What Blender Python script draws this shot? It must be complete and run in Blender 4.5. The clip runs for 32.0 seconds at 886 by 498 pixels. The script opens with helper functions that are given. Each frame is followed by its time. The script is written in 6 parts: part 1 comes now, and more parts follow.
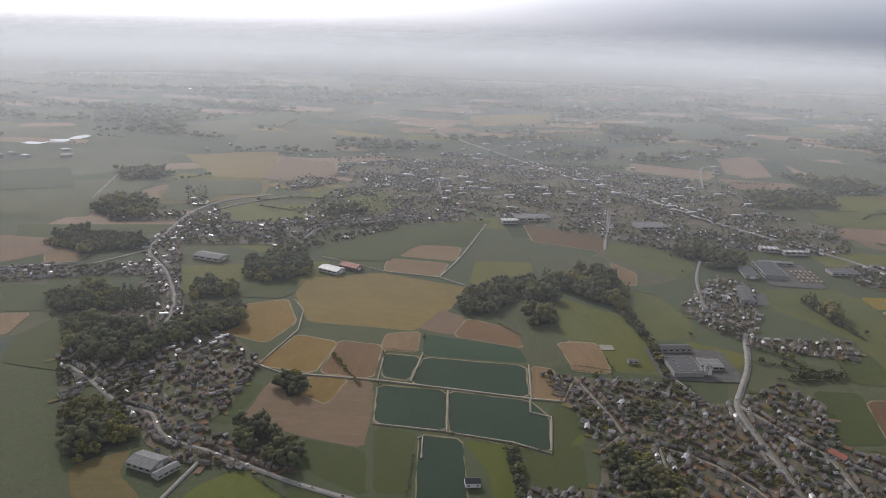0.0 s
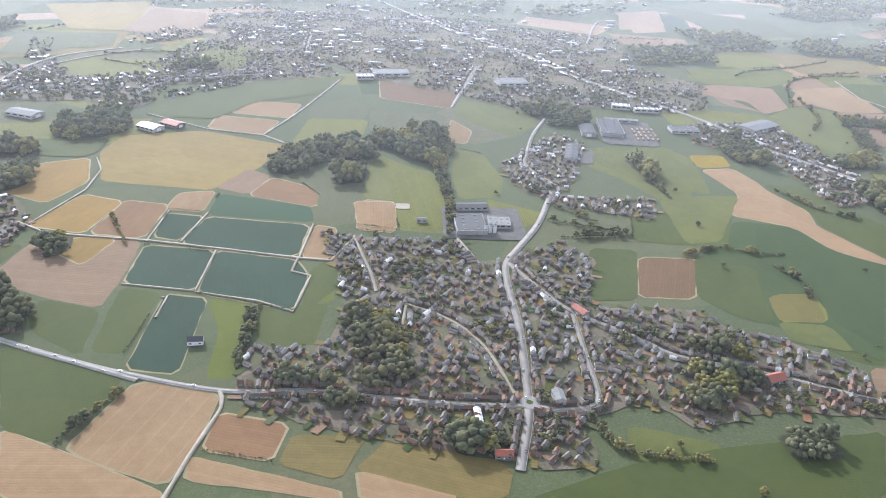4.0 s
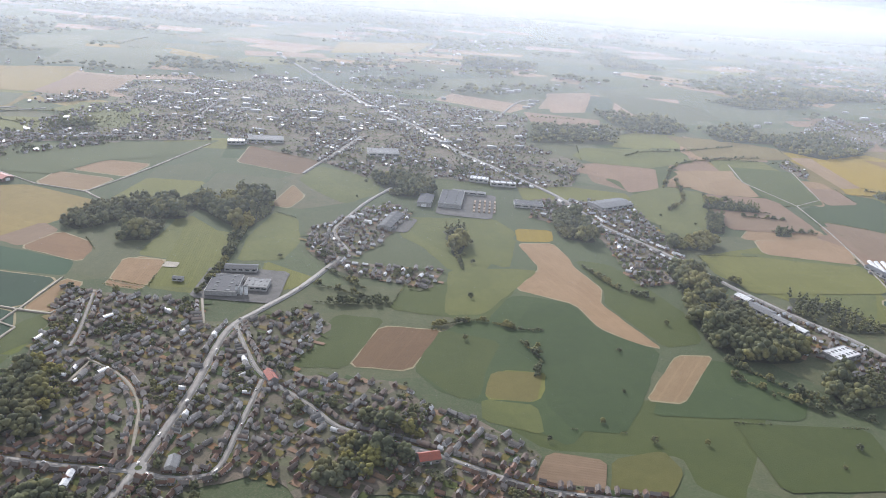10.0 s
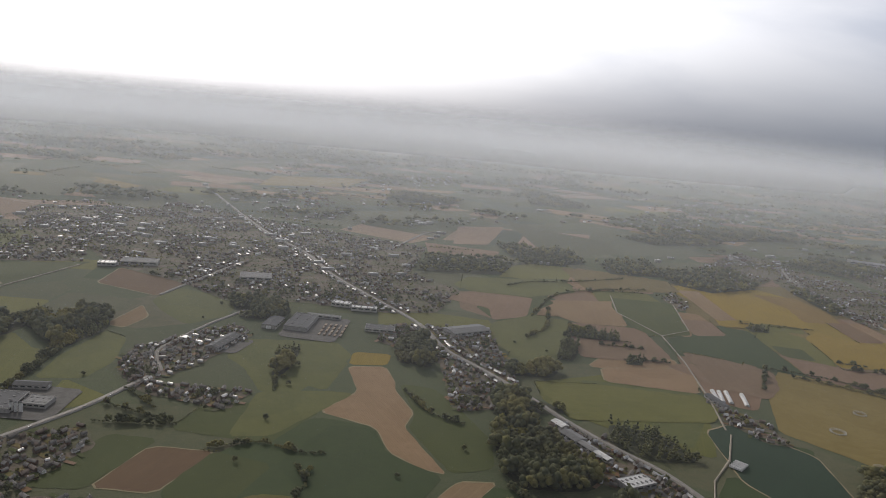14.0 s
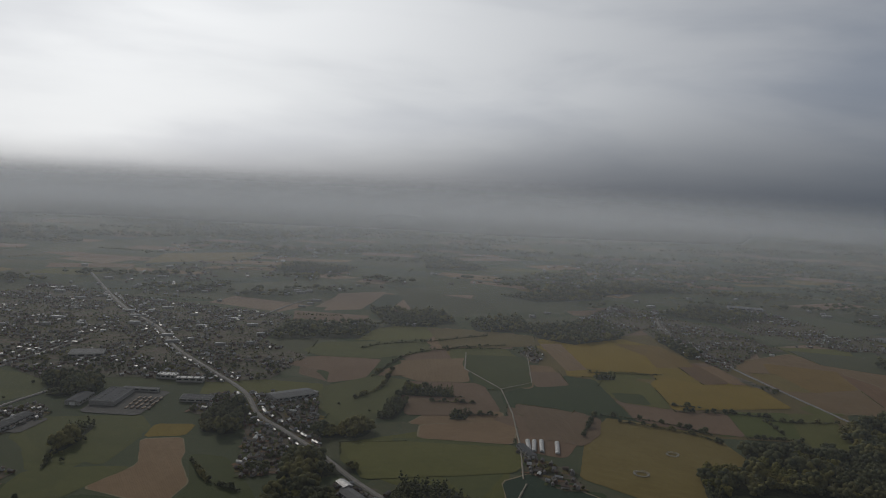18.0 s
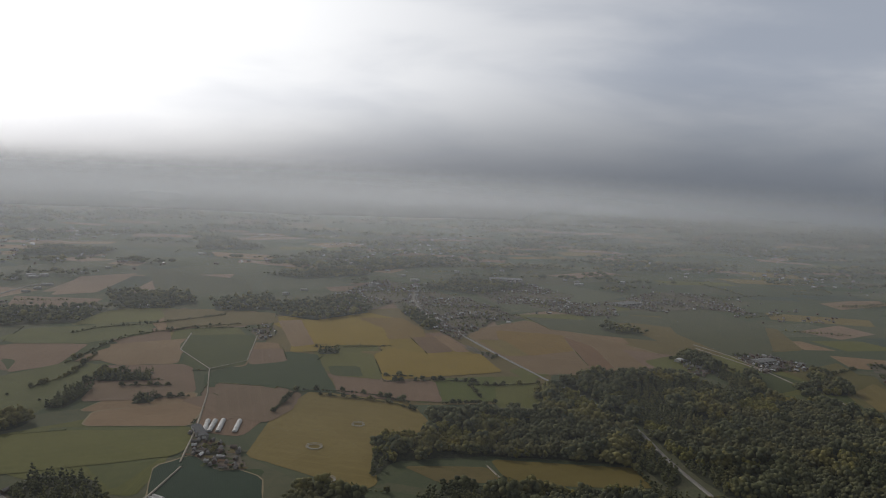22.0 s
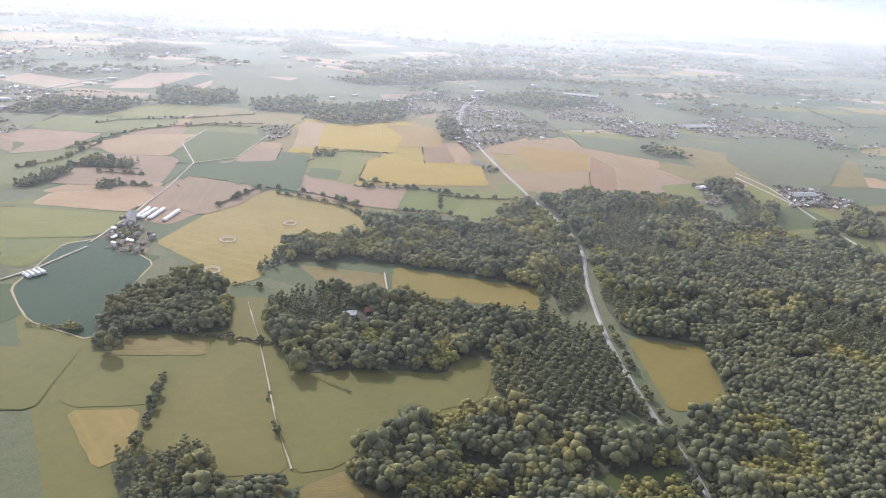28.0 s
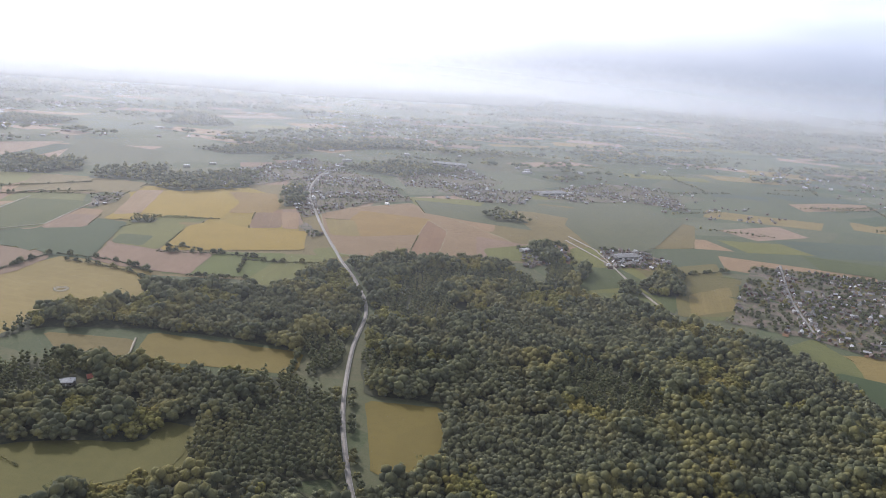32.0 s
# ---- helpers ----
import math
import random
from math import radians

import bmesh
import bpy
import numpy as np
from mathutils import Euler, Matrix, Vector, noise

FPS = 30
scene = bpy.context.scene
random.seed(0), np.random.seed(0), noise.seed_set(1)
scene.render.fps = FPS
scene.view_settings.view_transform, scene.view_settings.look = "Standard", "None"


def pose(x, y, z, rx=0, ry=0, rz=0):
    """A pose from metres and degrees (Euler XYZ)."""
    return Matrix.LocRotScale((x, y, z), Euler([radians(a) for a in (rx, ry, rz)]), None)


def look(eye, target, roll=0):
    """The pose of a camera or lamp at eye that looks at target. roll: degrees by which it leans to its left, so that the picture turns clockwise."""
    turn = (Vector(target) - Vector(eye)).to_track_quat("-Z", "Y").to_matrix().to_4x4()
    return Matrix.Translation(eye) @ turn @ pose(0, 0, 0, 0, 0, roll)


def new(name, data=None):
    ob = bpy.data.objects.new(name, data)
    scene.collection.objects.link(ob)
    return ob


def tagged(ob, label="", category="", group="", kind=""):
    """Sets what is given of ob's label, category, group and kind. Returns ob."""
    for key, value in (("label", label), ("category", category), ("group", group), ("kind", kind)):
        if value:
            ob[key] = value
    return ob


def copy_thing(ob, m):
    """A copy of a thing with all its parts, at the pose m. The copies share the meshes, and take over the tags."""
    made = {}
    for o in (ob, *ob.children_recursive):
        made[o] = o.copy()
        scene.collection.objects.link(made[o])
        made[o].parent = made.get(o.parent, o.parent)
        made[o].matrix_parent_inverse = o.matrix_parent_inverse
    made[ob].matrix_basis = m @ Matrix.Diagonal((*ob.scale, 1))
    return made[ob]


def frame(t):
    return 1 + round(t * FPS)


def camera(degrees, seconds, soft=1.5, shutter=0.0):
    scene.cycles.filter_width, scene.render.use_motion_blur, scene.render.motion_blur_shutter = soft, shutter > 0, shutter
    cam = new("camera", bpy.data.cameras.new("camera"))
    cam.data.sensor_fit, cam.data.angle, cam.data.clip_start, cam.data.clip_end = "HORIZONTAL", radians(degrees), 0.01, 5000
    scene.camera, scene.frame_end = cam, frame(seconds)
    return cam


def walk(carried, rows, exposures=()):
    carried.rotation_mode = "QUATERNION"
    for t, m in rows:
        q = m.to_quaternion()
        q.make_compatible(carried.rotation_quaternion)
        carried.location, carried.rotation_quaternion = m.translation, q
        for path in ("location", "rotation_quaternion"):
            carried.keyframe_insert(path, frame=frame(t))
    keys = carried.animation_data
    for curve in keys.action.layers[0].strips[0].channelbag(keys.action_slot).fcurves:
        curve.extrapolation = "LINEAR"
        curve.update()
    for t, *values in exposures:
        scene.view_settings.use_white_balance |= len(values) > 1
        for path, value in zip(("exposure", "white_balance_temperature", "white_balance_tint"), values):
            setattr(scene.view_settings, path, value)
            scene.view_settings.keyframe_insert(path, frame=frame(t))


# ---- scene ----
cam = camera(59.0, 32.0, soft=0.95)
# seconds, eye x, y, z, then the turn about x, y, z in degrees
PATH = [
    (0.0, 0.0, 0.0, 266.6, 73.18, -2.26, 0.13),
    (0.5, 17.9, 1.3, 266.7, 71.89, -2.23, -0.33),
    (1.0, 35.8, 2.6, 266.7, 71.53, -2.03, -0.50),
    (1.5, 53.7, 3.9, 266.7, 71.21, -2.08, -0.75),
    (2.0, 71.6, 5.2, 266.7, 70.84, -2.26, -1.18),
    (2.5, 89.5, 6.4, 266.6, 69.62, -2.12, -0.64),
    (3.0, 107.5, 7.6, 266.5, 67.66, -1.94, -1.12),
    (3.5, 125.4, 8.7, 266.3, 65.22, -2.34, -1.53),
    (4.0, 143.4, 9.9, 266.1, 63.13, -3.04, -2.32),
    (4.5, 161.4, 11.0, 265.8, 62.84, -3.05, -2.22),
    (6.5, 233.4, 15.1, 264.4, 64.80, -2.42, 1.01),
    (7.0, 251.4, 16.1, 264.0, 64.94, -2.85, 1.21),
    (7.5, 269.4, 17.0, 263.5, 66.20, -3.21, 1.34),
    (8.0, 287.5, 17.9, 263.0, 67.66, -3.70, 1.05),
    (8.5, 305.5, 18.8, 262.5, 68.99, -4.19, 0.66),
    (9.0, 323.5, 19.7, 261.9, 69.10, -4.56, 0.59),
    (9.5, 341.6, 20.5, 261.3, 68.73, -4.24, 0.65),
    (10.0, 359.6, 21.3, 260.7, 68.75, -4.40, 0.76),
    (10.5, 377.7, 22.1, 260.0, 71.01, -4.85, 0.89),
    (11.0, 395.7, 22.8, 259.4, 72.48, -5.50, 1.20),
    (11.5, 413.7, 23.6, 258.7, 73.29, -5.63, 1.12),
    (12.0, 431.8, 24.2, 258.0, 73.20, -5.61, 0.85),
    (12.5, 449.8, 24.9, 257.2, 73.62, -4.83, 1.02),
    (13.0, 467.8, 25.5, 256.5, 75.04, -3.64, 1.16),
    (13.5, 485.8, 26.1, 255.7, 76.82, -4.94, 0.16),
    (14.0, 503.8, 26.7, 254.9, 78.96, -5.60, -0.21),
    (14.5, 521.8, 27.3, 254.1, 80.22, -5.92, -0.48),
    (15.0, 539.8, 27.8, 253.3, 81.29, -5.33, 0.12),
    (15.5, 557.8, 28.3, 252.4, 83.92, -5.23, -0.87),
    (17.5, 629.6, 30.0, 249.0, 85.23, -3.52, -4.18),
    (18.0, 647.6, 30.4, 248.1, 84.56, -3.16, -4.18),
    (18.5, 665.5, 30.7, 247.2, 85.83, -4.17, -4.98),
    (19.0, 683.4, 31.0, 246.3, 85.69, -3.81, -4.60),
    (19.5, 701.2, 31.3, 245.4, 85.74, -3.86, -4.63),
    (20.0, 719.1, 31.6, 244.5, 85.88, -4.16, -4.60),
    (20.5, 736.9, 31.8, 243.6, 85.79, -4.04, -6.98),
    (21.0, 754.7, 32.0, 242.8, 84.30, -3.46, -9.66),
    (21.5, 772.5, 32.2, 241.9, 83.26, -2.38, -13.79),
    (22.0, 790.3, 32.3, 241.0, 83.90, -3.20, -16.52),
    (22.5, 808.1, 32.5, 240.1, 84.63, -3.23, -18.88),
    (23.0, 825.8, 32.6, 239.2, 86.08, -4.14, -21.30),
    (23.5, 843.5, 32.6, 238.3, 86.87, -4.57, -22.08),
    (24.0, 861.2, 32.7, 237.4, 85.95, -4.20, -22.93),
    (24.5, 878.9, 32.7, 236.6, 82.44, -3.97, -20.74),
    (25.0, 896.5, 32.7, 235.7, 79.07, -3.89, -18.50),
    (25.5, 914.1, 32.6, 234.9, 76.96, -2.94, -16.42),
    (26.0, 931.7, 32.6, 234.1, 74.57, -3.18, -14.01),
    (26.5, 949.2, 32.5, 233.2, 73.82, -3.61, -10.10),
    (28.5, 1019.1, 31.9, 230.1, 68.91, -4.05, -2.87),
    (29.0, 1036.5, 31.6, 229.4, 68.37, -4.28, -1.68),
    (29.5, 1053.8, 31.4, 228.7, 70.38, -4.44, -3.98),
    (30.0, 1071.1, 31.1, 228.0, 71.79, -4.08, -5.94),
    (30.5, 1088.4, 30.8, 227.4, 72.31, -4.94, -6.27),
    (31.0, 1105.6, 30.5, 226.7, 72.60, -5.63, -7.24),
    (31.5, 1122.8, 30.2, 226.1, 74.47, -5.44, -7.48),
    (32.0, 1140.0, 29.8, 225.6, 75.81, -4.43, -8.74),
]
EXPOSURES = [(0.0, -0.68, 6290, 15), (1.0, 0.02, 6150, 15), (2.0, 0.17, 6060, 15), (4.0, 0.77, 5680, 14), (7.0, 0.77, 5660, 14), (9.0, 0.52, 5780, 14), (11.0, 0.07, 6010, 14),
             (13.0, -0.58, 6450, 14), (15.0, -1.43, 6550, 12), (18.0, -2.17, 6350, 10), (20.0, -2.22, 6350, 10), (22.0, -1.54, 6500, 11), (23.0, -1.50, 6550, 11), (24.0, -1.60, 6550, 12),
             (25.0, -0.96, 6550, 14), (26.0, -0.16, 6400, 16), (29.0, 0.72, 5890, 16), (30.0, 0.57, 5940, 16), (31.0, 0.34, 6040, 17), (32.0, 0.04, 6040, 17)]
walk(cam, [(t, pose(x, y, z, rx, ry, rz)) for t, x, y, z, rx, ry, rz in PATH], EXPOSURES)

# ---------------------------------------------------------------- light
SUN_AZ, SUN_EL = radians(-22), radians(30)          # from the y axis, and up
SUN_DIR = Vector((math.sin(SUN_AZ) * math.cos(SUN_EL), math.cos(SUN_AZ) * math.cos(SUN_EL), math.sin(SUN_EL)))
sun_data = bpy.data.lights.new("sun", "SUN")
sun_data.energy, sun_data.angle, sun_data.color = 3.2, radians(3.0), (1.0, 0.92, 0.80)
sun = new("sun", sun_data)
sun.matrix_world = look((0, 0, 900), Vector((0, 0, 900)) - SUN_DIR)


class Nodes:
    """Short hand for building a node tree."""

    def __init__(self, tree):
        self.tree = tree
        tree.nodes.clear()

    def add(self, kind, inputs=(), **props):
        n = self.tree.nodes.new(kind)
        if "operation" in props:
            n.operation = props["operation"]
        if "use_clamp" in props:
            n.use_clamp = props["use_clamp"]
        if "data_type" in props:
            n.data_type = props["data_type"]
        if "blend_type" in props:
            n.blend_type = props["blend_type"]
        if "interpolation_type" in props:
            n.interpolation_type = props["interpolation_type"]
        if "bands_direction" in props:
            n.bands_direction = props["bands_direction"]
        for k, v in dict(inputs).items():
            if isinstance(v, bpy.types.NodeSocket):
                self.tree.links.new(v, n.inputs[k])
            else:
                n.inputs[k].default_value = v
        return n

    def math(self, op, a, b=0.0, c=0.0, clamp=False):
        return self.add("ShaderNodeMath", {0: a, 1: b, 2: c}, operation=op, use_clamp=clamp).outputs[0]

    def mix(self, f, a, b, blend="MIX"):
        n = self.add("ShaderNodeMix", {0: f, 6: a, 7: b}, data_type="RGBA", blend_type=blend)
        return n.outputs[2]

    def ramp(self, f, lo, hi):
        n = self.add("ShaderNodeMapRange", {0: f, 1: lo, 2: hi}, interpolation_type="SMOOTHSTEP")
        return n.outputs[0]


def c4(c):
    return (c[0], c[1], c[2], 1.0)


world = bpy.data.worlds.new("sky")
scene.world = world
world.use_nodes = True
w = Nodes(world.node_tree)
geo = w.add("ShaderNodeTexCoord").outputs["Generated"]
sep = w.add("ShaderNodeSeparateXYZ", {0: geo})
dx, dy, dz = sep.outputs
glow = w.add("ShaderNodeVectorMath", {0: geo, 1: tuple(SUN_DIR)}, operation="DOT_PRODUCT").outputs["Value"]
glow = w.math("MAXIMUM", glow, 0.0)
wide, narrow = w.math("POWER", glow, 5.0), w.math("POWER", glow, 26.0)
stretched = w.add("ShaderNodeMapping", {0: geo, "Scale": (1.6, 1.6, 6.5)}).outputs[0]
streak = w.add("ShaderNodeTexNoise", {"Vector": stretched, "Scale": 1.5, "Detail": 6.0, "Roughness": 0.5, "Distortion": 0.25}).outputs[0]
billow = w.add("ShaderNodeTexNoise", {"Vector": stretched, "Scale": 0.8, "Detail": 3.0}).outputs[0]
cloud = w.ramp(w.math("ADD", w.math("MULTIPLY", streak, 0.6), w.math("MULTIPLY", billow, 0.4)), 0.38, 0.62)
east = w.ramp(dx, -0.34, 0.60)                      # the cloud is thin towards the sun and thick in the east, overhead and behind
bright = w.mix(cloud, c4((3.3, 3.34, 3.42)), c4((4.2, 4.22, 4.20)))
dull = w.mix(cloud, c4((1.05, 1.17, 1.38)), c4((1.65, 1.72, 1.84)))
deck = w.mix(east, bright, dull)
over = w.mix(cloud, c4((0.34, 0.37, 0.42)), c4((0.48, 0.50, 0.53)))
deck = w.mix(w.ramp(dz, 0.30, 0.70), deck, over)
south = w.mix(w.ramp(dz, 0.05, 0.55), c4((1.30, 1.33, 1.37)), c4((0.36, 0.39, 0.44)))
deck = w.mix(w.ramp(dy, 0.25, -0.25), deck, south)
murk = w.mix(east, c4((0.90, 0.92, 0.95)), c4((0.32, 0.38, 0.47)))
deck = w.mix(w.ramp(dz, w.math("MULTIPLY_ADD", east, 0.12, 0.03), -0.05), deck, murk)
light = w.math("ADD", w.math("MULTIPLY", wide, 0.4), w.math("MULTIPLY", narrow, 0.6))
light = w.math("MULTIPLY", light, w.ramp(dz, 0.0, 0.25))
light = w.math("MULTIPLY", light, w.math("MULTIPLY_ADD", cloud, 0.35, 0.75))
deck = w.mix(1.0, deck, w.add("ShaderNodeVectorMath", {0: (1.0, 0.99, 0.96), "Scale": light}, operation="SCALE").outputs[0], "ADD")
nishita = w.add("ShaderNodeTexSky")
nishita.sky_type, nishita.sun_disc, nishita.sun_elevation, nishita.sun_rotation = "NISHITA", False, SUN_EL, SUN_AZ
bg_clear = w.add("ShaderNodeBackground", {0: nishita.outputs[0], 1: 0.05})
bg_deck = w.add("ShaderNodeBackground", {0: deck, 1: 1.0})
both = w.add("ShaderNodeMixShader", {0: 0.9, 1: bg_clear.outputs[0], 2: bg_deck.outputs[0]})
w.add("ShaderNodeOutputWorld", {0: both.outputs[0]})


# ---------------------------------------------------------------- materials
def material(name, build):
    m = bpy.data.materials.new(name)
    m.use_nodes = True
    n = Nodes(m.node_tree)
    n.add("ShaderNodeOutputMaterial", {0: build(n)})
    return m


# weight of a bluish sheen that pales surfaces at grazing view, imitating haze
SHEEN_HAZE = 0.02


def surface(n, colour, rough=0.8, bump=None, strength=0.3, distance=0.3, sheen_haze=SHEEN_HAZE, **more):
    inputs = {"Base Color": colour, "Roughness": rough, "Sheen Weight": sheen_haze, "Sheen Roughness": 0.5,
              "Sheen Tint": (0.86, 0.92, 1.0, 1.0), "Specular IOR Level": 0.25}
    inputs.update(more)
    if bump is not None:
        inputs["Normal"] = n.add("ShaderNodeBump", {"Strength": strength, "Distance": distance, "Height": bump}).outputs[0]
    return n.add("ShaderNodeBsdfPrincipled", inputs).outputs[0]


def ripe(c, much=1.32):
    """A crop colour as it stands in damp autumn light: deeper and fuller than when dry."""
    grey = 0.3 * c[0] + 0.6 * c[1] + 0.1 * c[2]
    return [max(0.005, 0.70 * (grey + (v - grey) * much)) for v in c]


def field_material(name, a, b, row=0.0, mottle=0.5, sheen_haze=SHEEN_HAZE):
    """Crop or soil: broad stains, fine grain, and tractor rows along the field's length, row metres apart."""
    a, b = ripe(a), ripe(b)

    def build(n):
        at = n.add("ShaderNodeTexCoord").outputs["Object"]
        big = n.add("ShaderNodeTexNoise", {"Vector": at, "Scale": 0.022, "Detail": 4.0, "Roughness": 0.6}).outputs[0]
        mid = n.add("ShaderNodeTexNoise", {"Vector": at, "Scale": 0.14, "Detail": 5.0, "Roughness": 0.65}).outputs[0]
        fine = n.add("ShaderNodeTexNoise", {"Vector": at, "Scale": 1.3, "Detail": 4.0}).outputs[0]
        mixer = n.math("ADD", n.math("MULTIPLY", n.ramp(big, 0.32, 0.68), mottle), n.math("MULTIPLY", n.ramp(mid, 0.3, 0.7), 1 - mottle))
        col = n.mix(mixer, c4(a), c4(b))
        own = n.add("ShaderNodeObjectInfo").outputs["Random"]
        col = n.mix(1.0, col, n.add("ShaderNodeCombineColor", {0: n.math("MULTIPLY_ADD", own, 0.2, 0.88), 1: n.math("MULTIPLY_ADD", own, 0.14, 0.92),
                                                               2: n.math("MULTIPLY_ADD", own, 0.2, 0.88)}).outputs[0], "MULTIPLY")
        col = n.mix(n.math("MULTIPLY", n.ramp(fine, 0.35, 0.75), 0.35), col, c4([v * 0.7 for v in a]))
        height = fine
        if row:
            wave = n.add("ShaderNodeTexWave", {"Vector": at, "Scale": 0.314 / row, "Distortion": 0.5, "Detail": 2.0, "Detail Scale": 0.6},
                         bands_direction="Y").outputs["Fac"]
            tram = n.add("ShaderNodeTexWave", {"Vector": at, "Scale": 0.314 / (row * 5.2), "Distortion": 0.2}, bands_direction="Y").outputs["Fac"]
            col = n.mix(n.math("MULTIPLY", wave, 0.07), col, c4([v * 0.72 for v in a]))
            col = n.mix(n.math("MULTIPLY", n.ramp(tram, 0.93, 1.0), 0.14), col, c4([min(1, v * 1.35) for v in b]))
            height = n.math("MULTIPLY_ADD", wave, 0.25, fine)
        return surface(n, col, 0.9, height, 0.5, 0.35, sheen_haze)
    return material(name, build)


# the distant soil, beet and grass copies have haze mixed into their colour
FIELD = {
    "soil": (field_material("bare_soil", (0.26, 0.178, 0.105), (0.33, 0.232, 0.148), 2.2), "bare light brown soil field"),
    "soil_pink": (field_material("pink_soil", (0.235, 0.165, 0.114), (0.30, 0.213, 0.152), 2.2), "pale pinkish harrowed soil field"),
    "soil_hazed": (field_material("hazed_soil", (0.30, 0.22, 0.16), (0.36, 0.27, 0.20), 3.0), "distant soil field paled for haze"),
    "tan": (field_material("stubble", (0.285, 0.200, 0.125), (0.36, 0.262, 0.170), 1.8), "pale tan stubble field after harvest"),
    "brown": (field_material("brown_soil", (0.20, 0.125, 0.075), (0.27, 0.175, 0.105), 2.0), "brown ploughed field with fine furrows"),
    "brown_red": (field_material("red_soil", (0.150, 0.094, 0.055), (0.195, 0.125, 0.075), 2.0), "reddish brown ploughed field"),
    "ochre": (field_material("ripe_crop", (0.238, 0.162, 0.064), (0.31, 0.212, 0.09), 1.6), "ochre field of ripened crop"),
    "straw": (field_material("dry_grass", (0.215, 0.170, 0.070), (0.285, 0.22, 0.098), 3.2), "large straw-coloured dry meadow"),
    "yellow_grass": (field_material("yellow_meadow", (0.24, 0.185, 0.070), (0.31, 0.245, 0.11), 2.6), "yellowish dry grazed meadow"),
    "ochre_green": (field_material("ochre_meadow", (0.176, 0.140, 0.050), (0.222, 0.176, 0.066), 0.0), "ochre green mown meadow between woods"),
    "yellow": (field_material("mustard", (0.285, 0.208, 0.056), (0.345, 0.255, 0.08), 2.0), "mustard yellow crop field"),
    "olive": (field_material("olive_crop", (0.138, 0.142, 0.045), (0.185, 0.182, 0.065), 2.0), "olive green half-ripe crop field"),
    "olive_soil": (field_material("weedy_soil", (0.15, 0.125, 0.055), (0.22, 0.175, 0.085), 2.0), "brownish weedy fallow field"),
    "beet": (field_material("beet_leaf", (0.026, 0.050, 0.028), (0.036, 0.066, 0.038), 1.2), "dark green beet field with tractor rows"),
    "beet_light": (field_material("beet_pale", (0.036, 0.070, 0.036), (0.050, 0.088, 0.046), 1.2), "deep green beet field"),
    "beet_hazed": (field_material("beet_hazed", (0.07, 0.09, 0.06), (0.09, 0.11, 0.07), 3.0), "distant dark green field paled for haze"),
    "grass": (field_material("grass_field", (0.068, 0.084, 0.028), (0.092, 0.106, 0.037), 0.0), "mid green grass field"),
    "grass_dark": (field_material("grass_deep", (0.048, 0.071, 0.026), (0.066, 0.090, 0.034), 0.0), "deep green grass field"),
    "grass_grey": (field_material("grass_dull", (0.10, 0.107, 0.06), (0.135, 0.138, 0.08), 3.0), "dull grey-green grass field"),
    "grass_hazed": (field_material("grass_hazed", (0.125, 0.135, 0.082), (0.16, 0.168, 0.105), 5.0), "distant green field paled for haze"),
    "pasture": (field_material("pasture", (0.112, 0.122, 0.046), (0.160, 0.166, 0.066), 0.0, 0.6), "yellow-green grazed pasture"),
    "meadow": (field_material("olive_meadow", (0.140, 0.124, 0.048), (0.178, 0.155, 0.065), 0.0), "large olive grazed meadow beside the woods"),
    "meadow_green": (field_material("green_meadow", (0.118, 0.114, 0.043), (0.152, 0.142, 0.057), 0.0), "wide dull green meadow with woods round it"),
    "lime": (field_material("lime_crop", (0.116, 0.134, 0.034), (0.152, 0.168, 0.05), 0.0), "bright yellow-green crop field"),
}


def ground_build(n):
    at = n.add("ShaderNodeTexCoord").outputs["Object"]
    cell = n.add("ShaderNodeTexVoronoi", {"Vector": at, "Scale": 0.009}).outputs["Color"]
    pick = n.add("ShaderNodeSeparateColor", {0: cell}).outputs[0]
    ramp = n.add("ShaderNodeValToRGB", {0: pick})
    e = ramp.color_ramp.elements
    e[0].color, e[1].color = (0.054, 0.072, 0.028, 1), (0.102, 0.098, 0.050, 1)
    for p, c in ((0.35, (0.070, 0.088, 0.034, 1)), (0.62, (0.060, 0.076, 0.030, 1)), (0.8, (0.088, 0.094, 0.042, 1))):
        e.new(p).color = c
    mid = n.add("ShaderNodeTexNoise", {"Vector": at, "Scale": 0.09, "Detail": 7.0, "Roughness": 0.7}).outputs[0]
    fine = n.add("ShaderNodeTexNoise", {"Vector": at, "Scale": 0.8, "Detail": 5.0}).outputs[0]
    col = n.mix(n.math("MULTIPLY", n.ramp(mid, 0.4, 0.7), 0.6), ramp.outputs[0], (0.055, 0.07, 0.03, 1))
    col = n.mix(n.math("MULTIPLY", n.ramp(fine, 0.4, 0.8), 0.4), col, (0.15, 0.13, 0.08, 1))
    return surface(n, col, 0.95, fine, 0.5, 0.4)


GROUND = material("meadow_ground", ground_build)


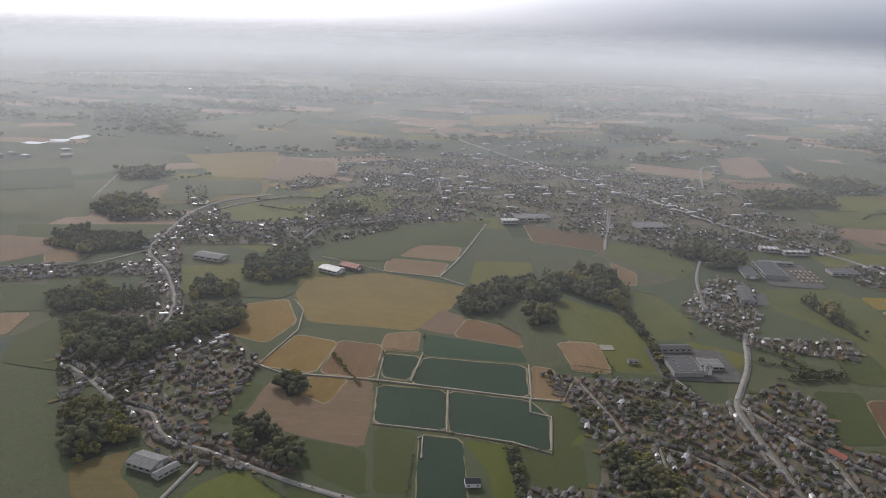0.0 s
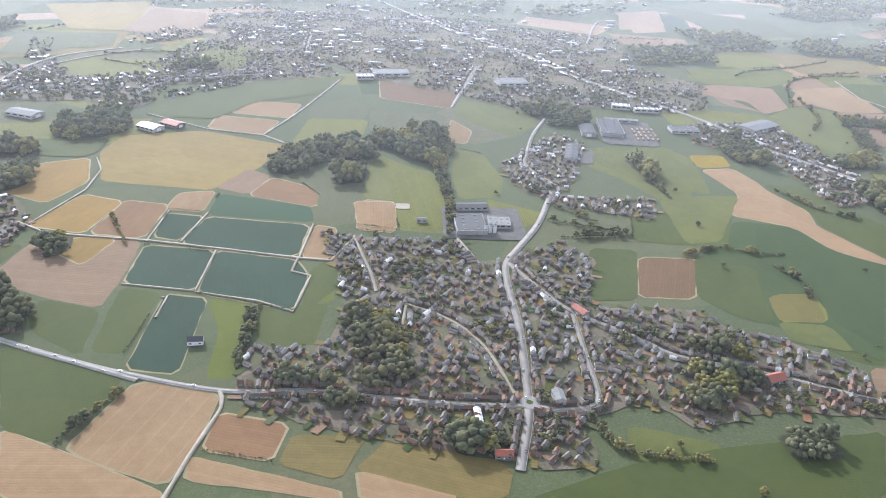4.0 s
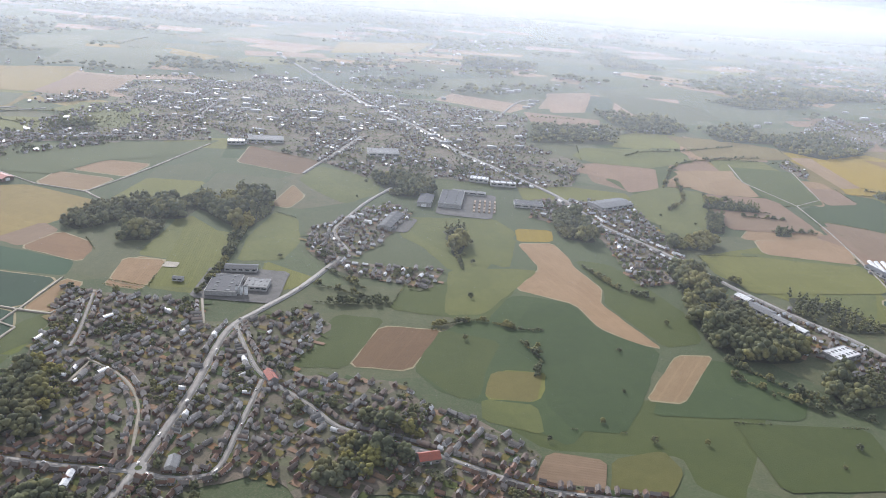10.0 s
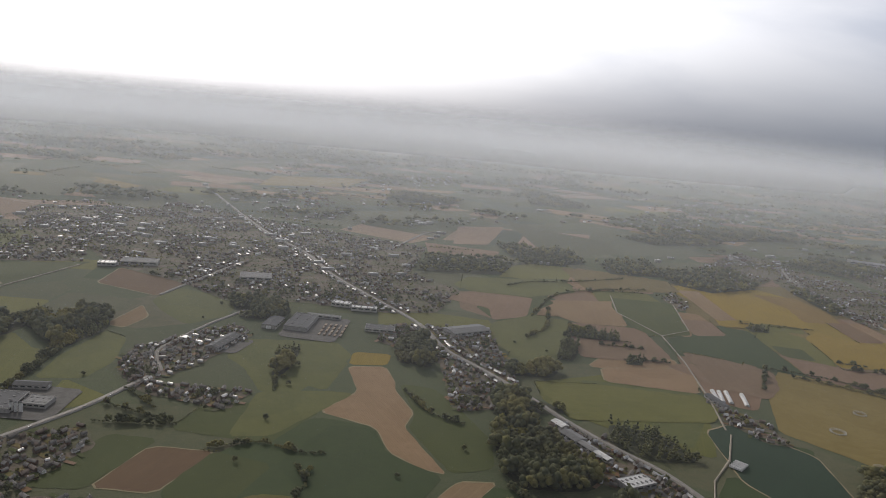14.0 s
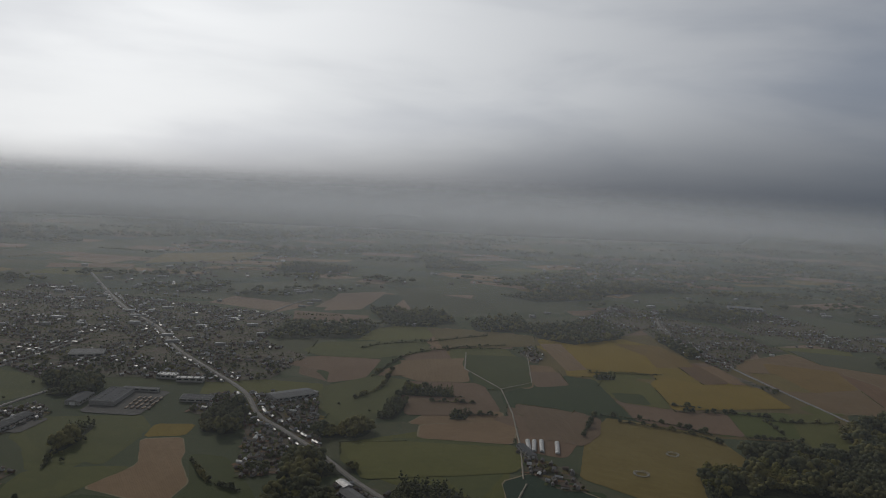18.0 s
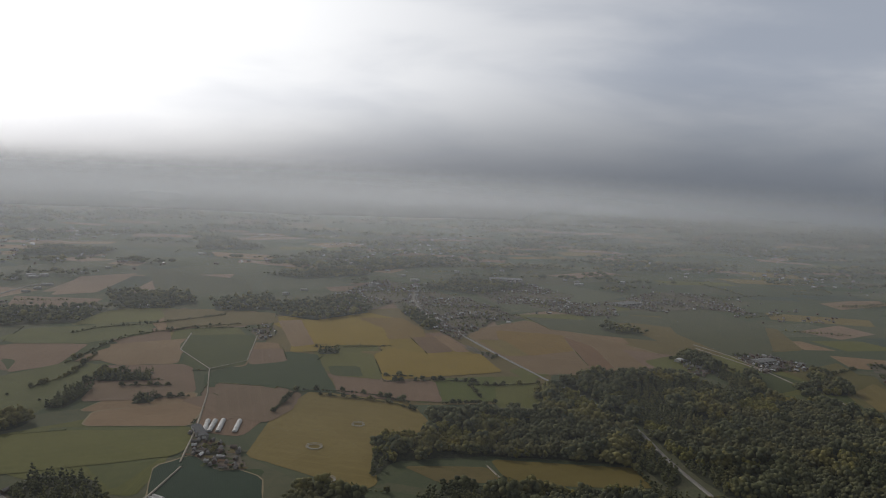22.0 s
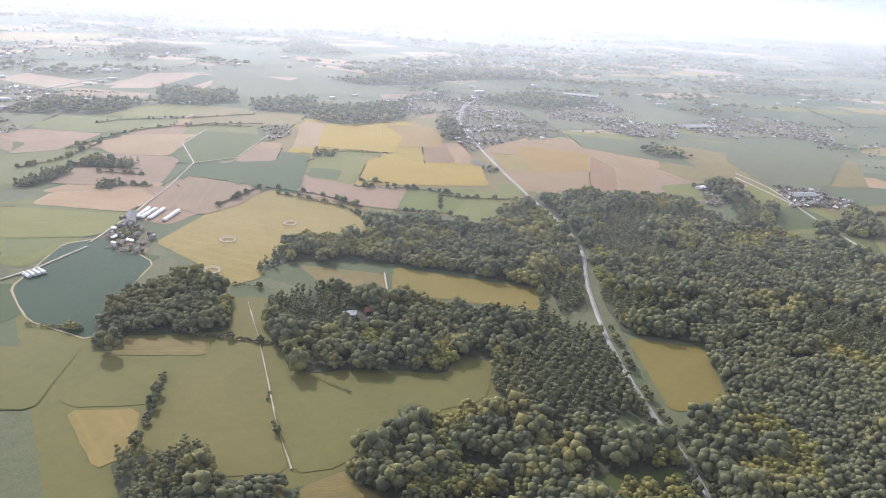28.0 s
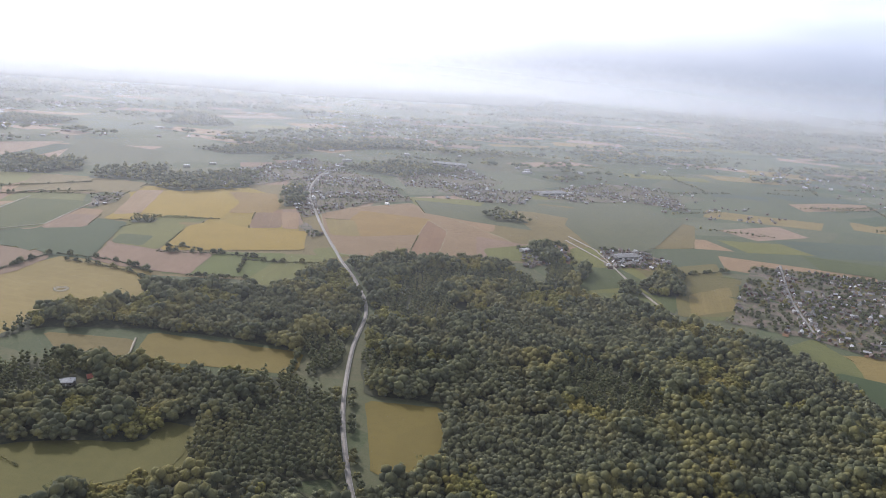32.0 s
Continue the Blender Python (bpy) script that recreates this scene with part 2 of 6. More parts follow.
def garden_build(n):
    at = n.add("ShaderNodeTexCoord").outputs["Object"]
    cell = n.add("ShaderNodeTexVoronoi", {"Vector": at, "Scale": 0.11}).outputs["Color"]
    pick = n.add("ShaderNodeSeparateColor", {0: cell}).outputs[1]
    ramp = n.add("ShaderNodeValToRGB", {0: pick})
    e = ramp.color_ramp.elements
    e[0].color, e[1].color = (0.108, 0.102, 0.060, 1), (0.200, 0.168, 0.138, 1)
    for p, c in ((0.3, (0.116, 0.118, 0.058, 1)), (0.5, (0.175, 0.138, 0.102, 1)), (0.75, (0.150, 0.125, 0.088, 1))):
        e.new(p).color = c
    ramp.color_ramp.interpolation = "CONSTANT"
    fine = n.add("ShaderNodeTexNoise", {"Vector": at, "Scale": 0.7, "Detail": 6.0, "Roughness": 0.7}).outputs[0]
    col = n.mix(n.math("MULTIPLY", n.ramp(fine, 0.35, 0.7), 0.6), ramp.outputs[0], (0.072, 0.066, 0.047, 1))
    return surface(n, col, 0.95, fine, 0.5, 0.4)


GARDEN = material("garden_ground", garden_build)


def forest_floor_build(n):
    at = n.add("ShaderNodeTexCoord").outputs["Object"]
    fine = n.add("ShaderNodeTexNoise", {"Vector": at, "Scale": 0.3, "Detail": 6.0}).outputs[0]
    return surface(n, n.mix(n.ramp(fine, 0.3, 0.7), (0.03, 0.036, 0.018, 1), (0.06, 0.06, 0.028, 1)), 0.95, fine, 0.6, 0.6)


FLOOR = material("forest_floor", forest_floor_build)


def road_material(name, a, b, spec=0.4):
    def build(n):
        at = n.add("ShaderNodeTexCoord").outputs["Object"]
        mid = n.add("ShaderNodeTexNoise", {"Vector": at, "Scale": 0.12, "Detail": 6.0, "Roughness": 0.7}).outputs[0]
        fine = n.add("ShaderNodeTexNoise", {"Vector": at, "Scale": 2.5, "Detail": 3.0}).outputs[0]
        col = n.mix(n.ramp(mid, 0.3, 0.7), c4(a), c4(b))
        col = n.mix(n.math("MULTIPLY", fine, 0.3), col, c4([v * 0.6 for v in a]))
        return surface(n, col, 0.8, fine, 0.2, 0.05, SHEEN_HAZE, **{"Specular IOR Level": spec})
    return material(name, build)


CONCRETE = road_material("worn_concrete_road", (0.22, 0.203, 0.182), (0.29, 0.27, 0.242))
TRACK = road_material("pale_dirt_track", (0.25, 0.22, 0.165), (0.34, 0.30, 0.235))
KERB = road_material("kerb_stone", (0.30, 0.29, 0.275), (0.36, 0.35, 0.33))
YARD = road_material("paved_yard", (0.095, 0.090, 0.083), (0.145, 0.138, 0.128), 0.12)


def leaf_material(name, dark, light, warm):
    def build(n):
        where = n.add("ShaderNodeNewGeometry")
        at = where.outputs["Position"]
        tree = n.add("ShaderNodeTexNoise", {"Vector": at, "Scale": 0.11, "Detail": 2.0}).outputs[0]
        stand = n.add("ShaderNodeTexNoise", {"Vector": at, "Scale": 0.018, "Detail": 2.0}).outputs[0]
        leaf = n.add("ShaderNodeTexNoise", {"Vector": at, "Scale": 0.85, "Detail": 6.0, "Roughness": 0.75}).outputs[0]
        isle = where.outputs["Random Per Island"]
        col = n.mix(n.ramp(n.math("ADD", n.math("MULTIPLY", tree, 0.75), n.math("MULTIPLY", isle, 0.25)), 0.35, 0.65), c4(dark), c4(light))
        col = n.mix(n.math("MULTIPLY", n.ramp(n.math("ADD", stand, n.math("MULTIPLY", tree, 0.5)), 0.72, 0.95), 0.8), col, c4(warm))
        col = n.mix(n.math("MULTIPLY", n.ramp(leaf, 0.46, 0.66), 0.45), col, c4([v * 0.55 for v in dark]))
        solid = surface(n, col, 0.85, leaf, 0.7, 0.7, SHEEN_HAZE, **{"Specular IOR Level": 0.1})
        glow_through = n.add("ShaderNodeBsdfTranslucent", {0: n.mix(0.3, col, (0.13, 0.14, 0.05, 1))}).outputs[0]
        return n.add("ShaderNodeMixShader", {0: 0.32, 1: solid, 2: glow_through}).outputs[0]
    return material(name, build)


LEAF = {
    "broad": leaf_material("broad_leaf", (0.098, 0.108, 0.066), (0.190, 0.196, 0.098), (0.31, 0.270, 0.090)),
    "fine": leaf_material("birch_leaf", (0.128, 0.134, 0.084), (0.205, 0.208, 0.108), (0.25, 0.225, 0.10)),
    "poplar": leaf_material("poplar_leaf", (0.130, 0.142, 0.080), (0.225, 0.228, 0.115), (0.27, 0.25, 0.11)),
    "yellow": leaf_material("autumn_leaf", (0.165, 0.160, 0.056), (0.29, 0.27, 0.08), (0.33, 0.27, 0.08)),
}


def bark_build(n):
    at = n.add("ShaderNodeTexCoord").outputs["Object"]
    fine = n.add("ShaderNodeTexNoise", {"Vector": at, "Scale": 6.0, "Detail": 4.0}).outputs[0]
    return surface(n, n.mix(fine, (0.06, 0.048, 0.035, 1), (0.12, 0.10, 0.078, 1)), 0.9, fine, 0.5, 0.05)


BARK = material("bark", bark_build)


def varied(name, colours, rough=0.7, grain=3.0, island=False, rows=0.0, spec=0.3, metal=0.0):
    """A building surface whose tint differs from house to house."""
    def build(n):
        pick = n.add("ShaderNodeNewGeometry").outputs["Random Per Island"] if island else n.add("ShaderNodeObjectInfo").outputs["Random"]
        at = n.add("ShaderNodeTexCoord").outputs["Object"]
        ramp = n.add("ShaderNodeValToRGB", {0: pick})
        ramp.color_ramp.interpolation = "CONSTANT"
        e = ramp.color_ramp.elements
        e[0].color, e[1].color = c4(colours[0]), c4(colours[-1])
        e[1].position = 1 - 1 / len(colours)
        for i, c in enumerate(colours[1:-1], 1):
            e.new(i / len(colours)).color = c4(c)
        fine = n.add("ShaderNodeTexNoise", {"Vector": at, "Scale": grain, "Detail": 5.0, "Roughness": 0.7}).outputs[0]
        col = n.mix(n.math("MULTIPLY", n.ramp(fine, 0.35, 0.7), 0.4), ramp.outputs[0], (0.07, 0.065, 0.06, 1))
        height = fine
        if rows:
            wave = n.add("ShaderNodeTexWave", {"Vector": at, "Scale": 0.314 / rows}, bands_direction="Z").outputs["Fac"]
            height = n.math("ADD", fine, wave)
        return surface(n, col, rough, height, 0.35, 0.08, 0.12, **{"Specular IOR Level": spec, "Metallic": metal})
    return material(name, build)


ROOFS = [(0.145, 0.111, 0.091), (0.180, 0.101, 0.068), (0.128, 0.110, 0.095), (0.229, 0.130, 0.085), (0.180, 0.154, 0.133), (0.145, 0.085, 0.057), (0.221, 0.194, 0.169)]
WALLS = [(0.158, 0.086, 0.060), (0.195, 0.121, 0.088), (0.133, 0.086, 0.065), (0.244, 0.216, 0.184), (0.219, 0.166, 0.130), (0.170, 0.104, 0.076), (0.253, 0.239, 0.224), (0.133, 0.081, 0.060), (0.492, 0.453, 0.416)]
ROOF, WALL = varied("roof_tiles", ROOFS, 0.85, 2.0, rows=0.25, spec=0.15), varied("house_wall", WALLS, 0.85, spec=0.15)
ROOF_FAR, WALL_FAR = varied("far_roofs", [(0.105, 0.094, 0.086), (0.145, 0.105, 0.082), (0.12, 0.114, 0.108), (0.16, 0.145, 0.13), (0.13, 0.095, 0.075), (0.19, 0.18, 0.17)], 0.8, 1.0, True, spec=0.2), varied("far_walls", WALLS + [(0.36, 0.33, 0.30), (0.66, 0.64, 0.61), (0.70, 0.69, 0.67)], 0.85, 1.0, True, spec=0.15)
METAL_ROOF = varied("sheet_roof", [(0.16, 0.16, 0.16), (0.22, 0.218, 0.212)], 0.8, 0.4, rows=0.6, spec=0.2)
DARK_ROOF = varied("bitumen_roof", [(0.070, 0.072, 0.078), (0.088, 0.088, 0.09)], 0.85, 0.5, spec=0.15)
WHITE_ROOF = varied("white_roof", [(0.62, 0.62, 0.61), (0.68, 0.68, 0.67)], 0.45, 0.3)
RED_ROOF = varied("red_roof", [(0.36, 0.10, 0.06), (0.40, 0.12, 0.07)], 0.6, 1.0, rows=0.25)
HALL_WALL = varied("hall_wall", [(0.34, 0.33, 0.315), (0.40, 0.385, 0.36)], 0.7, 0.6)
DARK_GLASS = material("window_glass", lambda n: surface(n, (0.02, 0.025, 0.03, 1), 0.12, sheen_haze=0.0, **{"Specular IOR Level": 0.6}))
FRAME_WHITE = varied("painted_wood", [(0.75, 0.75, 0.73), (0.8, 0.8, 0.78)], 0.5)
LOAD = varied("stacked_timber", [(0.30, 0.205, 0.12), (0.36, 0.26, 0.17), (0.26, 0.19, 0.13)], 0.8)
# pale sheet roofs, their paleness also standing in for sun glints
PALE_ROOF = varied("pale_roofs_and_glints", [(0.42, 0.42, 0.415), (0.54, 0.54, 0.53), (0.33, 0.335, 0.34)], 0.35, 0.8, True, spec=0.6)


# ---------------------------------------------------------------- building helpers
rng = np.random.default_rng(7)


def part(name, bm, mat, parent, label="", smooth=False):
    """Link a bmesh as one mesh object under a thing or a part."""
    me = bpy.data.meshes.new(name)
    bm.to_mesh(me)
    bm.free()
    me.materials.append(mat)
    if smooth:
        me.shade_smooth()
    ob = new(name, me)
    ob.parent = parent
    return tagged(ob, label)


def thing(name, label, category, group="", at=(0, 0, 0), turn=0.0, kind=""):
    ob = new(name)
    ob.matrix_basis = pose(*at, 0, 0, turn)
    return tagged(ob, label, category, group, kind)


def array_mesh(name, verts, faces, mats, index=None, soft=False):
    """A mesh of triangles or quads from arrays."""
    me = bpy.data.meshes.new(name)
    n, k = faces.shape
    me.vertices.add(len(verts))
    me.vertices.foreach_set("co", np.asarray(verts, np.float32).ravel())
    me.loops.add(n * k)
    me.loops.foreach_set("vertex_index", np.asarray(faces, np.int32).ravel())
    me.polygons.add(n)
    me.polygons.foreach_set("loop_start", np.arange(0, n * k, k, dtype=np.int32))
    for m in mats:
        me.materials.append(m)
    if index is not None:
        me.polygons.foreach_set("material_index", np.asarray(index, np.int32))
    me.update(calc_edges=True)
    if soft:
        me.shade_smooth()
    return me


def strewn(template, at, size, turn, stretch=None):
    """Copies of a template (verts, faces) as arrays, at points, with sizes and turns about z."""
    v, f = template
    c, s = np.cos(turn)[:, None], np.sin(turn)[:, None]
    tall = size if stretch is None else size * stretch
    x = (v[None, :, 0] * c - v[None, :, 1] * s) * size[:, None] + at[:, None, 0]
    y = (v[None, :, 0] * s + v[None, :, 1] * c) * size[:, None] + at[:, None, 1]
    z = np.broadcast_to(v[None, :, 2] * tall[:, None], x.shape) + at[:, None, 2]
    faces = f[None] + (np.arange(len(at)) * len(v))[:, None, None]
    return np.stack([x, y, z], 2).reshape(-1, 3), faces.reshape(-1, f.shape[1])


def inside(pts, poly):
    """Which points lie in a polygon."""
    x, y = pts[:, 0], pts[:, 1]
    out = np.zeros(len(pts), bool)
    p = np.asarray(poly, float)
    for (x0, y0), (x1, y1) in zip(p, np.roll(p, -1, 0)):
        if y0 != y1:
            out ^= ((y0 > y) != (y1 > y)) & (x < (x1 - x0) * (y - y0) / (y1 - y0) + x0)
    return out


def spread(poly, gap, jitter=0.45):
    """Points in a polygon on a shaken triangular grid, gap metres apart."""
    p = np.asarray(poly, float)
    lo, hi = p.min(0), p.max(0)
    gx, gy = np.meshgrid(np.arange(lo[0], hi[0] + gap, gap), np.arange(lo[1], hi[1] + gap, gap * 0.87))
    gx = gx + (np.arange(gx.shape[0])[:, None] % 2) * gap / 2
    pts = np.stack([gx.ravel(), gy.ravel()], 1) + rng.uniform(-jitter, jitter, (gx.size, 2)) * gap
    return pts[inside(pts, p)]


def away_from_roads(pts, extra, least=0.0):
    ok = np.ones(len(pts), bool)
    for width, line in ROADS:
        if width < least:
            continue
        for a, b in zip(line[:-1], line[1:]):
            d = b - a
            s = np.clip(((pts - a) @ d) / (d @ d), 0, 1)
            ok &= np.hypot(*(pts - a - s[:, None] * d).T) > width / 2 + extra
    return ok


def smooth_line(pts, step):
    """A rounded line through points (Catmull-Rom)."""
    p = np.asarray(pts, float)
    if len(p) < 3:
        n = max(2, int(np.hypot(*(p[1] - p[0])) / step))
        return p[0] + (p[1] - p[0]) * np.linspace(0, 1, n)[:, None]
    q = np.vstack([2 * p[0] - p[1], p, 2 * p[-1] - p[-2]])
    out = []
    for i in range(1, len(q) - 2):
        n = max(2, int(np.hypot(*(q[i + 1] - q[i])) / step))
        for u in np.linspace(0, 1, n, endpoint=False):
            out.append(0.5 * (2 * q[i] + (q[i + 1] - q[i - 1]) * u + (2 * q[i - 1] - 5 * q[i] + 4 * q[i + 1] - q[i + 2]) * u * u
                              + (3 * q[i] - q[i - 1] - 3 * q[i + 1] + q[i + 2]) * u ** 3))
    return np.array(out + [p[-1]])


# ---------------------------------------------------------------- ground, fields, roads
GROUND_Z = -0.75
me = bpy.data.meshes.new("ground")
me.from_pydata([(-9000, -3000, GROUND_Z), (10000, -3000, GROUND_Z), (10000, 9000, GROUND_Z), (-9000, 9000, GROUND_Z)], [], [(0, 1, 2, 3)])
me.materials.append(GROUND)
tagged(new("ground", me), "patchy green and brown farmland reaching the hazy horizon", "ground", kind="structure")

ROADS, WOODS, TOWNS, HEDGES, FIELDS, EDGES, CROPS = [], [], [], [], [], [], []
level = [GROUND_Z + 0.02]


def sheet(name, poly, mat, label, category, ragged=0.7, kind="structure"):
    """One plot of land: a thin sheet with uneven edges, its own x axis along its longest side."""
    p = np.asarray(poly, float)
    sides = np.roll(p, -1, 0) - p
    cut = np.minimum(0.12, 5.0 / np.maximum(np.hypot(*sides.T), 1))[:, None]
    p = np.stack([p + sides * cut, p + sides * (1 - cut)], 1).reshape(-1, 2)      # corners cut by a few metres
    mid = p.mean(0)
    sides = np.roll(p, -1, 0) - p
    long = sides[np.argmax(np.hypot(*sides.T))]
    a = math.atan2(long[1], long[0])
    level[0] += 0.0017
    ring = []
    for q, d in zip(p, sides):
        n = max(1, int(np.hypot(*d) / 9))
        for i in range(n):
            shake = ragged if i else ragged * 0.4
            ring.append(q + d * i / n + rng.uniform(-shake, shake, 2))
    ring = np.array(ring) - mid
    c, s = math.cos(-a), math.sin(-a)
    m = bpy.data.meshes.new(name)
    m.from_pydata([(x * c - y * s, x * s + y * c, 0) for x, y in ring], [], [tuple(range(len(ring)))])
    m.materials.append(mat)
    if m.polygons[0].normal.z < 0:
        m.flip_normals()
    ob = new(name, m)
    ob.matrix_basis = pose(mid[0], mid[1], level[0], 0, 0, math.degrees(a))
    return tagged(ob, label, category, kind=kind)


MARGIN = field_material("grass_margin", (0.30, 0.26, 0.17), (0.40, 0.34, 0.23))


def field(sort, *poly):
    mat, label = FIELD[sort]
    FIELDS.append(poly)
    if sort not in ("grass", "grass_dark", "pasture", "meadow", "meadow_green"):
        CROPS.append(poly)
    p = np.asarray(poly, float)
    if sort in ("tan", "beet", "soil", "brown", "ochre", "brown_red") and np.mean(p[:, 1]) < 1000:
        out = p - p.mean(0)
        out = p + out / np.maximum(np.hypot(*out.T), 1)[:, None] * 1.7
        sheet("field_margin", out, MARGIN, "pale dry grass strip round a field", "field margin", 0.5)
    if np.mean(p[:, 1]) < 1150 and rng.random() < 0.35:
        k = rng.integers(len(p))
        EDGES.append((len(FIELDS), np.array([p[k], p[(k + 1) % len(p)]])))
    sheet("field", poly, mat, label, "field")


def wood(sort, *poly):
    WOODS.append((sort, poly))
    sheet("forest_floor", poly, FLOOR, "dark leafy ground under the trees", "ground", 2.0)


def town(sort, *poly):
    TOWNS.append(poly)
    sheet("garden_ground", poly, GARDEN, "patchwork of gardens, lawns and yards in a village", "ground", 2.0)


def hedge(sort, *line):
    HEDGES.append(np.asarray(line, float))


def road(width, *line):
    """A road slab 12 cm proud of the land, with kerbs on the wider ones."""
    pts = smooth_line(line, 8) if width > 1.9 else np.vstack([smooth_line((a, b), 8) for a, b in zip(line[:-1], line[1:])])
    pts = pts[np.r_[True, np.hypot(*np.diff(pts, axis=0).T) > 0.3]]
    ROADS.append((width, pts))
    d = np.gradient(pts, axis=0)
    side = np.stack([-d[:, 1], d[:, 0]], 1) / np.maximum(np.hypot(*d.T), 1e-6)[:, None]
    paved = width > 2.3
    z = 0.02 + 0.004 * len(ROADS)
    w = width / 2 + (0 if paved else 0.25) * rng.uniform(-1, 1, len(pts))

    def strip(lo, hi, top, bottom, mat, name, label, parent=None):
        n = len(pts)
        v = []
        for off, h in ((lo, bottom), (lo, top), (hi, top), (hi, bottom)):
            e = pts + side * np.reshape(off, (-1, 1))
            v.append(np.column_stack([e, np.full(n, h)]))
        i = np.arange(n - 1)
        f = np.concatenate([np.stack([k * n + i, k * n + i + 1, (k + 1) * n + i + 1, (k + 1) * n + i], 1)[:, ::-1] for k in range(3)])
        ob = new(name, array_mesh(name, np.concatenate(v), f, [mat]))
        if parent:
            ob.parent = parent
            return tagged(ob, label)
        return tagged(ob, label, "road", kind="structure")

    name = "road" if paved else "farm_track"
    ob = strip(-w, w, z, GROUND_Z - 0.05, CONCRETE if paved else TRACK, name, "pale worn concrete village road" if paved else "pale dusty farm track between fields")
    if width > 2.6:
        strip(w, w + 0.22, z + 0.07, GROUND_Z, KERB, "kerb", "raised stone kerb", ob)
        strip(-w - 0.22, -w, z + 0.07, GROUND_Z, KERB, "kerb", "raised stone kerb", ob)


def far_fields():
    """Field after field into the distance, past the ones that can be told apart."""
    # some of these sorts are paled, with distance haze in the colour
    sorts = ["grass_hazed", "grass_grey", "soil_hazed", "tan", "grass", "grass_dark", "straw", "beet_hazed", "soil_pink", "soil_hazed", "olive"]
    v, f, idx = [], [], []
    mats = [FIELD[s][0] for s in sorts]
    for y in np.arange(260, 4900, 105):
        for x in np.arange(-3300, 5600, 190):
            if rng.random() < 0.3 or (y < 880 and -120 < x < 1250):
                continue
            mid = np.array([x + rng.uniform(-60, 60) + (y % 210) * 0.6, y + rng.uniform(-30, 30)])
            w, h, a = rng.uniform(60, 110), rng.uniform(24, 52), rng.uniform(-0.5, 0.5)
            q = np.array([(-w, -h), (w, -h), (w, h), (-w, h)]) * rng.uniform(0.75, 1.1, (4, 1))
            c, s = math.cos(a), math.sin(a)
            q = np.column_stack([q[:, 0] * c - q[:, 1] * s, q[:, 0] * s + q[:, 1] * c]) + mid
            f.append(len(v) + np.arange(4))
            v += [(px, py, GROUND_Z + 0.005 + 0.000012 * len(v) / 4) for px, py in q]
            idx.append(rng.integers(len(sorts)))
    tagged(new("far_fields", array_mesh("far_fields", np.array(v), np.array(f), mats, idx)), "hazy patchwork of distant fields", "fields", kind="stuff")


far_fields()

# the plots, nearest village first, as corners on the plan
field("meadow_green", (769, 523), (924, 556), (1094, 471), (1070, 408), (992, 345), (971, 339), (877, 301))
field("grass", (403, 425), (508, 457), (586, 459), (535, 360), (513, 370), (512, 397), (433, 394))
field("olive_soil", (850, 947), (895, 1239), (1105, 1294), (1171, 1055), (1189, 869), (1129, 764), (995, 773), (932, 831))
field("soil", (1154, 1034), (1268, 1175), (1406, 1179), (1553, 979), (1472, 865), (1270, 888), (1183, 867))
field("olive_soil", (1496, 1232), (1593, 1209), (1710, 1110), (1638, 965), (1530, 949), (1481, 1033))
field("soil", (1321, 1091), (1390, 1124), (1471, 999), (1478, 888), (1430, 870), (1285, 858))
field("soil_pink", (-117, 543), (-43, 536), (-40, 486), (-41, 440), (-77, 450), (-127, 473))
field("ochre", (-95, 512), (-92, 538), (-62, 537), (-73, 496))
field("beet", (-39, 585), (-9, 581), (-17, 538), (-37, 543))
field("beet_light", (-7, 628), (72, 607), (78, 576), (-7, 584))
field("beet", (-6, 581), (75, 571), (72, 518), (12, 525), (-15, 535))
field("beet", (-39, 529), (12, 523), (11, 465), (-37, 472))
field("beet", (13, 523), (72, 512), (83, 490), (79, 443), (14, 462))
field("beet", (-6, 459), (22, 455), (24, 373), (-6, 377))
field("grass", (-37, 467), (-8, 461), (-11, 391), (-31, 392))
field("lime", (22, 455), (55, 450), (55, 369), (40, 369), (37, 419))
field("grass", (57, 448), (77, 438), (84, 451), (101, 452), (96, 398), (77, 397), (59, 414))
field("lime", (88, 491), (105, 488), (103, 454), (85, 453))
field("grass", (-80, 450), (-40, 438), (-34, 387), (-67, 408), (-82, 426))
field("ochre", (-115, 617), (-79, 605), (-89, 545), (-134, 555))
field("brown", (-78, 608), (-41, 601), (-44, 540), (-85, 545))
field("ochre", (-176, 682), (-139, 700), (-121, 645), (-138, 597), (-187, 621))
field("straw", (-130, 764), (-58, 789), (35, 753), (17, 691), (-15, 634), (-111, 646), (-136, 716))
field("soil_pink", (7, 687), (31, 670), (17, 627), (-13, 640))
field("brown", (32, 668), (81, 641), (76, 606), (18, 626))
field("soil", (-39, 626), (-11, 633), (-12, 590), (-42, 593))
field("soil", (80, 571), (97, 566), (96, 516), (75, 518))
field("soil", (115, 625), (143, 621), (142, 562), (112, 566))
field("pasture", (112, 778), (134, 708), (183, 694), (184, 562), (143, 566), (145, 624), (114, 629), (117, 707))
field("grass_grey", (44, 679), (84, 654), (112, 650), (108, 578), (78, 582), (76, 634))
field("olive", (45, 843), (109, 845), (107, 790), (61, 750), (36, 762))
field("grass", (-138, 935), (-43, 965), (52, 962), (25, 863), (5, 784), (-52, 797), (-126, 836))
field("soil", (-43, 901), (30, 895), (23, 841), (-40, 851))
field("soil", (-53, 841), (15, 830), (4, 784), (-54, 797))
field("brown_red", (116, 1012), (213, 965), (202, 900), (120, 932))
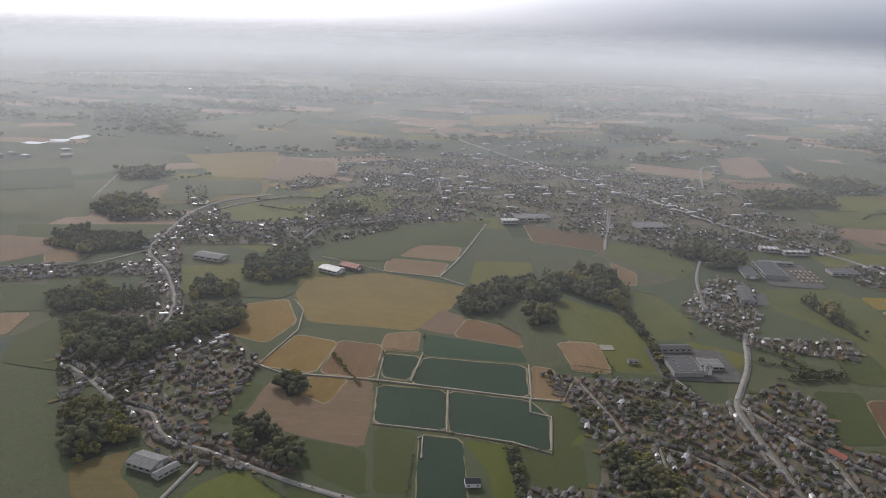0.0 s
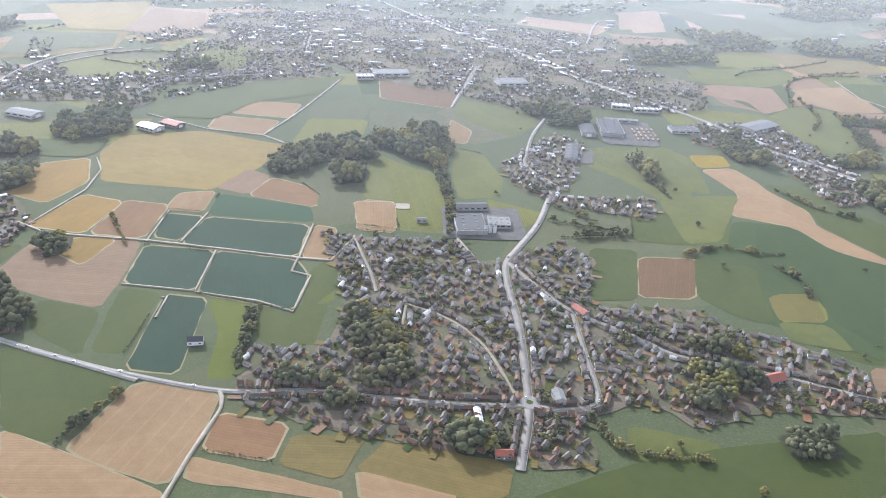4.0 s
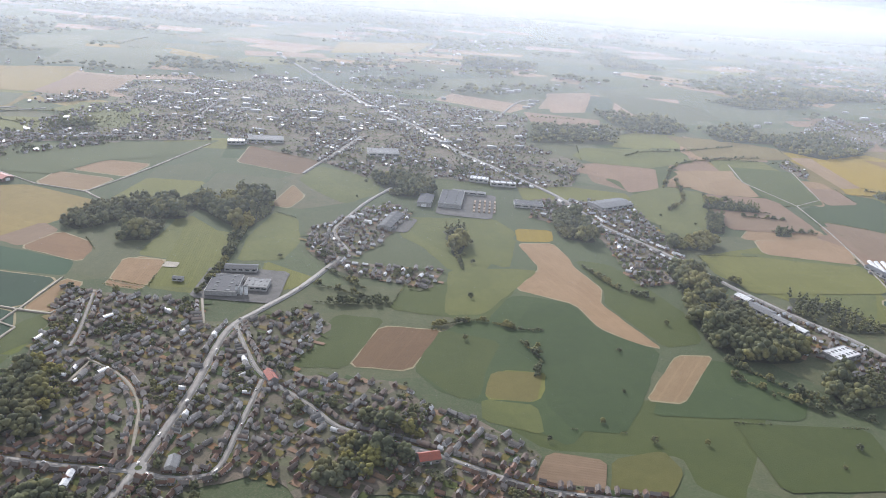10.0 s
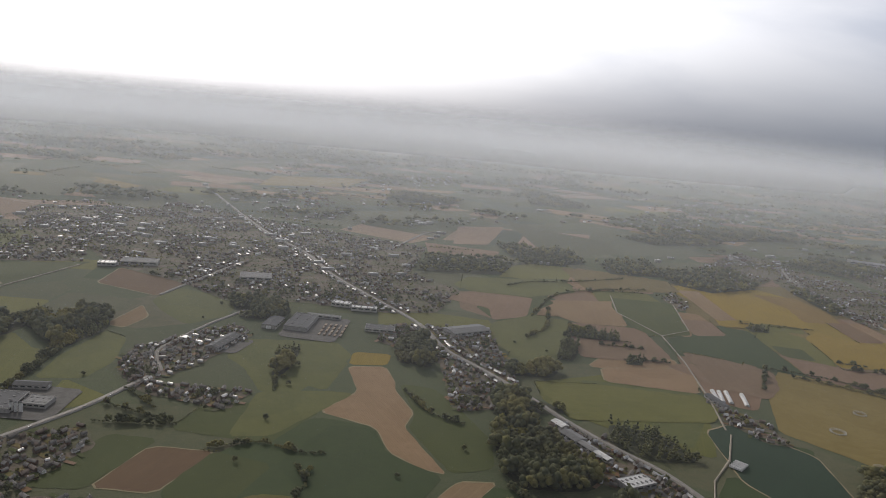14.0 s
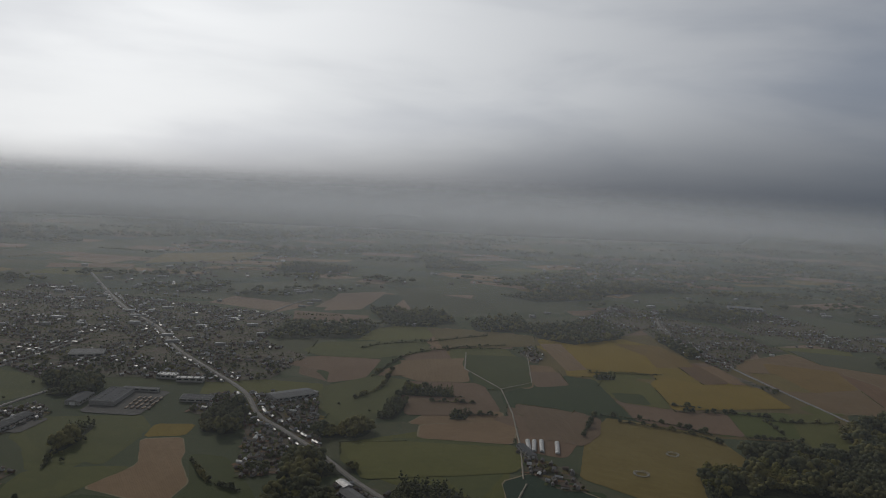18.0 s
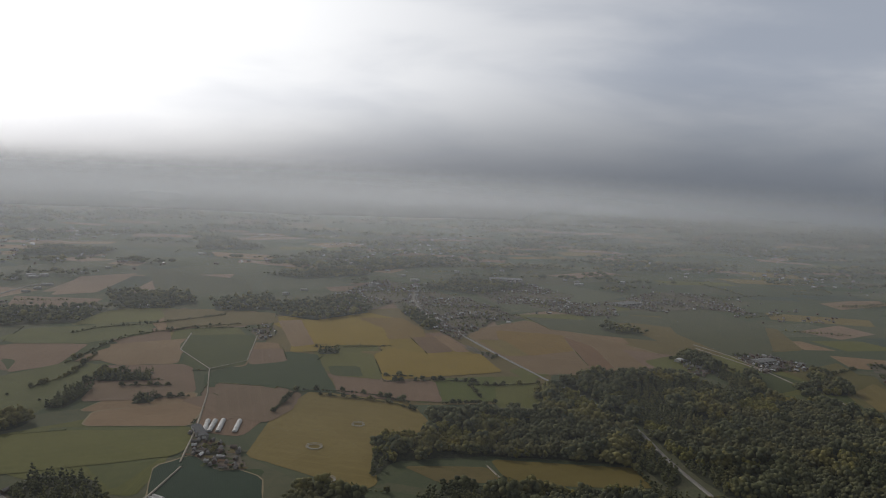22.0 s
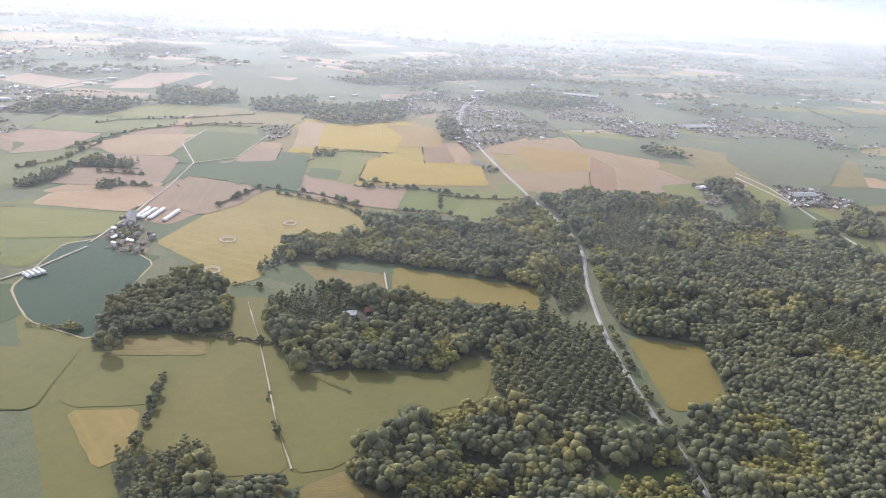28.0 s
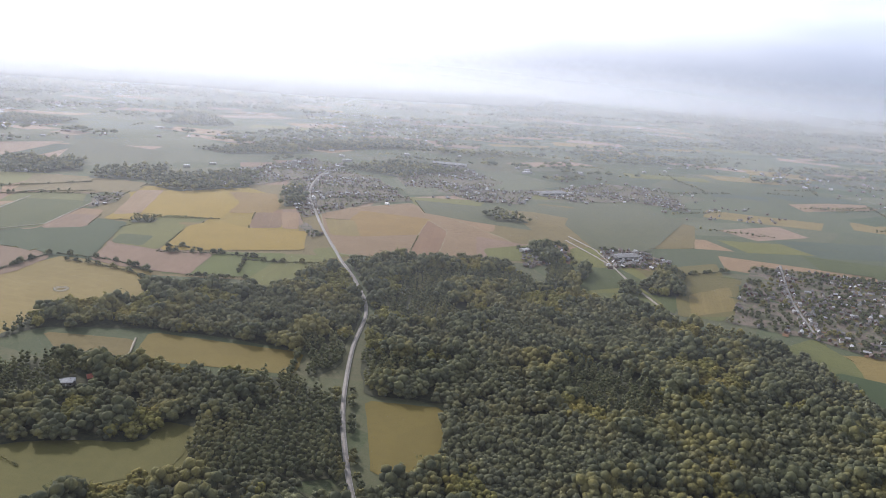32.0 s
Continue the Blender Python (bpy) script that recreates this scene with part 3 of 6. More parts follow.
field("grass_grey", (110, 883), (150, 880), (198, 876), (190, 827), (142, 812), (111, 809))
field("soil", (201, 859), (221, 820), (213, 778), (192, 783))
field("pasture", (215, 942), (292, 914), (298, 848), (265, 805), (229, 841), (203, 881))
field("pasture", (201, 763), (227, 748), (241, 687), (234, 640), (197, 631), (192, 683))
field("olive", (-297, 1051), (-226, 1044), (-160, 1037), (-167, 977), (-237, 968))
field("olive", (-181, 1175), (-102, 1168), (-59, 1067), (-123, 1075), (-198, 1134))
field("soil_hazed", (-299, 1389), (-182, 1411), (-173, 1261), (-274, 1245))
field("straw", (-401, 1398), (-302, 1446), (-274, 1245), (-373, 1274))
field("grass_grey", (-702, 1342), (-558, 1342), (-493, 1147), (-592, 1132))
field("grass_grey", (-574, 1097), (-485, 1111), (-444, 970), (-497, 950))
field("grass", (-389, 743), (-330, 748), (-304, 701), (-361, 689))
field("grass", (-336, 641), (-284, 584), (-272, 543), (-284, 542))
field("soil", (-442, 845), (-435, 880), (-378, 841), (-378, 790), (-407, 777))
field("grass", (-230, 460), (-219, 468), (-205, 454), (-220, 446))
field("lime", (-132, 394), (-112, 412), (-81, 385), (-93, 363), (-147, 360))
field("grass", (-79, 390), (-55, 383), (-9, 366), (-90, 363))
field("olive_soil", (-214, 408), (-184, 431), (-182, 403), (-157, 376), (-197, 375))
field("grass", (-151, 522), (-122, 524), (-131, 462), (-159, 471))
field("soil_hazed", (575, 1608), (658, 1602), (618, 1451), (532, 1427))
field("beet_hazed", (650, 1569), (690, 1552), (657, 1431), (620, 1451))
field("grass_hazed", (696, 1554), (840, 1595), (870, 1468), (765, 1369), (659, 1412))
field("grass", (657, 1279), (744, 1280), (714, 1148), (658, 1032), (571, 1071))
field("pasture", (333, 778), (423, 793), (444, 754), (408, 649), (377, 645), (353, 695), (329, 721))
field("olive", (220, 636), (269, 607), (251, 582), (225, 568))
field("olive", (126, 736), (176, 683), (188, 644), (189, 574), (145, 569), (142, 613))
field("soil", (107, 620), (141, 622), (143, 568), (113, 575))
field("grass", (99, 524), (117, 555), (121, 536), (105, 474), (84, 435), (83, 495))
field("tan", (4, 365), (51, 356), (48, 313), (40, 287), (-2, 304), (-13, 312))
field("tan", (-50, 325), (-11, 307), (38, 284), (41, 278), (-29, 277))
field("grass", (-82, 396), (-5, 369), (-4, 352), (-21, 314), (-50, 324))
field("brown", (54, 340), (91, 331), (86, 304), (52, 311))
field("tan", (47, 307), (120, 285), (121, 279), (49, 290))
field("olive_soil", (94, 324), (132, 323), (120, 291), (89, 302))
field("olive_soil", (143, 323), (175, 324), (204, 300), (199, 281), (173, 281), (126, 298))
field("tan", (128, 298), (178, 281), (131, 279))
field("pasture", (269, 335), (314, 322), (308, 298), (262, 309))
field("grass", (316, 318), (411, 333), (383, 283), (207, 280), (261, 304))
field("grass_dark", (431, 605), (477, 597), (476, 517), (479, 453), (448, 398), (425, 416), (396, 438), (371, 448), (354, 473), (375, 532))
field("grass", (294, 546), (330, 543), (310, 467), (272, 465))
field("brown_red", (328, 531), (373, 532), (352, 471), (312, 471))
field("olive", (412, 481), (445, 481), (435, 444), (399, 442))
field("grass", (344, 622), (433, 617), (405, 550), (331, 560))
field("tan", (442, 724), (477, 732), (488, 695), (489, 675), (506, 630), (500, 600), (533, 529), (515, 534), (491, 556), (479, 596), (432, 616), (458, 665))
field("grass_dark", (444, 593), (478, 593), (490, 553), (531, 525), (503, 455), (483, 416), (451, 416), (438, 444), (443, 482), (417, 521))
field("grass", (371, 533), (415, 520), (402, 478), (397, 443), (383, 441), (354, 473))
field("pasture", (398, 443), (433, 440), (434, 408), (398, 419))
field("meadow", (406, 478), (441, 481), (433, 443), (400, 445))
field("grass", (492, 692), (524, 688), (543, 650), (569, 590), (567, 542), (536, 530), (504, 599), (508, 630))
field("pasture", (325, 750), (391, 788), (442, 735), (430, 660), (363, 698))
field("pasture", (376, 646), (430, 660), (455, 660), (430, 612), (403, 563), (374, 557))
field("yellow", (443, 768), (480, 770), (478, 737), (442, 730))
field("yellow", (572, 811), (601, 805), (584, 759), (566, 766))
field("olive", (618, 729), (696, 770), (783, 733), (746, 593), (703, 609), (659, 642), (621, 682))
field("tan", (697, 789), (786, 806), (779, 739), (690, 751))
field("soil_pink", (687, 878), (781, 886), (782, 825), (681, 823))
field("tan", (673, 1049), (765, 1100), (758, 991), (648, 966))
field("grass_dark", (765, 1074), (858, 1090), (828, 947), (773, 917), (759, 986))
field("pasture", (610, 941), (689, 963), (668, 853), (628, 739), (595, 778), (619, 899))
field("soil_pink", (552, 1053), (641, 1087), (635, 1021), (592, 935), (554, 966))
field("soil_pink", (750, 1252), (868, 1263), (834, 1161), (728, 1114))
field("olive", (652, 1261), (745, 1250), (712, 1130), (633, 1177))
field("grass_grey", (485, 1140), (562, 1155), (556, 1070), (487, 1029))
field("soil_pink", (793, 851), (801, 785), (856, 768), (822, 704), (783, 722), (787, 774))
field("grass_dark", (773, 644), (839, 628), (801, 556), (749, 574))
field("grass_dark", (744, 566), (793, 547), (766, 490), (735, 493), (719, 520))
field("grass_dark", (539, 512), (574, 516), (619, 478), (603, 444), (505, 438), (513, 464))
field("beet", (753, 557), (755, 647), (783, 667), (834, 613), (829, 542), (831, 481), (784, 507))
field("meadow_green", (798, 483), (832, 477), (851, 457), (884, 446), (891, 409), (845, 403))
field("straw", (846, 400), (883, 404), (891, 363), (877, 350))
field("pasture", (662, 746), (770, 752), (772, 700), (753, 650), (730, 605))
field("yellow_grass", (823, 660), (855, 762), (897, 833), (992, 782), (997, 699), (934, 684), (918, 588), (900, 572), (868, 614))
field("ochre_green", (1020, 623), (1138, 585), (1132, 545), (1018, 570))
field("olive_soil", (944, 620), (1013, 607), (1015, 574), (965, 582))
field("meadow", (907, 543), (926, 546), (936, 476), (948, 421), (967, 350), (927, 344), (888, 374), (894, 408), (899, 453), (917, 474))
field("meadow_green", (926, 546), (952, 455), (993, 425), (1054, 467), (1083, 468), (1070, 420), (1020, 398), (990, 354), (970, 349), (949, 421), (937, 476))
field("olive_soil", (845, 485), (900, 484), (905, 465), (849, 462))
field("ochre_green", (1178, 505), (1230, 493), (1215, 415), (1176, 411), (1178, 458))
field("grass", (1119, 351), (1162, 357), (1161, 344), (1117, 336))
field("olive_soil", (993, 352), (1023, 357), (1016, 318), (975, 311), (972, 337))
field("olive_soil", (903, 316), (943, 313), (957, 306), (910, 303))
field("tan", (681, 791), (706, 831), (784, 839), (778, 767))
field("soil_pink", (636, 873), (673, 950), (777, 952), (783, 843), (705, 835), (673, 829))
field("soil_pink", (802, 906), (877, 844), (853, 771), (812, 781), (787, 828))
field("grass_dark", (789, 955), (919, 979), (925, 840), (875, 853))
field("pasture", (747, 1061), (754, 1185), (823, 1211), (844, 1093), (824, 984), (785, 963))
field("soil_pink", (660, 1128), (744, 1168), (749, 1054), (689, 1052))
field("grass", (573, 985), (665, 1089), (682, 1039), (649, 977), (610, 891))
field("soil", (836, 1054), (881, 1051), (884, 987), (830, 980))
field("yellow", (873, 1208), (1015, 1285), (1086, 1192), (1066, 1100), (917, 1052))
field("olive", (920, 1026), (1013, 1055), (988, 879), (925, 905))
field("yellow", (1020, 1088), (1066, 1092), (1072, 996), (1122, 1004), (1130, 902), (989, 877), (1009, 1002))
field("brown", (1068, 1089), (1121, 1106), (1119, 1006), (1073, 993))
field("soil_pink", (923, 899), (989, 867), (1035, 862), (1034, 787), (932, 831))
field("pasture", (1037, 860), (1081, 844), (1098, 822), (1073, 781), (996, 779))
field("olive", (1099, 837), (1141, 836), (1130, 774), (1084, 755))
field("ochre", (1152, 1112), (1267, 1167), (1300, 1086), (1299, 999), (1193, 893), (1179, 914))
field("brown", (1215, 1021), (1298, 1076), (1294, 992), (1215, 971))
field("olive", (1288, 1235), (1413, 1234), (1366, 1127), (1296, 1106))
field("soil", (1319, 1082), (1400, 1049), (1504, 937), (1455, 858), (1339, 899), (1270, 888), (1190, 874), (1298, 993))
field("grass", (1402, 806), (1513, 870), (1512, 742), (1481, 689), (1430, 725), (1385, 736))
field("grass_grey", (1458, 1236), (1668, 1164), (1587, 987), (1523, 946), (1439, 1051))
field("olive", (1459, 939), (1509, 975), (1527, 870), (1525, 801), (1425, 709), (1393, 732))
field("pasture", (1553, 849), (1623, 833), (1593, 767), (1524, 675), (1489, 697))
field("pasture", (1531, 605), (1591, 635), (1593, 582), (1574, 537), (1525, 536))
field("grass", (655, 1297), (731, 1287), (751, 1183), (692, 1096))
field("soil_pink", (754, 1288), (850, 1226), (846, 1147), (749, 1146))
field("grass_hazed", (627, 1655), (884, 1832), (1017, 1682), (896, 1456), (712, 1438))
field("soil_hazed", (615, 1617), (678, 1627), (673, 1475), (620, 1486))
field("tan", (541, 519), (568, 522), (529, 455), (505, 456))
road(4.6, (207, 299), (216, 335), (219, 358), (223, 429), (222, 487), (225, 516), (239, 545), (260, 589), (282, 657))
road(3.2, (287, 670), (267, 717), (272, 751), (287, 813), (310, 874))
road(2.7, (226, 516), (246, 474), (261, 450), (296, 420), (315, 401), (347, 390), (365, 384), (391, 373), (424, 359), (459, 355), (494, 354))
road(2.8, (261, 446), (260, 396), (259, 359), (252, 349), (233, 346), (219, 351))
road(2.8, (-85, 402), (-40, 384), (-5, 372), (51, 358), (99, 359), (146, 353), (179, 350), (218, 349))
road(2.8, (-276, 543), (-246, 516), (-212, 484), (-188, 474), (-169, 445), (-131, 427), (-78, 399), (-29, 379), (4, 366))
road(3.2, (-246, 516), (-235, 576), (-231, 624), (-244, 691), (-280, 771), (-320, 837), (-325, 918), (-326, 1000), (-304, 1073), (-246, 1127))
road(2.6, (-153, 360), (-146, 388), (-139, 417))
road(2.2, (42, 278), (47, 309), (54, 344), (50, 358))
road(1.8, (-144, 561), (-115, 543), (-41, 536), (10, 527), (73, 515), (97, 512), (112, 553))
road(1.2, (-40, 534), (-38, 590))
road(1.2, (-15, 536), (-7, 588))
road(1.4, (74, 516), (78, 573))
road(1.4, (13, 523), (12, 464), (-38, 471))
road(1.4, (12, 463), (55, 453), (79, 441), (85, 489), (71, 495), (73, 514))
road(1.0, (-7, 454), (-4, 457), (-4, 430))
road(1.2, (-134, 557), (-116, 626), (-119, 672), (-133, 701))
road(2.4, (112, 549), (127, 492), (131, 469))
road(2.0, (147, 456), (176, 438), (198, 408), (212, 360))
road(2.0, (149, 428), (151, 452))
road(2.0, (191, 554), (204, 514))
road(1.6, (-126, 836), (-53, 793), (5, 780), (35, 755))
road(2.0, (5, 780), (31, 863), (66, 1006))
road(3.0, (204, 904), (249, 1108))
road(3.6, (-158, 900), (-148, 952), (-110, 984), (-10, 1026))
road(5.0, (-27, 1857), (208, 1386), (323, 1202), (380, 1079), (448, 972))
road(4.9, (448, 972), (504, 884), (533, 803), (562, 760), (600, 703), (634, 642), (666, 595), (695, 559), (719, 507))
road(1.5, (774, 652), (785, 730), (794, 832), (796, 927), (762, 1019), (773, 1111))
road(1.3, (796, 927), (839, 961), (858, 1094))
road(2.65, (1166, 319), (1168, 358), (1164, 417), (1164, 495), (1174, 593), (1190, 686), (1184, 775), (1170, 864), (1148, 1049), (1135, 1258), (1163, 1453), (1196, 1479))
road(3.6, (1145, 1369), (1192, 1512), (1232, 1562))
road(2.0, (1466, 983), (1483, 864), (1478, 767), (1479, 688))
road(2.4, (1716, 892), (1643, 752), (1601, 649))
road(1.2, (1013, 609), (1016, 564))
road(3.0, (8, 1123), (2, 1260), (20, 1287))
road(3.0, (444, 1289), (498, 1470), (525, 1504))
road(1.8, (220, 971), (254, 1112))
wood("broad", (117, 800), (186, 817), (201, 763), (187, 702), (161, 723), (114, 769))
wood("broad", (17, 691), (38, 745), (91, 779), (128, 756), (124, 723), (82, 716), (44, 672))
wood("broad", (87, 697), (114, 703), (113, 663), (87, 654))
wood("broad", (-357, 682), (-334, 699), (-260, 697), (-249, 669), (-339, 657))
wood("broad", (-251, 478), (-214, 480), (-185, 441), (-209, 411), (-220, 420))
wood("broad", (-201, 663), (-174, 665), (-166, 631), (-211, 584), (-227, 612))
wood("broad", (-129, 454), (-124, 473), (-90, 446), (-77, 426), (-88, 410), (-118, 431))
wood("broad", (-113, 524), (-95, 540), (-88, 517), (-101, 503))
wood("broad", (-195, 770), (-169, 859), (-132, 801), (-153, 762))
wood("broad", (580, 659), (615, 610), (643, 558), (635, 522), (584, 517), (571, 543), (571, 601))
wood("broad", (638, 500), (696, 514), (694, 475), (633, 458))
wood("broad", (672, 645), (716, 627), (729, 584), (695, 577), (663, 600))
wood("broad", (506, 1280), (652, 1291), (629, 1183), (494, 1155))
wood("broad", (671, 1343), (758, 1360), (737, 1274), (655, 1263))
wood("broad", (370, 747), (391, 761), (391, 705), (382, 674))
wood("broad", (287, 901), (346, 910), (356, 856), (314, 842))
wood("broad", (486, 817), (524, 829), (520, 741), (487, 748))
wood("broad", (665, 862), (687, 868), (668, 802), (651, 802))
wood("broad", (597, 765), (648, 773), (642, 751), (595, 743))
wood("broad", (330, 414), (366, 424), (360, 373), (309, 340), (312, 369))
wood("broad", (100, 360), (136, 374), (147, 354), (115, 342))
wood("broad", (915, 599), (937, 685), (996, 685), (998, 726), (1030, 732), (1116, 740), (1145, 812), (1179, 840), (1188, 693), (1163, 559), (1140, 541), (1141, 588), (1078, 613), (1019, 629), (941, 629))
wood("broad", (928, 546), (967, 573), (1018, 559), (1067, 544), (1132, 538), (1158, 502), (1079, 466), (1058, 475), (1051, 450), (1003, 452), (960, 447), (941, 493))
wood("poplar", (1080, 466), (1162, 503), (1159, 410), (1096, 399), (1077, 427))
wood("broad", (832, 479), (829, 542), (862, 591), (902, 553), (913, 498), (849, 489), (849, 462))
wood("broad", (881, 357), (920, 372), (933, 345), (969, 339), (972, 311), (899, 321))
wood("yellow", (1024, 347), (1059, 352), (1063, 333), (1025, 330))
wood("broad", (990, 353), (1021, 392), (1076, 409), (1132, 399), (1165, 370), (1162, 358), (1119, 352), (1117, 336), (1161, 343), (1163, 318), (992, 308), (1020, 322))
wood("broad", (1182, 845), (1251, 861), (1359, 858), (1378, 748), (1487, 700), (1272, 325), (1171, 319), (1176, 395), (1217, 414), (1226, 478), (1236, 499), (1179, 512), (1180, 572), (1198, 687))
wood("broad", (1224, 471), (1530, 462), (1466, 380), (1248, 386))
wood("broad", (1459, 668), (1518, 642), (1543, 578), (1543, 479), (1507, 432), (1335, 448))
wood("broad", (1528, 835), (1558, 831), (1515, 756), (1488, 755))
wood("broad", (631, 1430), (756, 1414), (764, 1336), (649, 1329))
town("house", (86, 556), (191, 549), (203, 518), (224, 520), (273, 554), (294, 524), (272, 454), (350, 455), (364, 430), (393, 420), (431, 390), (426, 364), (495, 360), (486, 341), (352, 348), (308, 331), (283, 356), (251, 340), (219, 308), (198, 306), (121, 325), (63, 347), (53, 400), (104, 405), (112, 438), (105, 490))
town("house", (242, 723), (312, 820), (340, 788), (311, 689), (284, 645), (372, 644), (362, 602), (288, 621), (249, 666))
town("house", (-246, 516), (-249, 474), (-289, 552), (-276, 674), (-287, 753), (-330, 846), (-330, 971), (-305, 1050), (-269, 993), (-296, 873), (-248, 722), (-208, 625), (-163, 604), (-133, 562), (-135, 523), (-141, 480), (-152, 457), (-85, 426), (-74, 408), (-115, 412), (-161, 416), (-191, 455))
town("house", (97, 1025), (-90, 1258), (19, 1544), (219, 1452), (505, 1334), (485, 1140), (558, 1056), (523, 936), (467, 916), (358, 927), (287, 901), (223, 955))
town("house", (-189, 1032), (-127, 1304), (22, 1139), (60, 1025), (-143, 950))
town("house", (471, 873), (584, 888), (606, 666), (541, 638), (528, 759), (462, 810))
town("house", (618, 640), (656, 623), (721, 513), (762, 482), (751, 460), (703, 489), (670, 522), (641, 534), (616, 606))
town("house", (1675, 887), (1817, 831), (1624, 583), (1591, 635), (1524, 675), (1565, 728))
town("house", (1131, 1028), (1154, 960), (1139, 943), (1123, 1010))
town("house", (-164, 864), (-54, 1006), (-37, 979), (-134, 879))
town("house", (773, 684), (780, 718), (818, 677), (824, 628), (801, 631))
hedge("h", (189, 569), (189, 638), (185, 706))
hedge("h", (187, 617), (178, 703), (182, 728))
hedge("h", (367, 538), (399, 551), (429, 542), (446, 543))
hedge("h", (673, 890), (748, 887))
hedge("h", (687, 943), (670, 853))
hedge("h", (890, 836), (945, 819), (990, 782))
hedge("h", (626, 870), (654, 916), (668, 999))
hedge("h", (988, 881), (1019, 877))
hedge("h", (1035, 860), (1087, 845))
hedge("h", (886, 441), (890, 386), (890, 370))
road(0.5, (917, 545), (933, 488), (946, 434), (957, 387), (968, 352))
hedge("h", (934, 485), (935, 482))
hedge("h", (948, 421), (949, 415))
hedge("h", (955, 392), (957, 383))
hedge("h", (626, 1115), (661, 1149), (717, 1171), (819, 1233))
hedge("h", (854, 767), (884, 837))
hedge("h", (57, 450), (56, 380))
hedge("h", (187, 697), (185, 563))
hedge("h", (-53, 528), (-78, 576))
hedge("h", (-20, 314), (-12, 333), (-1, 357))
hedge("h", (50, 444), (56, 385))
hedge("h", (643, 964), (686, 1074), (739, 1125), (827, 1142))
hedge("h", (726, 823), (776, 825))
hedge("h", (274, 627), (308, 594))
hedge("h", (429, 523), (440, 501), (436, 477))
hedge("h", (376, 732), (388, 650))
hedge("h", (574, 493), (597, 475), (626, 453))
hedge("h", (497, 677), (521, 633), (547, 616))
hedge("h", (966, 578), (1016, 561))
hedge("h", (878, 495), (942, 482))
hedge("h", (921, 572), (881, 582))
hedge("h", (1139, 623), (1127, 534))
hedge("h", (710, 868), (758, 866))
hedge("h", (1629, 857), (1542, 825))
hedge("h", (54, 388), (54, 439))
hedge("h", (331, 571), (269, 595))
hedge("h", (788, 499), (822, 494))
town("house", (1389, 914), (1445, 953), (1440, 876), (1375, 840))
hedge("h", (1386, 926), (1447, 959), (1440, 864))
wood("broad", (1470, 796), (1507, 792), (1480, 742), (1452, 746))
field("olive_soil", (1359, 1165), (1469, 1161), (1582, 1073), (1507, 943), (1370, 956), (1323, 1020))
field("soil_pink", (1159, 976), (1213, 1005), (1216, 936), (1174, 901))
field("soil", (1162, 1115), (1204, 1136), (1212, 1074), (1165, 1034))
field("olive", (1269, 1179), (1360, 1200), (1348, 1135), (1264, 1103))
field("straw", (980, 1000), (1022, 997), (1038, 924), (993, 897))
field("soil_pink", (1098, 1102), (1121, 1102), (1130, 1012), (1115, 1002))
field("meadow", (935, 341), (966, 339), (965, 322), (939, 324))
field("olive_soil", (-411, 1125), (-267, 1230), (-253, 1123), (-313, 1070), (-378, 1042))
field("olive", (-303, 1022), (-217, 1069), (-155, 1079), (-167, 981), (-250, 962))
field("straw", (-394, 1454), (-306, 1487), (-270, 1252), (-321, 1247))
field("soil_hazed", (-292, 1435), (-185, 1430), (-174, 1276), (-264, 1231))
field("grass_dark", (-693, 1219), (-547, 1297), (-508, 1219), (-499, 1137), (-626, 1094))
field("grass_grey", (-613, 1071), (-533, 1103), (-489, 975), (-555, 964))
field("soil_pink", (-506, 873), (-449, 869), (-414, 818), (-452, 773))
field("grass", (-417, 710), (-371, 715), (-340, 650), (-381, 643))
field("tan", (-379, 638), (-353, 641), (-350, 596), (-355, 595))
field("grass", (-341, 594), (-327, 633), (-301, 588), (-265, 529), (-327, 543))
field("grass_hazed", (-592, 1832), (-469, 1921), (-405, 1704), (-540, 1627))
field("grass_hazed", (-250, 2045), (-219, 2178), (-100, 2287), (-120, 2086))
field("straw", (76, 2148), (327, 2292), (281, 2060), (84, 1930))
field("grass_hazed", (339, 1659), (615, 1843), (574, 1714), (336, 1525))
wood("broad", (-467, 1061), (-429, 1085), (-393, 1063), (-365, 973), (-411, 961), (-454, 998))
wood("broad", (-441, 847), (-426, 884), (-353, 883), (-324, 845), (-381, 812))
wood("broad", (-358, 689), (-280, 704), (-252, 686), (-248, 660), (-338, 648))
wood("broad", (-319, 626), (-256, 627), (-216, 594), (-221, 552), (-274, 548))
wood("broad", (-524, 1263), (-458, 1286), (-439, 1210), (-492, 1196))
wood("broad", (-199, 794), (-175, 854), (-146, 838), (-140, 768), (-178, 760))
wood("broad", (-234, 732), (-189, 729), (-195, 695), (-229, 688))
wood("broad", (-219, 657), (-174, 668), (-169, 646), (-209, 629))
wood("broad", (-159, 1052), (-107, 1077), (-95, 1030), (-149, 1007))
wood("broad", (414, 2056), (592, 2002), (549, 1896), (397, 1892))
wood("broad", (780, 2371), (859, 2304), (937, 2097), (769, 2051))
town("house", (-445, 760), (-400, 775), (-337, 777), (-292, 819), (-269, 752), (-326, 751), (-422, 717))
town("house", (-380, 1158), (-354, 1171), (-316, 1053), (-341, 1039))
town("house", (-326, 965), (-269, 968), (-159, 999), (-128, 940), (-138, 865), (-159, 836), (-199, 875), (-243, 869), (-295, 867))
town("house", (-267, 1230), (-178, 1303), (-158, 1225), (-215, 1165))
town("house", (-152, 1006), (-26, 1041), (21, 1081), (20, 1033), (-110, 964))
town("house", (-178, 1375), (-61, 1451), (3, 1413), (4, 1196), (-66, 1183), (-166, 1286))
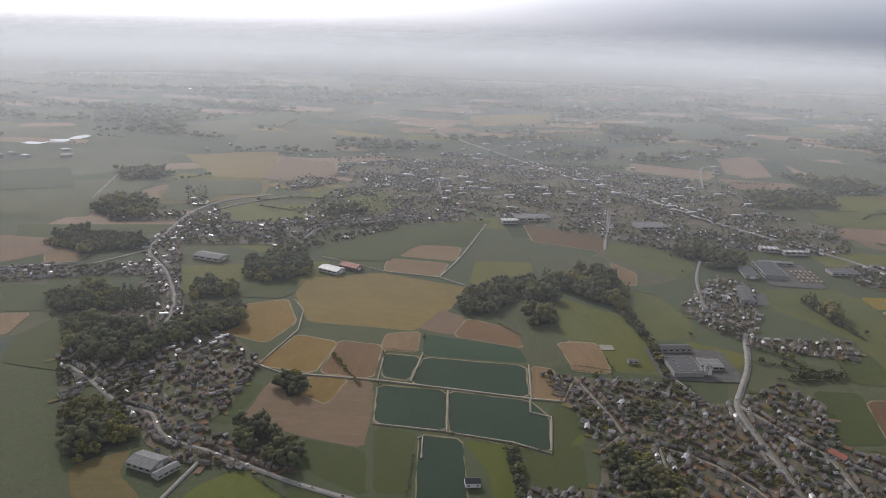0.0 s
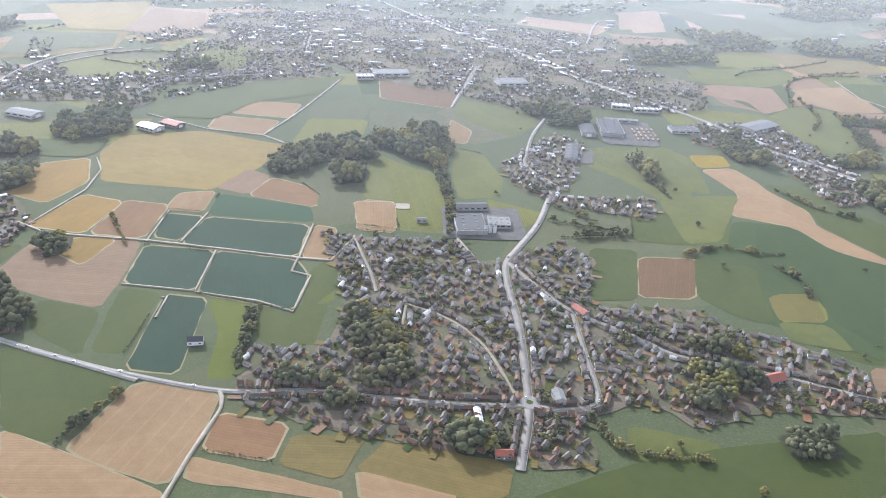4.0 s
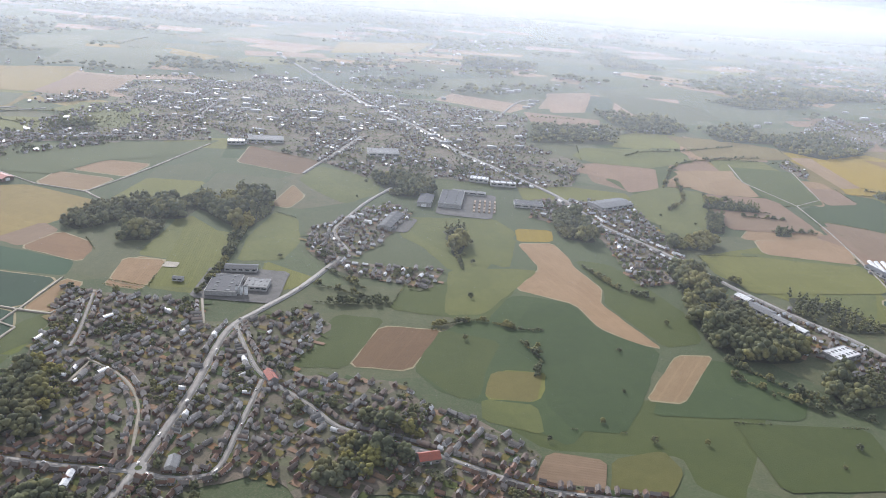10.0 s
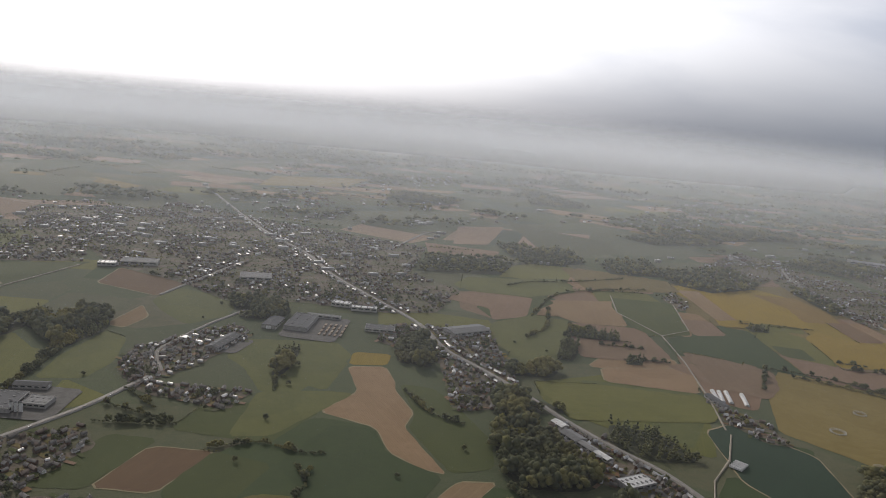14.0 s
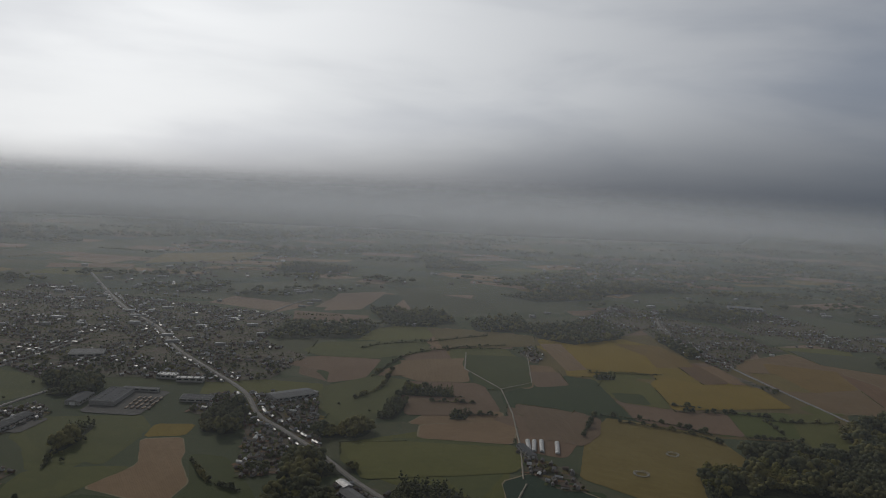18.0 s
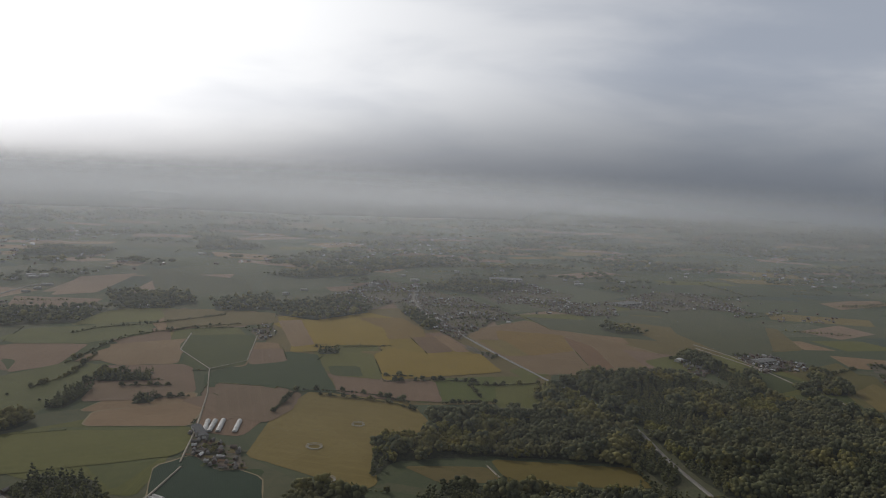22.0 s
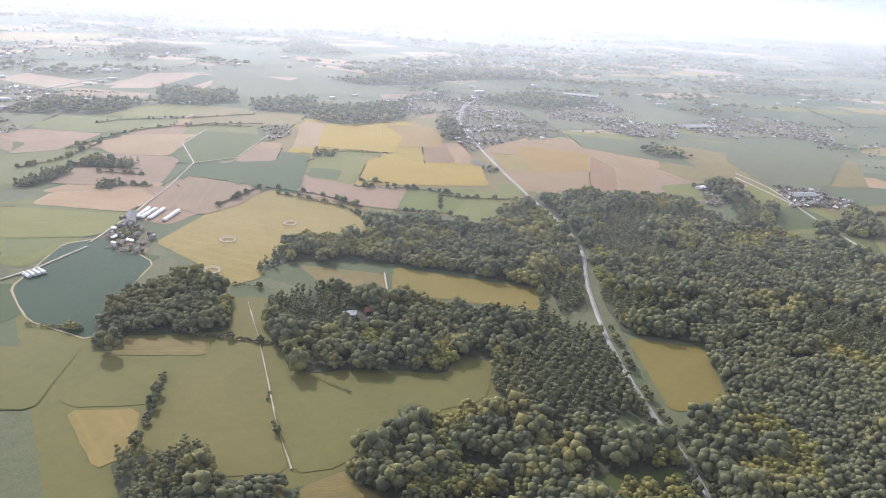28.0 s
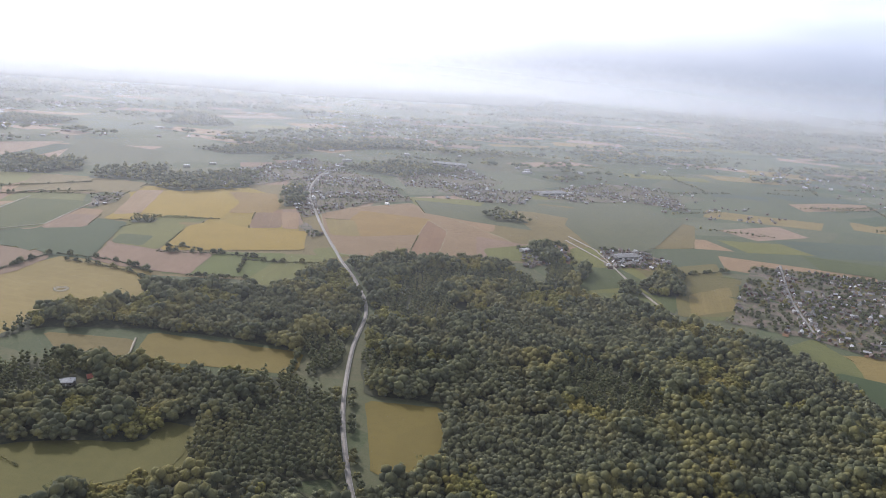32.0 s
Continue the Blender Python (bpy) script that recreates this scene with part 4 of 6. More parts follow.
town("house", (-452, 1064), (-333, 1008), (-326, 965), (-412, 946))
road(2.6, (-308, 1012), (-266, 1074), (-205, 1132))
road(2.2, (-439, 750), (-370, 773), (-342, 806), (-318, 841))
road(1.8, (-481, 1066), (-510, 1228))
road(1.8, (-315, 1011), (-252, 954), (-170, 975), (-69, 990))
road(2.4, (-169, 1388), (-101, 1431), (-18, 1431))
wood("broad", (411, 329), (464, 331), (458, 317), (409, 314))
wood("broad", (348, 329), (377, 330), (378, 311), (350, 309))
wood("broad", (172, 325), (188, 330), (207, 319), (198, 307), (178, 309))
town("house", (216, 333), (245, 339), (248, 302), (215, 300))
hedge("h", (251, 340), (263, 315), (306, 307))
field("soil_pink", (434, 392), (467, 388), (460, 357), (423, 361))
field("meadow_green", (470, 389), (502, 401), (509, 383), (496, 358), (463, 357))
hedge("h", (275, 562), (325, 568))
road(1.5, (775, 643), (755, 592), (730, 554), (717, 516))
field("meadow", (1553, 849), (1624, 822), (1545, 692), (1485, 688))
field("olive", (1404, 785), (1486, 804), (1485, 713), (1433, 701), (1390, 723))
town("house", (1498, 944), (1548, 937), (1571, 887), (1546, 848), (1483, 864))
wood("broad", (1409, 844), (1448, 841), (1428, 792), (1397, 793))
field("ochre", (1177, 1077), (1262, 1139), (1274, 1072), (1187, 998))
field("brown", (1241, 978), (1292, 983), (1282, 927), (1233, 917))
field("yellow", (989, 958), (1051, 984), (1054, 913), (993, 892))
field("olive", (1141, 892), (1179, 909), (1186, 868), (1149, 846))
field("soil", (1343, 1099), (1395, 1087), (1377, 1013), (1327, 1021))
wood("broad", (1235, 400), (1165, 318), (1160, 255), (1260, 235), (1420, 270), (1500, 380), (1530, 465), (1240, 470))
wood("broad", (985, 312), (1000, 262), (1160, 255), (1166, 320), (1080, 330))
wood("broad", (640, 660), (610, 690), (570, 690), (590, 640))
hedge("h", (575, 517), (610, 480), (650, 448))
field("grass_dark", (1560, 560), (1470, 400), (1560, 380), (1640, 500))
field("grass", (555, 436), (640, 440), (640, 380), (560, 370))
field("meadow_green", (720, 500), (760, 470), (830, 470), (830, 400), (740, 400))
wood("broad", (111, 432), (123, 447), (144, 432), (156, 397), (158, 372), (141, 368), (121, 393))
wood("broad", (76, 366), (90, 381), (108, 370), (110, 350), (90, 348))
# the wide fields, copses and hamlets farther off
field("straw", (-466, 1418), (-305, 1481), (-281, 1236), (-357, 1232))
field("soil_pink", (-287, 1425), (-190, 1399), (-164, 1230), (-279, 1236))
field("grass_grey", (-415, 1196), (-280, 1219), (-260, 1131), (-311, 1112), (-328, 1068), (-386, 1060))
field("grass_grey", (-556, 1173), (-494, 1192), (-439, 1192), (-435, 1104), (-464, 1048), (-491, 1044))
field("olive", (-279, 997), (-265, 1070), (-162, 1052), (-175, 979), (-242, 965))
field("pasture", (-162, 1092), (-90, 1208), (-166, 1196), (-177, 1125))
field("pasture", (-183, 1193), (-86, 1177), (-37, 1110), (-69, 1046), (-156, 1060))
field("grass", (-152, 939), (-59, 969), (40, 1009), (74, 1028), (43, 936), (-22, 895), (-53, 828), (-119, 827))
field("grass_hazed", (-431, 1701), (-243, 1791), (-194, 1504), (-403, 1492))
field("grass_hazed", (-686, 1431), (-560, 1490), (-480, 1444), (-476, 1284), (-570, 1200))
field("grass", (-208, 744), (-138, 754), (-138, 713), (-146, 701), (-185, 701))
wood("broad", (-503, 1231), (-462, 1294), (-430, 1235), (-438, 1191), (-486, 1183))
wood("broad", (-198, 765), (-154, 816), (-127, 781), (-157, 742), (-187, 748))
hedge("h", (-251, 1058), (-190, 1041), (-162, 1090), (-183, 1115), (-257, 1090))
field("soil_pink", (530, 1012), (571, 1058), (655, 1054), (635, 956), (592, 928), (590, 981))
field("pasture", (546, 1090), (569, 1146), (720, 1181), (724, 1110), (648, 1057), (571, 1061))
field("olive", (645, 1253), (673, 1283), (748, 1285), (726, 1190), (616, 1165))
field("soil", (748, 1265), (858, 1229), (860, 1191), (736, 1120), (719, 1170))
field("soil_hazed", (565, 1595), (663, 1645), (616, 1422), (552, 1397))
field("beet_hazed", (658, 1611), (702, 1598), (666, 1442), (618, 1423))
field("soil_hazed", (708, 1620), (845, 1648), (803, 1445), (666, 1422))
field("grass_hazed", (840, 1627), (1020, 1611), (1074, 1522), (898, 1456), (807, 1466))
field("pasture", (591, 918), (649, 972), (692, 947), (663, 826), (615, 780), (577, 860))
field("tan", (655, 994), (692, 1056), (771, 1079), (761, 953), (700, 949))
field("grass", (777, 1083), (858, 1098), (846, 1025), (821, 934), (786, 919), (765, 954))
field("soil", (829, 985), (882, 1009), (878, 951), (822, 932))
field("grass_dark", (790, 903), (824, 929), (929, 973), (861, 842), (792, 856))
field("yellow", (908, 1109), (1009, 1126), (943, 1000), (892, 999))
field("soil_pink", (683, 879), (773, 887), (772, 824), (714, 818), (678, 818))
field("tan", (694, 787), (797, 812), (779, 737), (690, 748))
field("soil_pink", (768, 814), (800, 832), (827, 777), (809, 743), (791, 785))
field("olive", (616, 730), (679, 738), (775, 729), (785, 696), (769, 666), (640, 644))
wood("broad", (688, 922), (738, 919), (736, 885), (682, 888))
wood("broad", (660, 843), (683, 858), (668, 805), (651, 801))
wood("broad", (598, 759), (646, 766), (638, 743), (596, 740))
wood("broad", (732, 831), (748, 826), (740, 807), (723, 806))
field("grass_grey", (674, 1739), (768, 1638), (864, 1579), (874, 1454), (759, 1395), (707, 1445))
field("olive_soil", (726, 1278), (798, 1277), (896, 1246), (893, 1174), (819, 1148), (741, 1145))
field("grass", (760, 1037), (771, 1098), (840, 1100), (855, 1067), (843, 984), (835, 940), (798, 929), (776, 957))
field("grass_dark", (799, 918), (836, 936), (845, 974), (885, 1001), (924, 986), (923, 821), (888, 830), (847, 862), (803, 878))
field("soil_pink", (844, 1016), (885, 1018), (885, 954), (840, 940))
field("soil_pink", (802, 870), (847, 854), (888, 825), (872, 770), (846, 737), (826, 748), (802, 760))
field("tan", (893, 1189), (928, 1196), (929, 1037), (897, 1025))
field("yellow", (927, 1165), (940, 1192), (1014, 1193), (1041, 1122), (1026, 1023), (928, 1037))
field("ochre", (1016, 1210), (1086, 1208), (1097, 1119), (1087, 1070), (1031, 1060), (1040, 1130))
field("yellow", (994, 979), (1023, 1014), (1056, 984), (1107, 976), (1135, 974), (1132, 885), (982, 863))
field("olive", (935, 1007), (993, 982), (980, 865), (961, 875), (928, 888))
field("grass", (928, 929), (966, 925), (962, 879), (928, 888))
field("soil_pink", (927, 879), (962, 874), (980, 859), (1039, 855), (1025, 777), (958, 799), (924, 821))
field("lime", (1042, 864), (1116, 867), (1088, 774), (1026, 780))
field("olive", (1116, 867), (1164, 861), (1119, 727), (1086, 716), (1077, 761))
field("brown", (1065, 1071), (1100, 1076), (1103, 988), (1064, 980))
field("soil", (1099, 1079), (1122, 1081), (1124, 984), (1104, 985))
field("soil", (1151, 1105), (1286, 1184), (1322, 1107), (1381, 982), (1413, 871), (1242, 861), (1171, 875), (1156, 986))
field("ochre", (1208, 1113), (1300, 1077), (1298, 989), (1198, 958), (1178, 1016))
field("brown", (1297, 1070), (1313, 1004), (1284, 887), (1246, 870), (1272, 976))
field("soil_pink", (1348, 985), (1439, 928), (1429, 869), (1328, 881))
field("straw", (1157, 1051), (1196, 1048), (1198, 958), (1162, 962))
field("grass_grey", (1295, 1211), (1430, 1175), (1435, 1030), (1354, 1074), (1298, 1116))
field("grass_hazed", (854, 1649), (1007, 1629), (1089, 1677), (993, 1461), (901, 1468))
field("grass_hazed", (1278, 1413), (1522, 1562), (1614, 1424), (1401, 1274), (1289, 1250))
wood("broad", (898, 1321), (1053, 1403), (1042, 1251), (947, 1190), (897, 1232))
wood("broad", (710, 1416), (757, 1429), (777, 1320), (724, 1297))
wood("broad", (926, 1006), (952, 1018), (953, 987), (926, 984))
wood("broad", (802, 1344), (899, 1408), (898, 1275), (806, 1262))
wood("broad", (904, 1652), (1124, 1763), (1132, 1663), (973, 1587))
wood("broad", (1112, 1854), (1359, 2006), (1376, 1848), (1142, 1722))
wood("broad", (1192, 1501), (1313, 1619), (1427, 1516), (1299, 1411))
hedge("h", (743, 1127), (779, 1148), (838, 1167))
hedge("h", (926, 1021), (976, 1019), (1024, 1021))
hedge("h", (982, 857), (1017, 857), (1041, 858))
hedge("h", (1073, 836), (1109, 831), (1155, 833))
hedge("h", (905, 815), (937, 801), (972, 781), (989, 757))
hedge("h", (1073, 836), (1070, 789))
hedge("h", (1024, 774), (1079, 769))
town("house", (1099, 1323), (1166, 1480), (1252, 1398), (1274, 1258), (1291, 1200), (1227, 1176), (1129, 1051), (1114, 1124), (1098, 1206))
town("house", (991, 1390), (1132, 1587), (1199, 1536), (1151, 1406), (1053, 1274), (988, 1252))
town("house", (1282, 1507), (1429, 1590), (1485, 1418), (1423, 1326), (1293, 1325))
town("house", (850, 1121), (880, 1173), (886, 1102), (860, 1056))
field("grass_grey", (1562, 1239), (1684, 1276), (1699, 1126), (1566, 940), (1490, 938), (1494, 1074))
field("olive", (1344, 921), (1422, 954), (1403, 869), (1340, 867))
field("grass", (1430, 854), (1490, 853), (1502, 792), (1399, 754))
field("pasture", (1399, 754), (1484, 761), (1483, 710), (1430, 714), (1382, 708))
field("straw", (1530, 759), (1593, 791), (1559, 712), (1498, 688))
field("meadow", (1509, 880), (1566, 867), (1629, 890), (1593, 791), (1525, 762), (1509, 794))
wood("broad", (1392, 814), (1432, 812), (1414, 766), (1374, 767))
wood("broad", (1521, 814), (1548, 819), (1517, 752), (1490, 748))
wood("broad", (1404, 932), (1431, 960), (1430, 864), (1396, 814))
wood("broad", (1096, 1241), (1123, 1290), (1129, 1136), (1101, 1115))
wood("broad", (1380, 1114), (1416, 1154), (1445, 1077), (1395, 1075))
road(1.8, (1477, 1005), (1490, 937), (1487, 886), (1478, 787), (1480, 692))
town("house", (1486, 910), (1550, 923), (1529, 870), (1473, 844))
town("house", (1500, 1321), (1702, 1472), (1805, 1422), (1755, 1216), (1688, 1284), (1568, 1257))
town("house", (1464, 1334), (1522, 1328), (1470, 1219), (1396, 1218), (1340, 1306), (1368, 1352))


# ---------------------------------------------------------------- trees
def ico(sub=0):
    bm = bmesh.new()
    bmesh.ops.create_icosphere(bm, subdivisions=sub + 1, radius=1.0)
    bm.verts.ensure_lookup_table()
    v = np.array([q.co for q in bm.verts])
    f = np.array([[q.index for q in p.verts] for p in bm.faces])
    bm.free()
    return v, f


def crown(lumps, leaves, sub, shape="round", seed=0):
    """A crown of radius about 1 from shaken lumps and loose leaf sprays, its foot at z = 0."""
    r = np.random.default_rng(seed)
    base_v, base_f = ico(sub)
    vs, fs, n = [], [], 0
    for i in range(lumps):
        a = 2 * math.pi * (i * 0.618 + r.uniform(0, 0.1))
        u = (i + 0.5) / lumps
        if shape == "tall":
            rad, h, size = 0.38 * (1 - 0.55 * u), 0.35 + 2.1 * u, 0.5 * (1 - 0.5 * u)
        elif shape == "low":
            rad, h, size = 0.75 * math.sqrt(u), 0.35 + 0.3 * (1 - u), 0.42
        else:
            rad, h, size = 0.66 * math.sqrt(1 - (u - 0.35) ** 2 * 1.8), 0.45 + 1.05 * u, 0.5 - 0.14 * abs(u - 0.4)
        size *= r.uniform(0.8, 1.2)
        mid = np.array([rad * math.cos(a), rad * math.sin(a), h])
        v = base_v * (1 + r.uniform(-0.2, 0.2, (len(base_v), 1))) * size * np.array([1, 1, 0.85]) + mid
        vs.append(v)
        fs.append(base_f + n)
        n += len(v)
    body = np.concatenate(vs)
    pick = body[r.integers(len(body), size=leaves)]
    out = pick - np.array([0, 0, 0.8])
    out /= np.linalg.norm(out, axis=1, keepdims=True)
    tip = pick + out * r.uniform(0.02, 0.14, (leaves, 1))
    spray = tip[:, None] + r.normal(0, 0.14, (leaves, 3, 3))
    vs.append(spray.reshape(-1, 3))
    fs.append(np.arange(leaves * 3).reshape(-1, 3) + n)
    return np.concatenate(vs), np.concatenate(fs)


def trunk_mesh(name):
    bm = bmesh.new()
    bmesh.ops.create_cone(bm, cap_ends=True, segments=7, radius1=0.11, radius2=0.05, depth=1.1, matrix=Matrix.Translation((0, 0, 0.5)))
    for a in (0.4, 2.4, 4.5):
        tip = Vector((0.34 * math.cos(a), 0.34 * math.sin(a), 0.42))
        m = Matrix.Translation(Vector((0, 0, 0.75)) + tip * 0.5) @ tip.to_track_quat("Z", "Y").to_matrix().to_4x4()
        bmesh.ops.create_cone(bm, segments=5, radius1=0.045, radius2=0.015, depth=tip.length, matrix=m)
    m = bpy.data.meshes.new(name)
    bm.to_mesh(m)
    bm.free()
    m.materials.append(BARK)
    return m


TRUNK = trunk_mesh("trunk")
FINE = {"broad": [crown(13, 260, 1, "round", i) for i in range(5)], "poplar": [crown(11, 200, 1, "tall", 10 + i) for i in range(3)],
        "yellow": [crown(12, 240, 1, "round", 20 + i) for i in range(3)], "bush": [crown(7, 150, 1, "low", 30 + i) for i in range(3)], "fine": [crown(9, 220, 1, "round", 35 + i) for i in range(3)]}
ROUGH = {"broad": [crown(8, 22, 0, "round", 40 + i) for i in range(7)], "poplar": [crown(5, 10, 0, "tall", 50 + i) for i in range(4)],
         "fine": [crown(6, 18, 0, "round", 45 + i) for i in range(4)], "yellow": [crown(9, 20, 0, "round", 60 + i) for i in range(4)],
         "bush": [crown(4, 12, 0, "low", 70 + i) for i in range(4)]}
TINY = {"broad": [crown(2, 4, 0, "round", 80 + i) for i in range(2)] + [(v * 1.3, f) for v, f in (crown(1, 8, 0, "round", 84 + i) for i in range(3))], "bush": [crown(3, 3, 0, "low", 98 + i) for i in range(3)]}
TREES = []                                   # x, y, size, sort


def plant(pts, lo, hi, sort):
    TREES.extend((x, y, s, sort) for (x, y), s in zip(pts, rng.uniform(lo, hi, len(pts))))


def blobs(pts, scale, share, seed):
    """Points picked in clusters."""
    return np.array([noise.noise((x / scale, y / scale, seed)) for x, y in pts]) > share if len(pts) else np.zeros(0, bool)


def stands(pts, gap):
    """A wood of mixed stands: big oaks, finer birches, slim poplars, a few yellowing trees."""
    kind_at = np.array([noise.noise((x / 75, y / 75, 5.5)) for x, y in pts]) if len(pts) else np.zeros(0)
    odd = np.array([noise.noise((x / 30, y / 30, 8.5)) for x, y in pts]) if len(pts) else np.zeros(0)
    thin = rng.random(len(pts))
    slim, fine, gold = kind_at > 0.30, kind_at < -0.24, (odd > 0.24) & (np.abs(kind_at) < 0.3)
    oak = ~(slim | fine | gold)
    plant(pts[oak & (thin < 0.36)], 3.8, 8.0, "broad")
    plant(pts[fine & (thin < 0.5)], 3.4, 6.0, "fine")
    plant(pts[slim & (thin < 0.7)], 2.6, 3.6, "poplar")
    plant(pts[gold & (thin < 0.7)], 2.8, 4.6, "yellow")


for sort, poly in WOODS:
    if np.mean([q[1] for q in poly]) > 1000:
        plant(spread(poly, 9.5), 4.5, 8.0, "broad")
        continue
    pts = spread(poly, 7.2 if sort == "poplar" else 5.3, 0.12 if sort == "poplar" else 0.45)
    pts = pts[away_from_roads(pts, 5.0)]
    pts = pts[np.hypot(pts[:, 0] - 994, pts[:, 1] - 524) > 15]          # a clearing with two houses
    if sort == "poplar":
        plant(pts, 3.8, 4.6, "poplar")
    elif sort == "yellow":
        plant(pts, 2.8, 4.4, "yellow")
    else:
        stands(pts, 4.7)
for width, line in ROADS:
    # trees close along the road through the forest
    if width == 2.65:
        d = np.gradient(line, axis=0)
        side = np.stack([-d[:, 1], d[:, 0]], 1) / np.hypot(*d.T)[:, None]
        for off in (-1, 1):
            pts = line + side * off * rng.uniform(3.6, 6.5, (len(line), 1))
            pts = pts[(pts[:, 1] < 520) & (rng.random(len(pts)) < 0.85) & ~np.any([inside(pts, q) for q in FIELDS], axis=0)]
            plant(pts, 1.8, 3.2, "broad")
            pts = pts + rng.uniform(-2.5, 2.5, pts.shape)
            plant(pts[away_from_roads(pts, 2.5)], 0.8, 1.8, "bush")
for line in HEDGES:
    pts = smooth_line(line, 3.2)
    plant(pts + rng.uniform(-0.8, 0.8, pts.shape), 1.2, 2.4, "bush")
    some = pts[rng.random(len(pts)) < 0.3]
    plant(some, 2.2, 3.4, "broad")

for order, line in EDGES:
    pts = smooth_line(line, 2.4)
    for later in FIELDS[order:]:
        q = np.asarray(later, float)
        pts = pts[~inside(pts, q.mean(0) + (q - q.mean(0)) * 0.94)] if len(pts) else pts
    pts = pts[(np.array([noise.noise((x / 25, y / 25, 2.5)) for x, y in pts]) > -0.15)]
    if len(pts):
        plant(pts + rng.uniform(-0.4, 0.4, pts.shape), 0.6, 1.3, "bush")


# ---------------------------------------------------------------- houses
def box(bm, x0, x1, y0, y1, z0, z1):
    bmesh.ops.create_cube(bm, size=1, matrix=Matrix.Translation(((x0 + x1) / 2, (y0 + y1) / 2, (z0 + z1) / 2)) @ Matrix.Diagonal((x1 - x0, y1 - y0, z1 - z0, 1)))
    return bm


def boxed(*size):
    return box(bmesh.new(), *size)


def gable(bm, l, w, h, rise, over=0.0, thick=0.0):
    """A ridge roof along x, or the gabled walls below it where there is no overhang."""
    x, y = l / 2 + over, w / 2 + over
    drop = over * rise / (w / 2)
    if not thick:
        v = [bm.verts.new(c) for c in ((-x, -y, 0), (x, -y, 0), (x, y, 0), (-x, y, 0), (-x, -y, h), (x, -y, h), (x, y, h), (-x, y, h), (-x, 0, h + rise), (x, 0, h + rise))]
        for f in ((0, 1, 5, 4), (2, 3, 7, 6), (1, 2, 6, 9, 5), (3, 0, 4, 8, 7), (4, 5, 9, 8), (6, 7, 8, 9), (3, 2, 1, 0)):
            bm.faces.new([v[i] for i in f])
        return bm
    prof = [(-y, h - drop), (0, h + rise), (y, h - drop), (y, h - drop + thick), (0, h + rise + thick), (-y, h - drop + thick)]
    a = [bm.verts.new((-x, p, z)) for p, z in prof]
    b = [bm.verts.new((x, p, z)) for p, z in prof]
    for i in range(6):
        j = (i + 1) % 6
        bm.faces.new((a[i], a[j], b[j], b[i]))
    bm.faces.new((a[0], a[5], a[4], a[1]))
    bm.faces.new((a[1], a[4], a[3], a[2]))
    bm.faces.new((b[1], b[4], b[5], b[0]))
    bm.faces.new((b[2], b[3], b[4], b[1]))
    return bm


def house(l, w, h, rise, label, wing=0.0, at=(0, 0, -200), turn=0.0, roof=None, wall=None):
    """A gabled house with tiled roof, chimney, windows and door."""
    top = thing("house", label, "house", "village houses", at, turn)
    walls = part("wall", gable(bmesh.new(), l, w, h, rise), wall or WALL, top)
    cover = part("roof", gable(bmesh.new(), l, w, h, rise, 0.18, 0.1), roof or ROOF, top)
    part("chimney", boxed(l * 0.28, l * 0.28 + 0.26, -0.13, 0.13, h + rise * 0.6, h + rise + 0.4), WALL, cover)
    for x in (-l * 0.3, l * 0.3):
        for s in (-1, 1):
            pane = part("window", boxed(x - l * 0.065, x + l * 0.065, s * w / 2 - 0.03, s * w / 2 + 0.03, h * 0.3, h * 0.62), DARK_GLASS, top)
            part("sill", boxed(x - l * 0.075, x + l * 0.075, s * (w / 2 + 0.05) - 0.05, s * (w / 2 + 0.05) + 0.05, h * 0.27, h * 0.3), FRAME_WHITE, pane)
    part("door", boxed(-l * 0.045, l * 0.045, -w / 2 - 0.03, -w / 2 + 0.03, 0, h * 0.55), FRAME_WHITE, top)
    if wing:
        ext = gable(bmesh.new(), wing * 2, w * 0.7, h * 0.8, rise * 0.65)
        bmesh.ops.transform(ext, matrix=pose(l * 0.2, w * 0.45, 0, 0, 0, 90), verts=ext.verts)
        part("annexe", ext, wall or WALL, top)
        ext = gable(bmesh.new(), wing * 2, w * 0.7, h * 0.8, rise * 0.65, 0.2, 0.1)
        bmesh.ops.transform(ext, matrix=pose(l * 0.2, w * 0.45, 0, 0, 0, 90), verts=ext.verts)
        part("annexe_roof", ext, roof or ROOF, top)
    return top


def far_house(l, w, h, rise):
    """Walls and roof of a house with few faces: verts, triangles, and how many of them are wall."""
    x, y = l / 2, w / 2
    v = [(-x, -y, 0), (x, -y, 0), (x, y, 0), (-x, y, 0), (-x, -y, h), (x, -y, h), (x, y, h), (-x, y, h), (-x, 0, h + rise), (x, 0, h + rise)]
    f = [(0, 1, 5), (0, 5, 4), (2, 3, 7), (2, 7, 6), (1, 2, 6), (1, 6, 5), (5, 6, 9), (3, 0, 4), (3, 4, 7), (7, 4, 8)]
    o, b = 0.22, 0.08
    v += [(-x - o, -y - o, h - o + b), (x + o, -y - o, h - o + b), (x + o, 0, h + rise + b), (-x - o, 0, h + rise + b), (x + o, y + o, h - o + b), (-x - o, y + o, h - o + b)]
    f += [(10, 11, 12), (10, 12, 13), (13, 12, 4 + 10), (13, 14, 15)]
    cx = x * 0.5
    k = len(v)
    v += [(cx, -0.2, h), (cx + 0.4, -0.2, h), (cx + 0.4, 0.2, h), (cx, 0.2, h), (cx, -0.2, h + rise + 0.6), (cx + 0.4, -0.2, h + rise + 0.6),
          (cx + 0.4, 0.2, h + rise + 0.6), (cx, 0.2, h + rise + 0.6)]
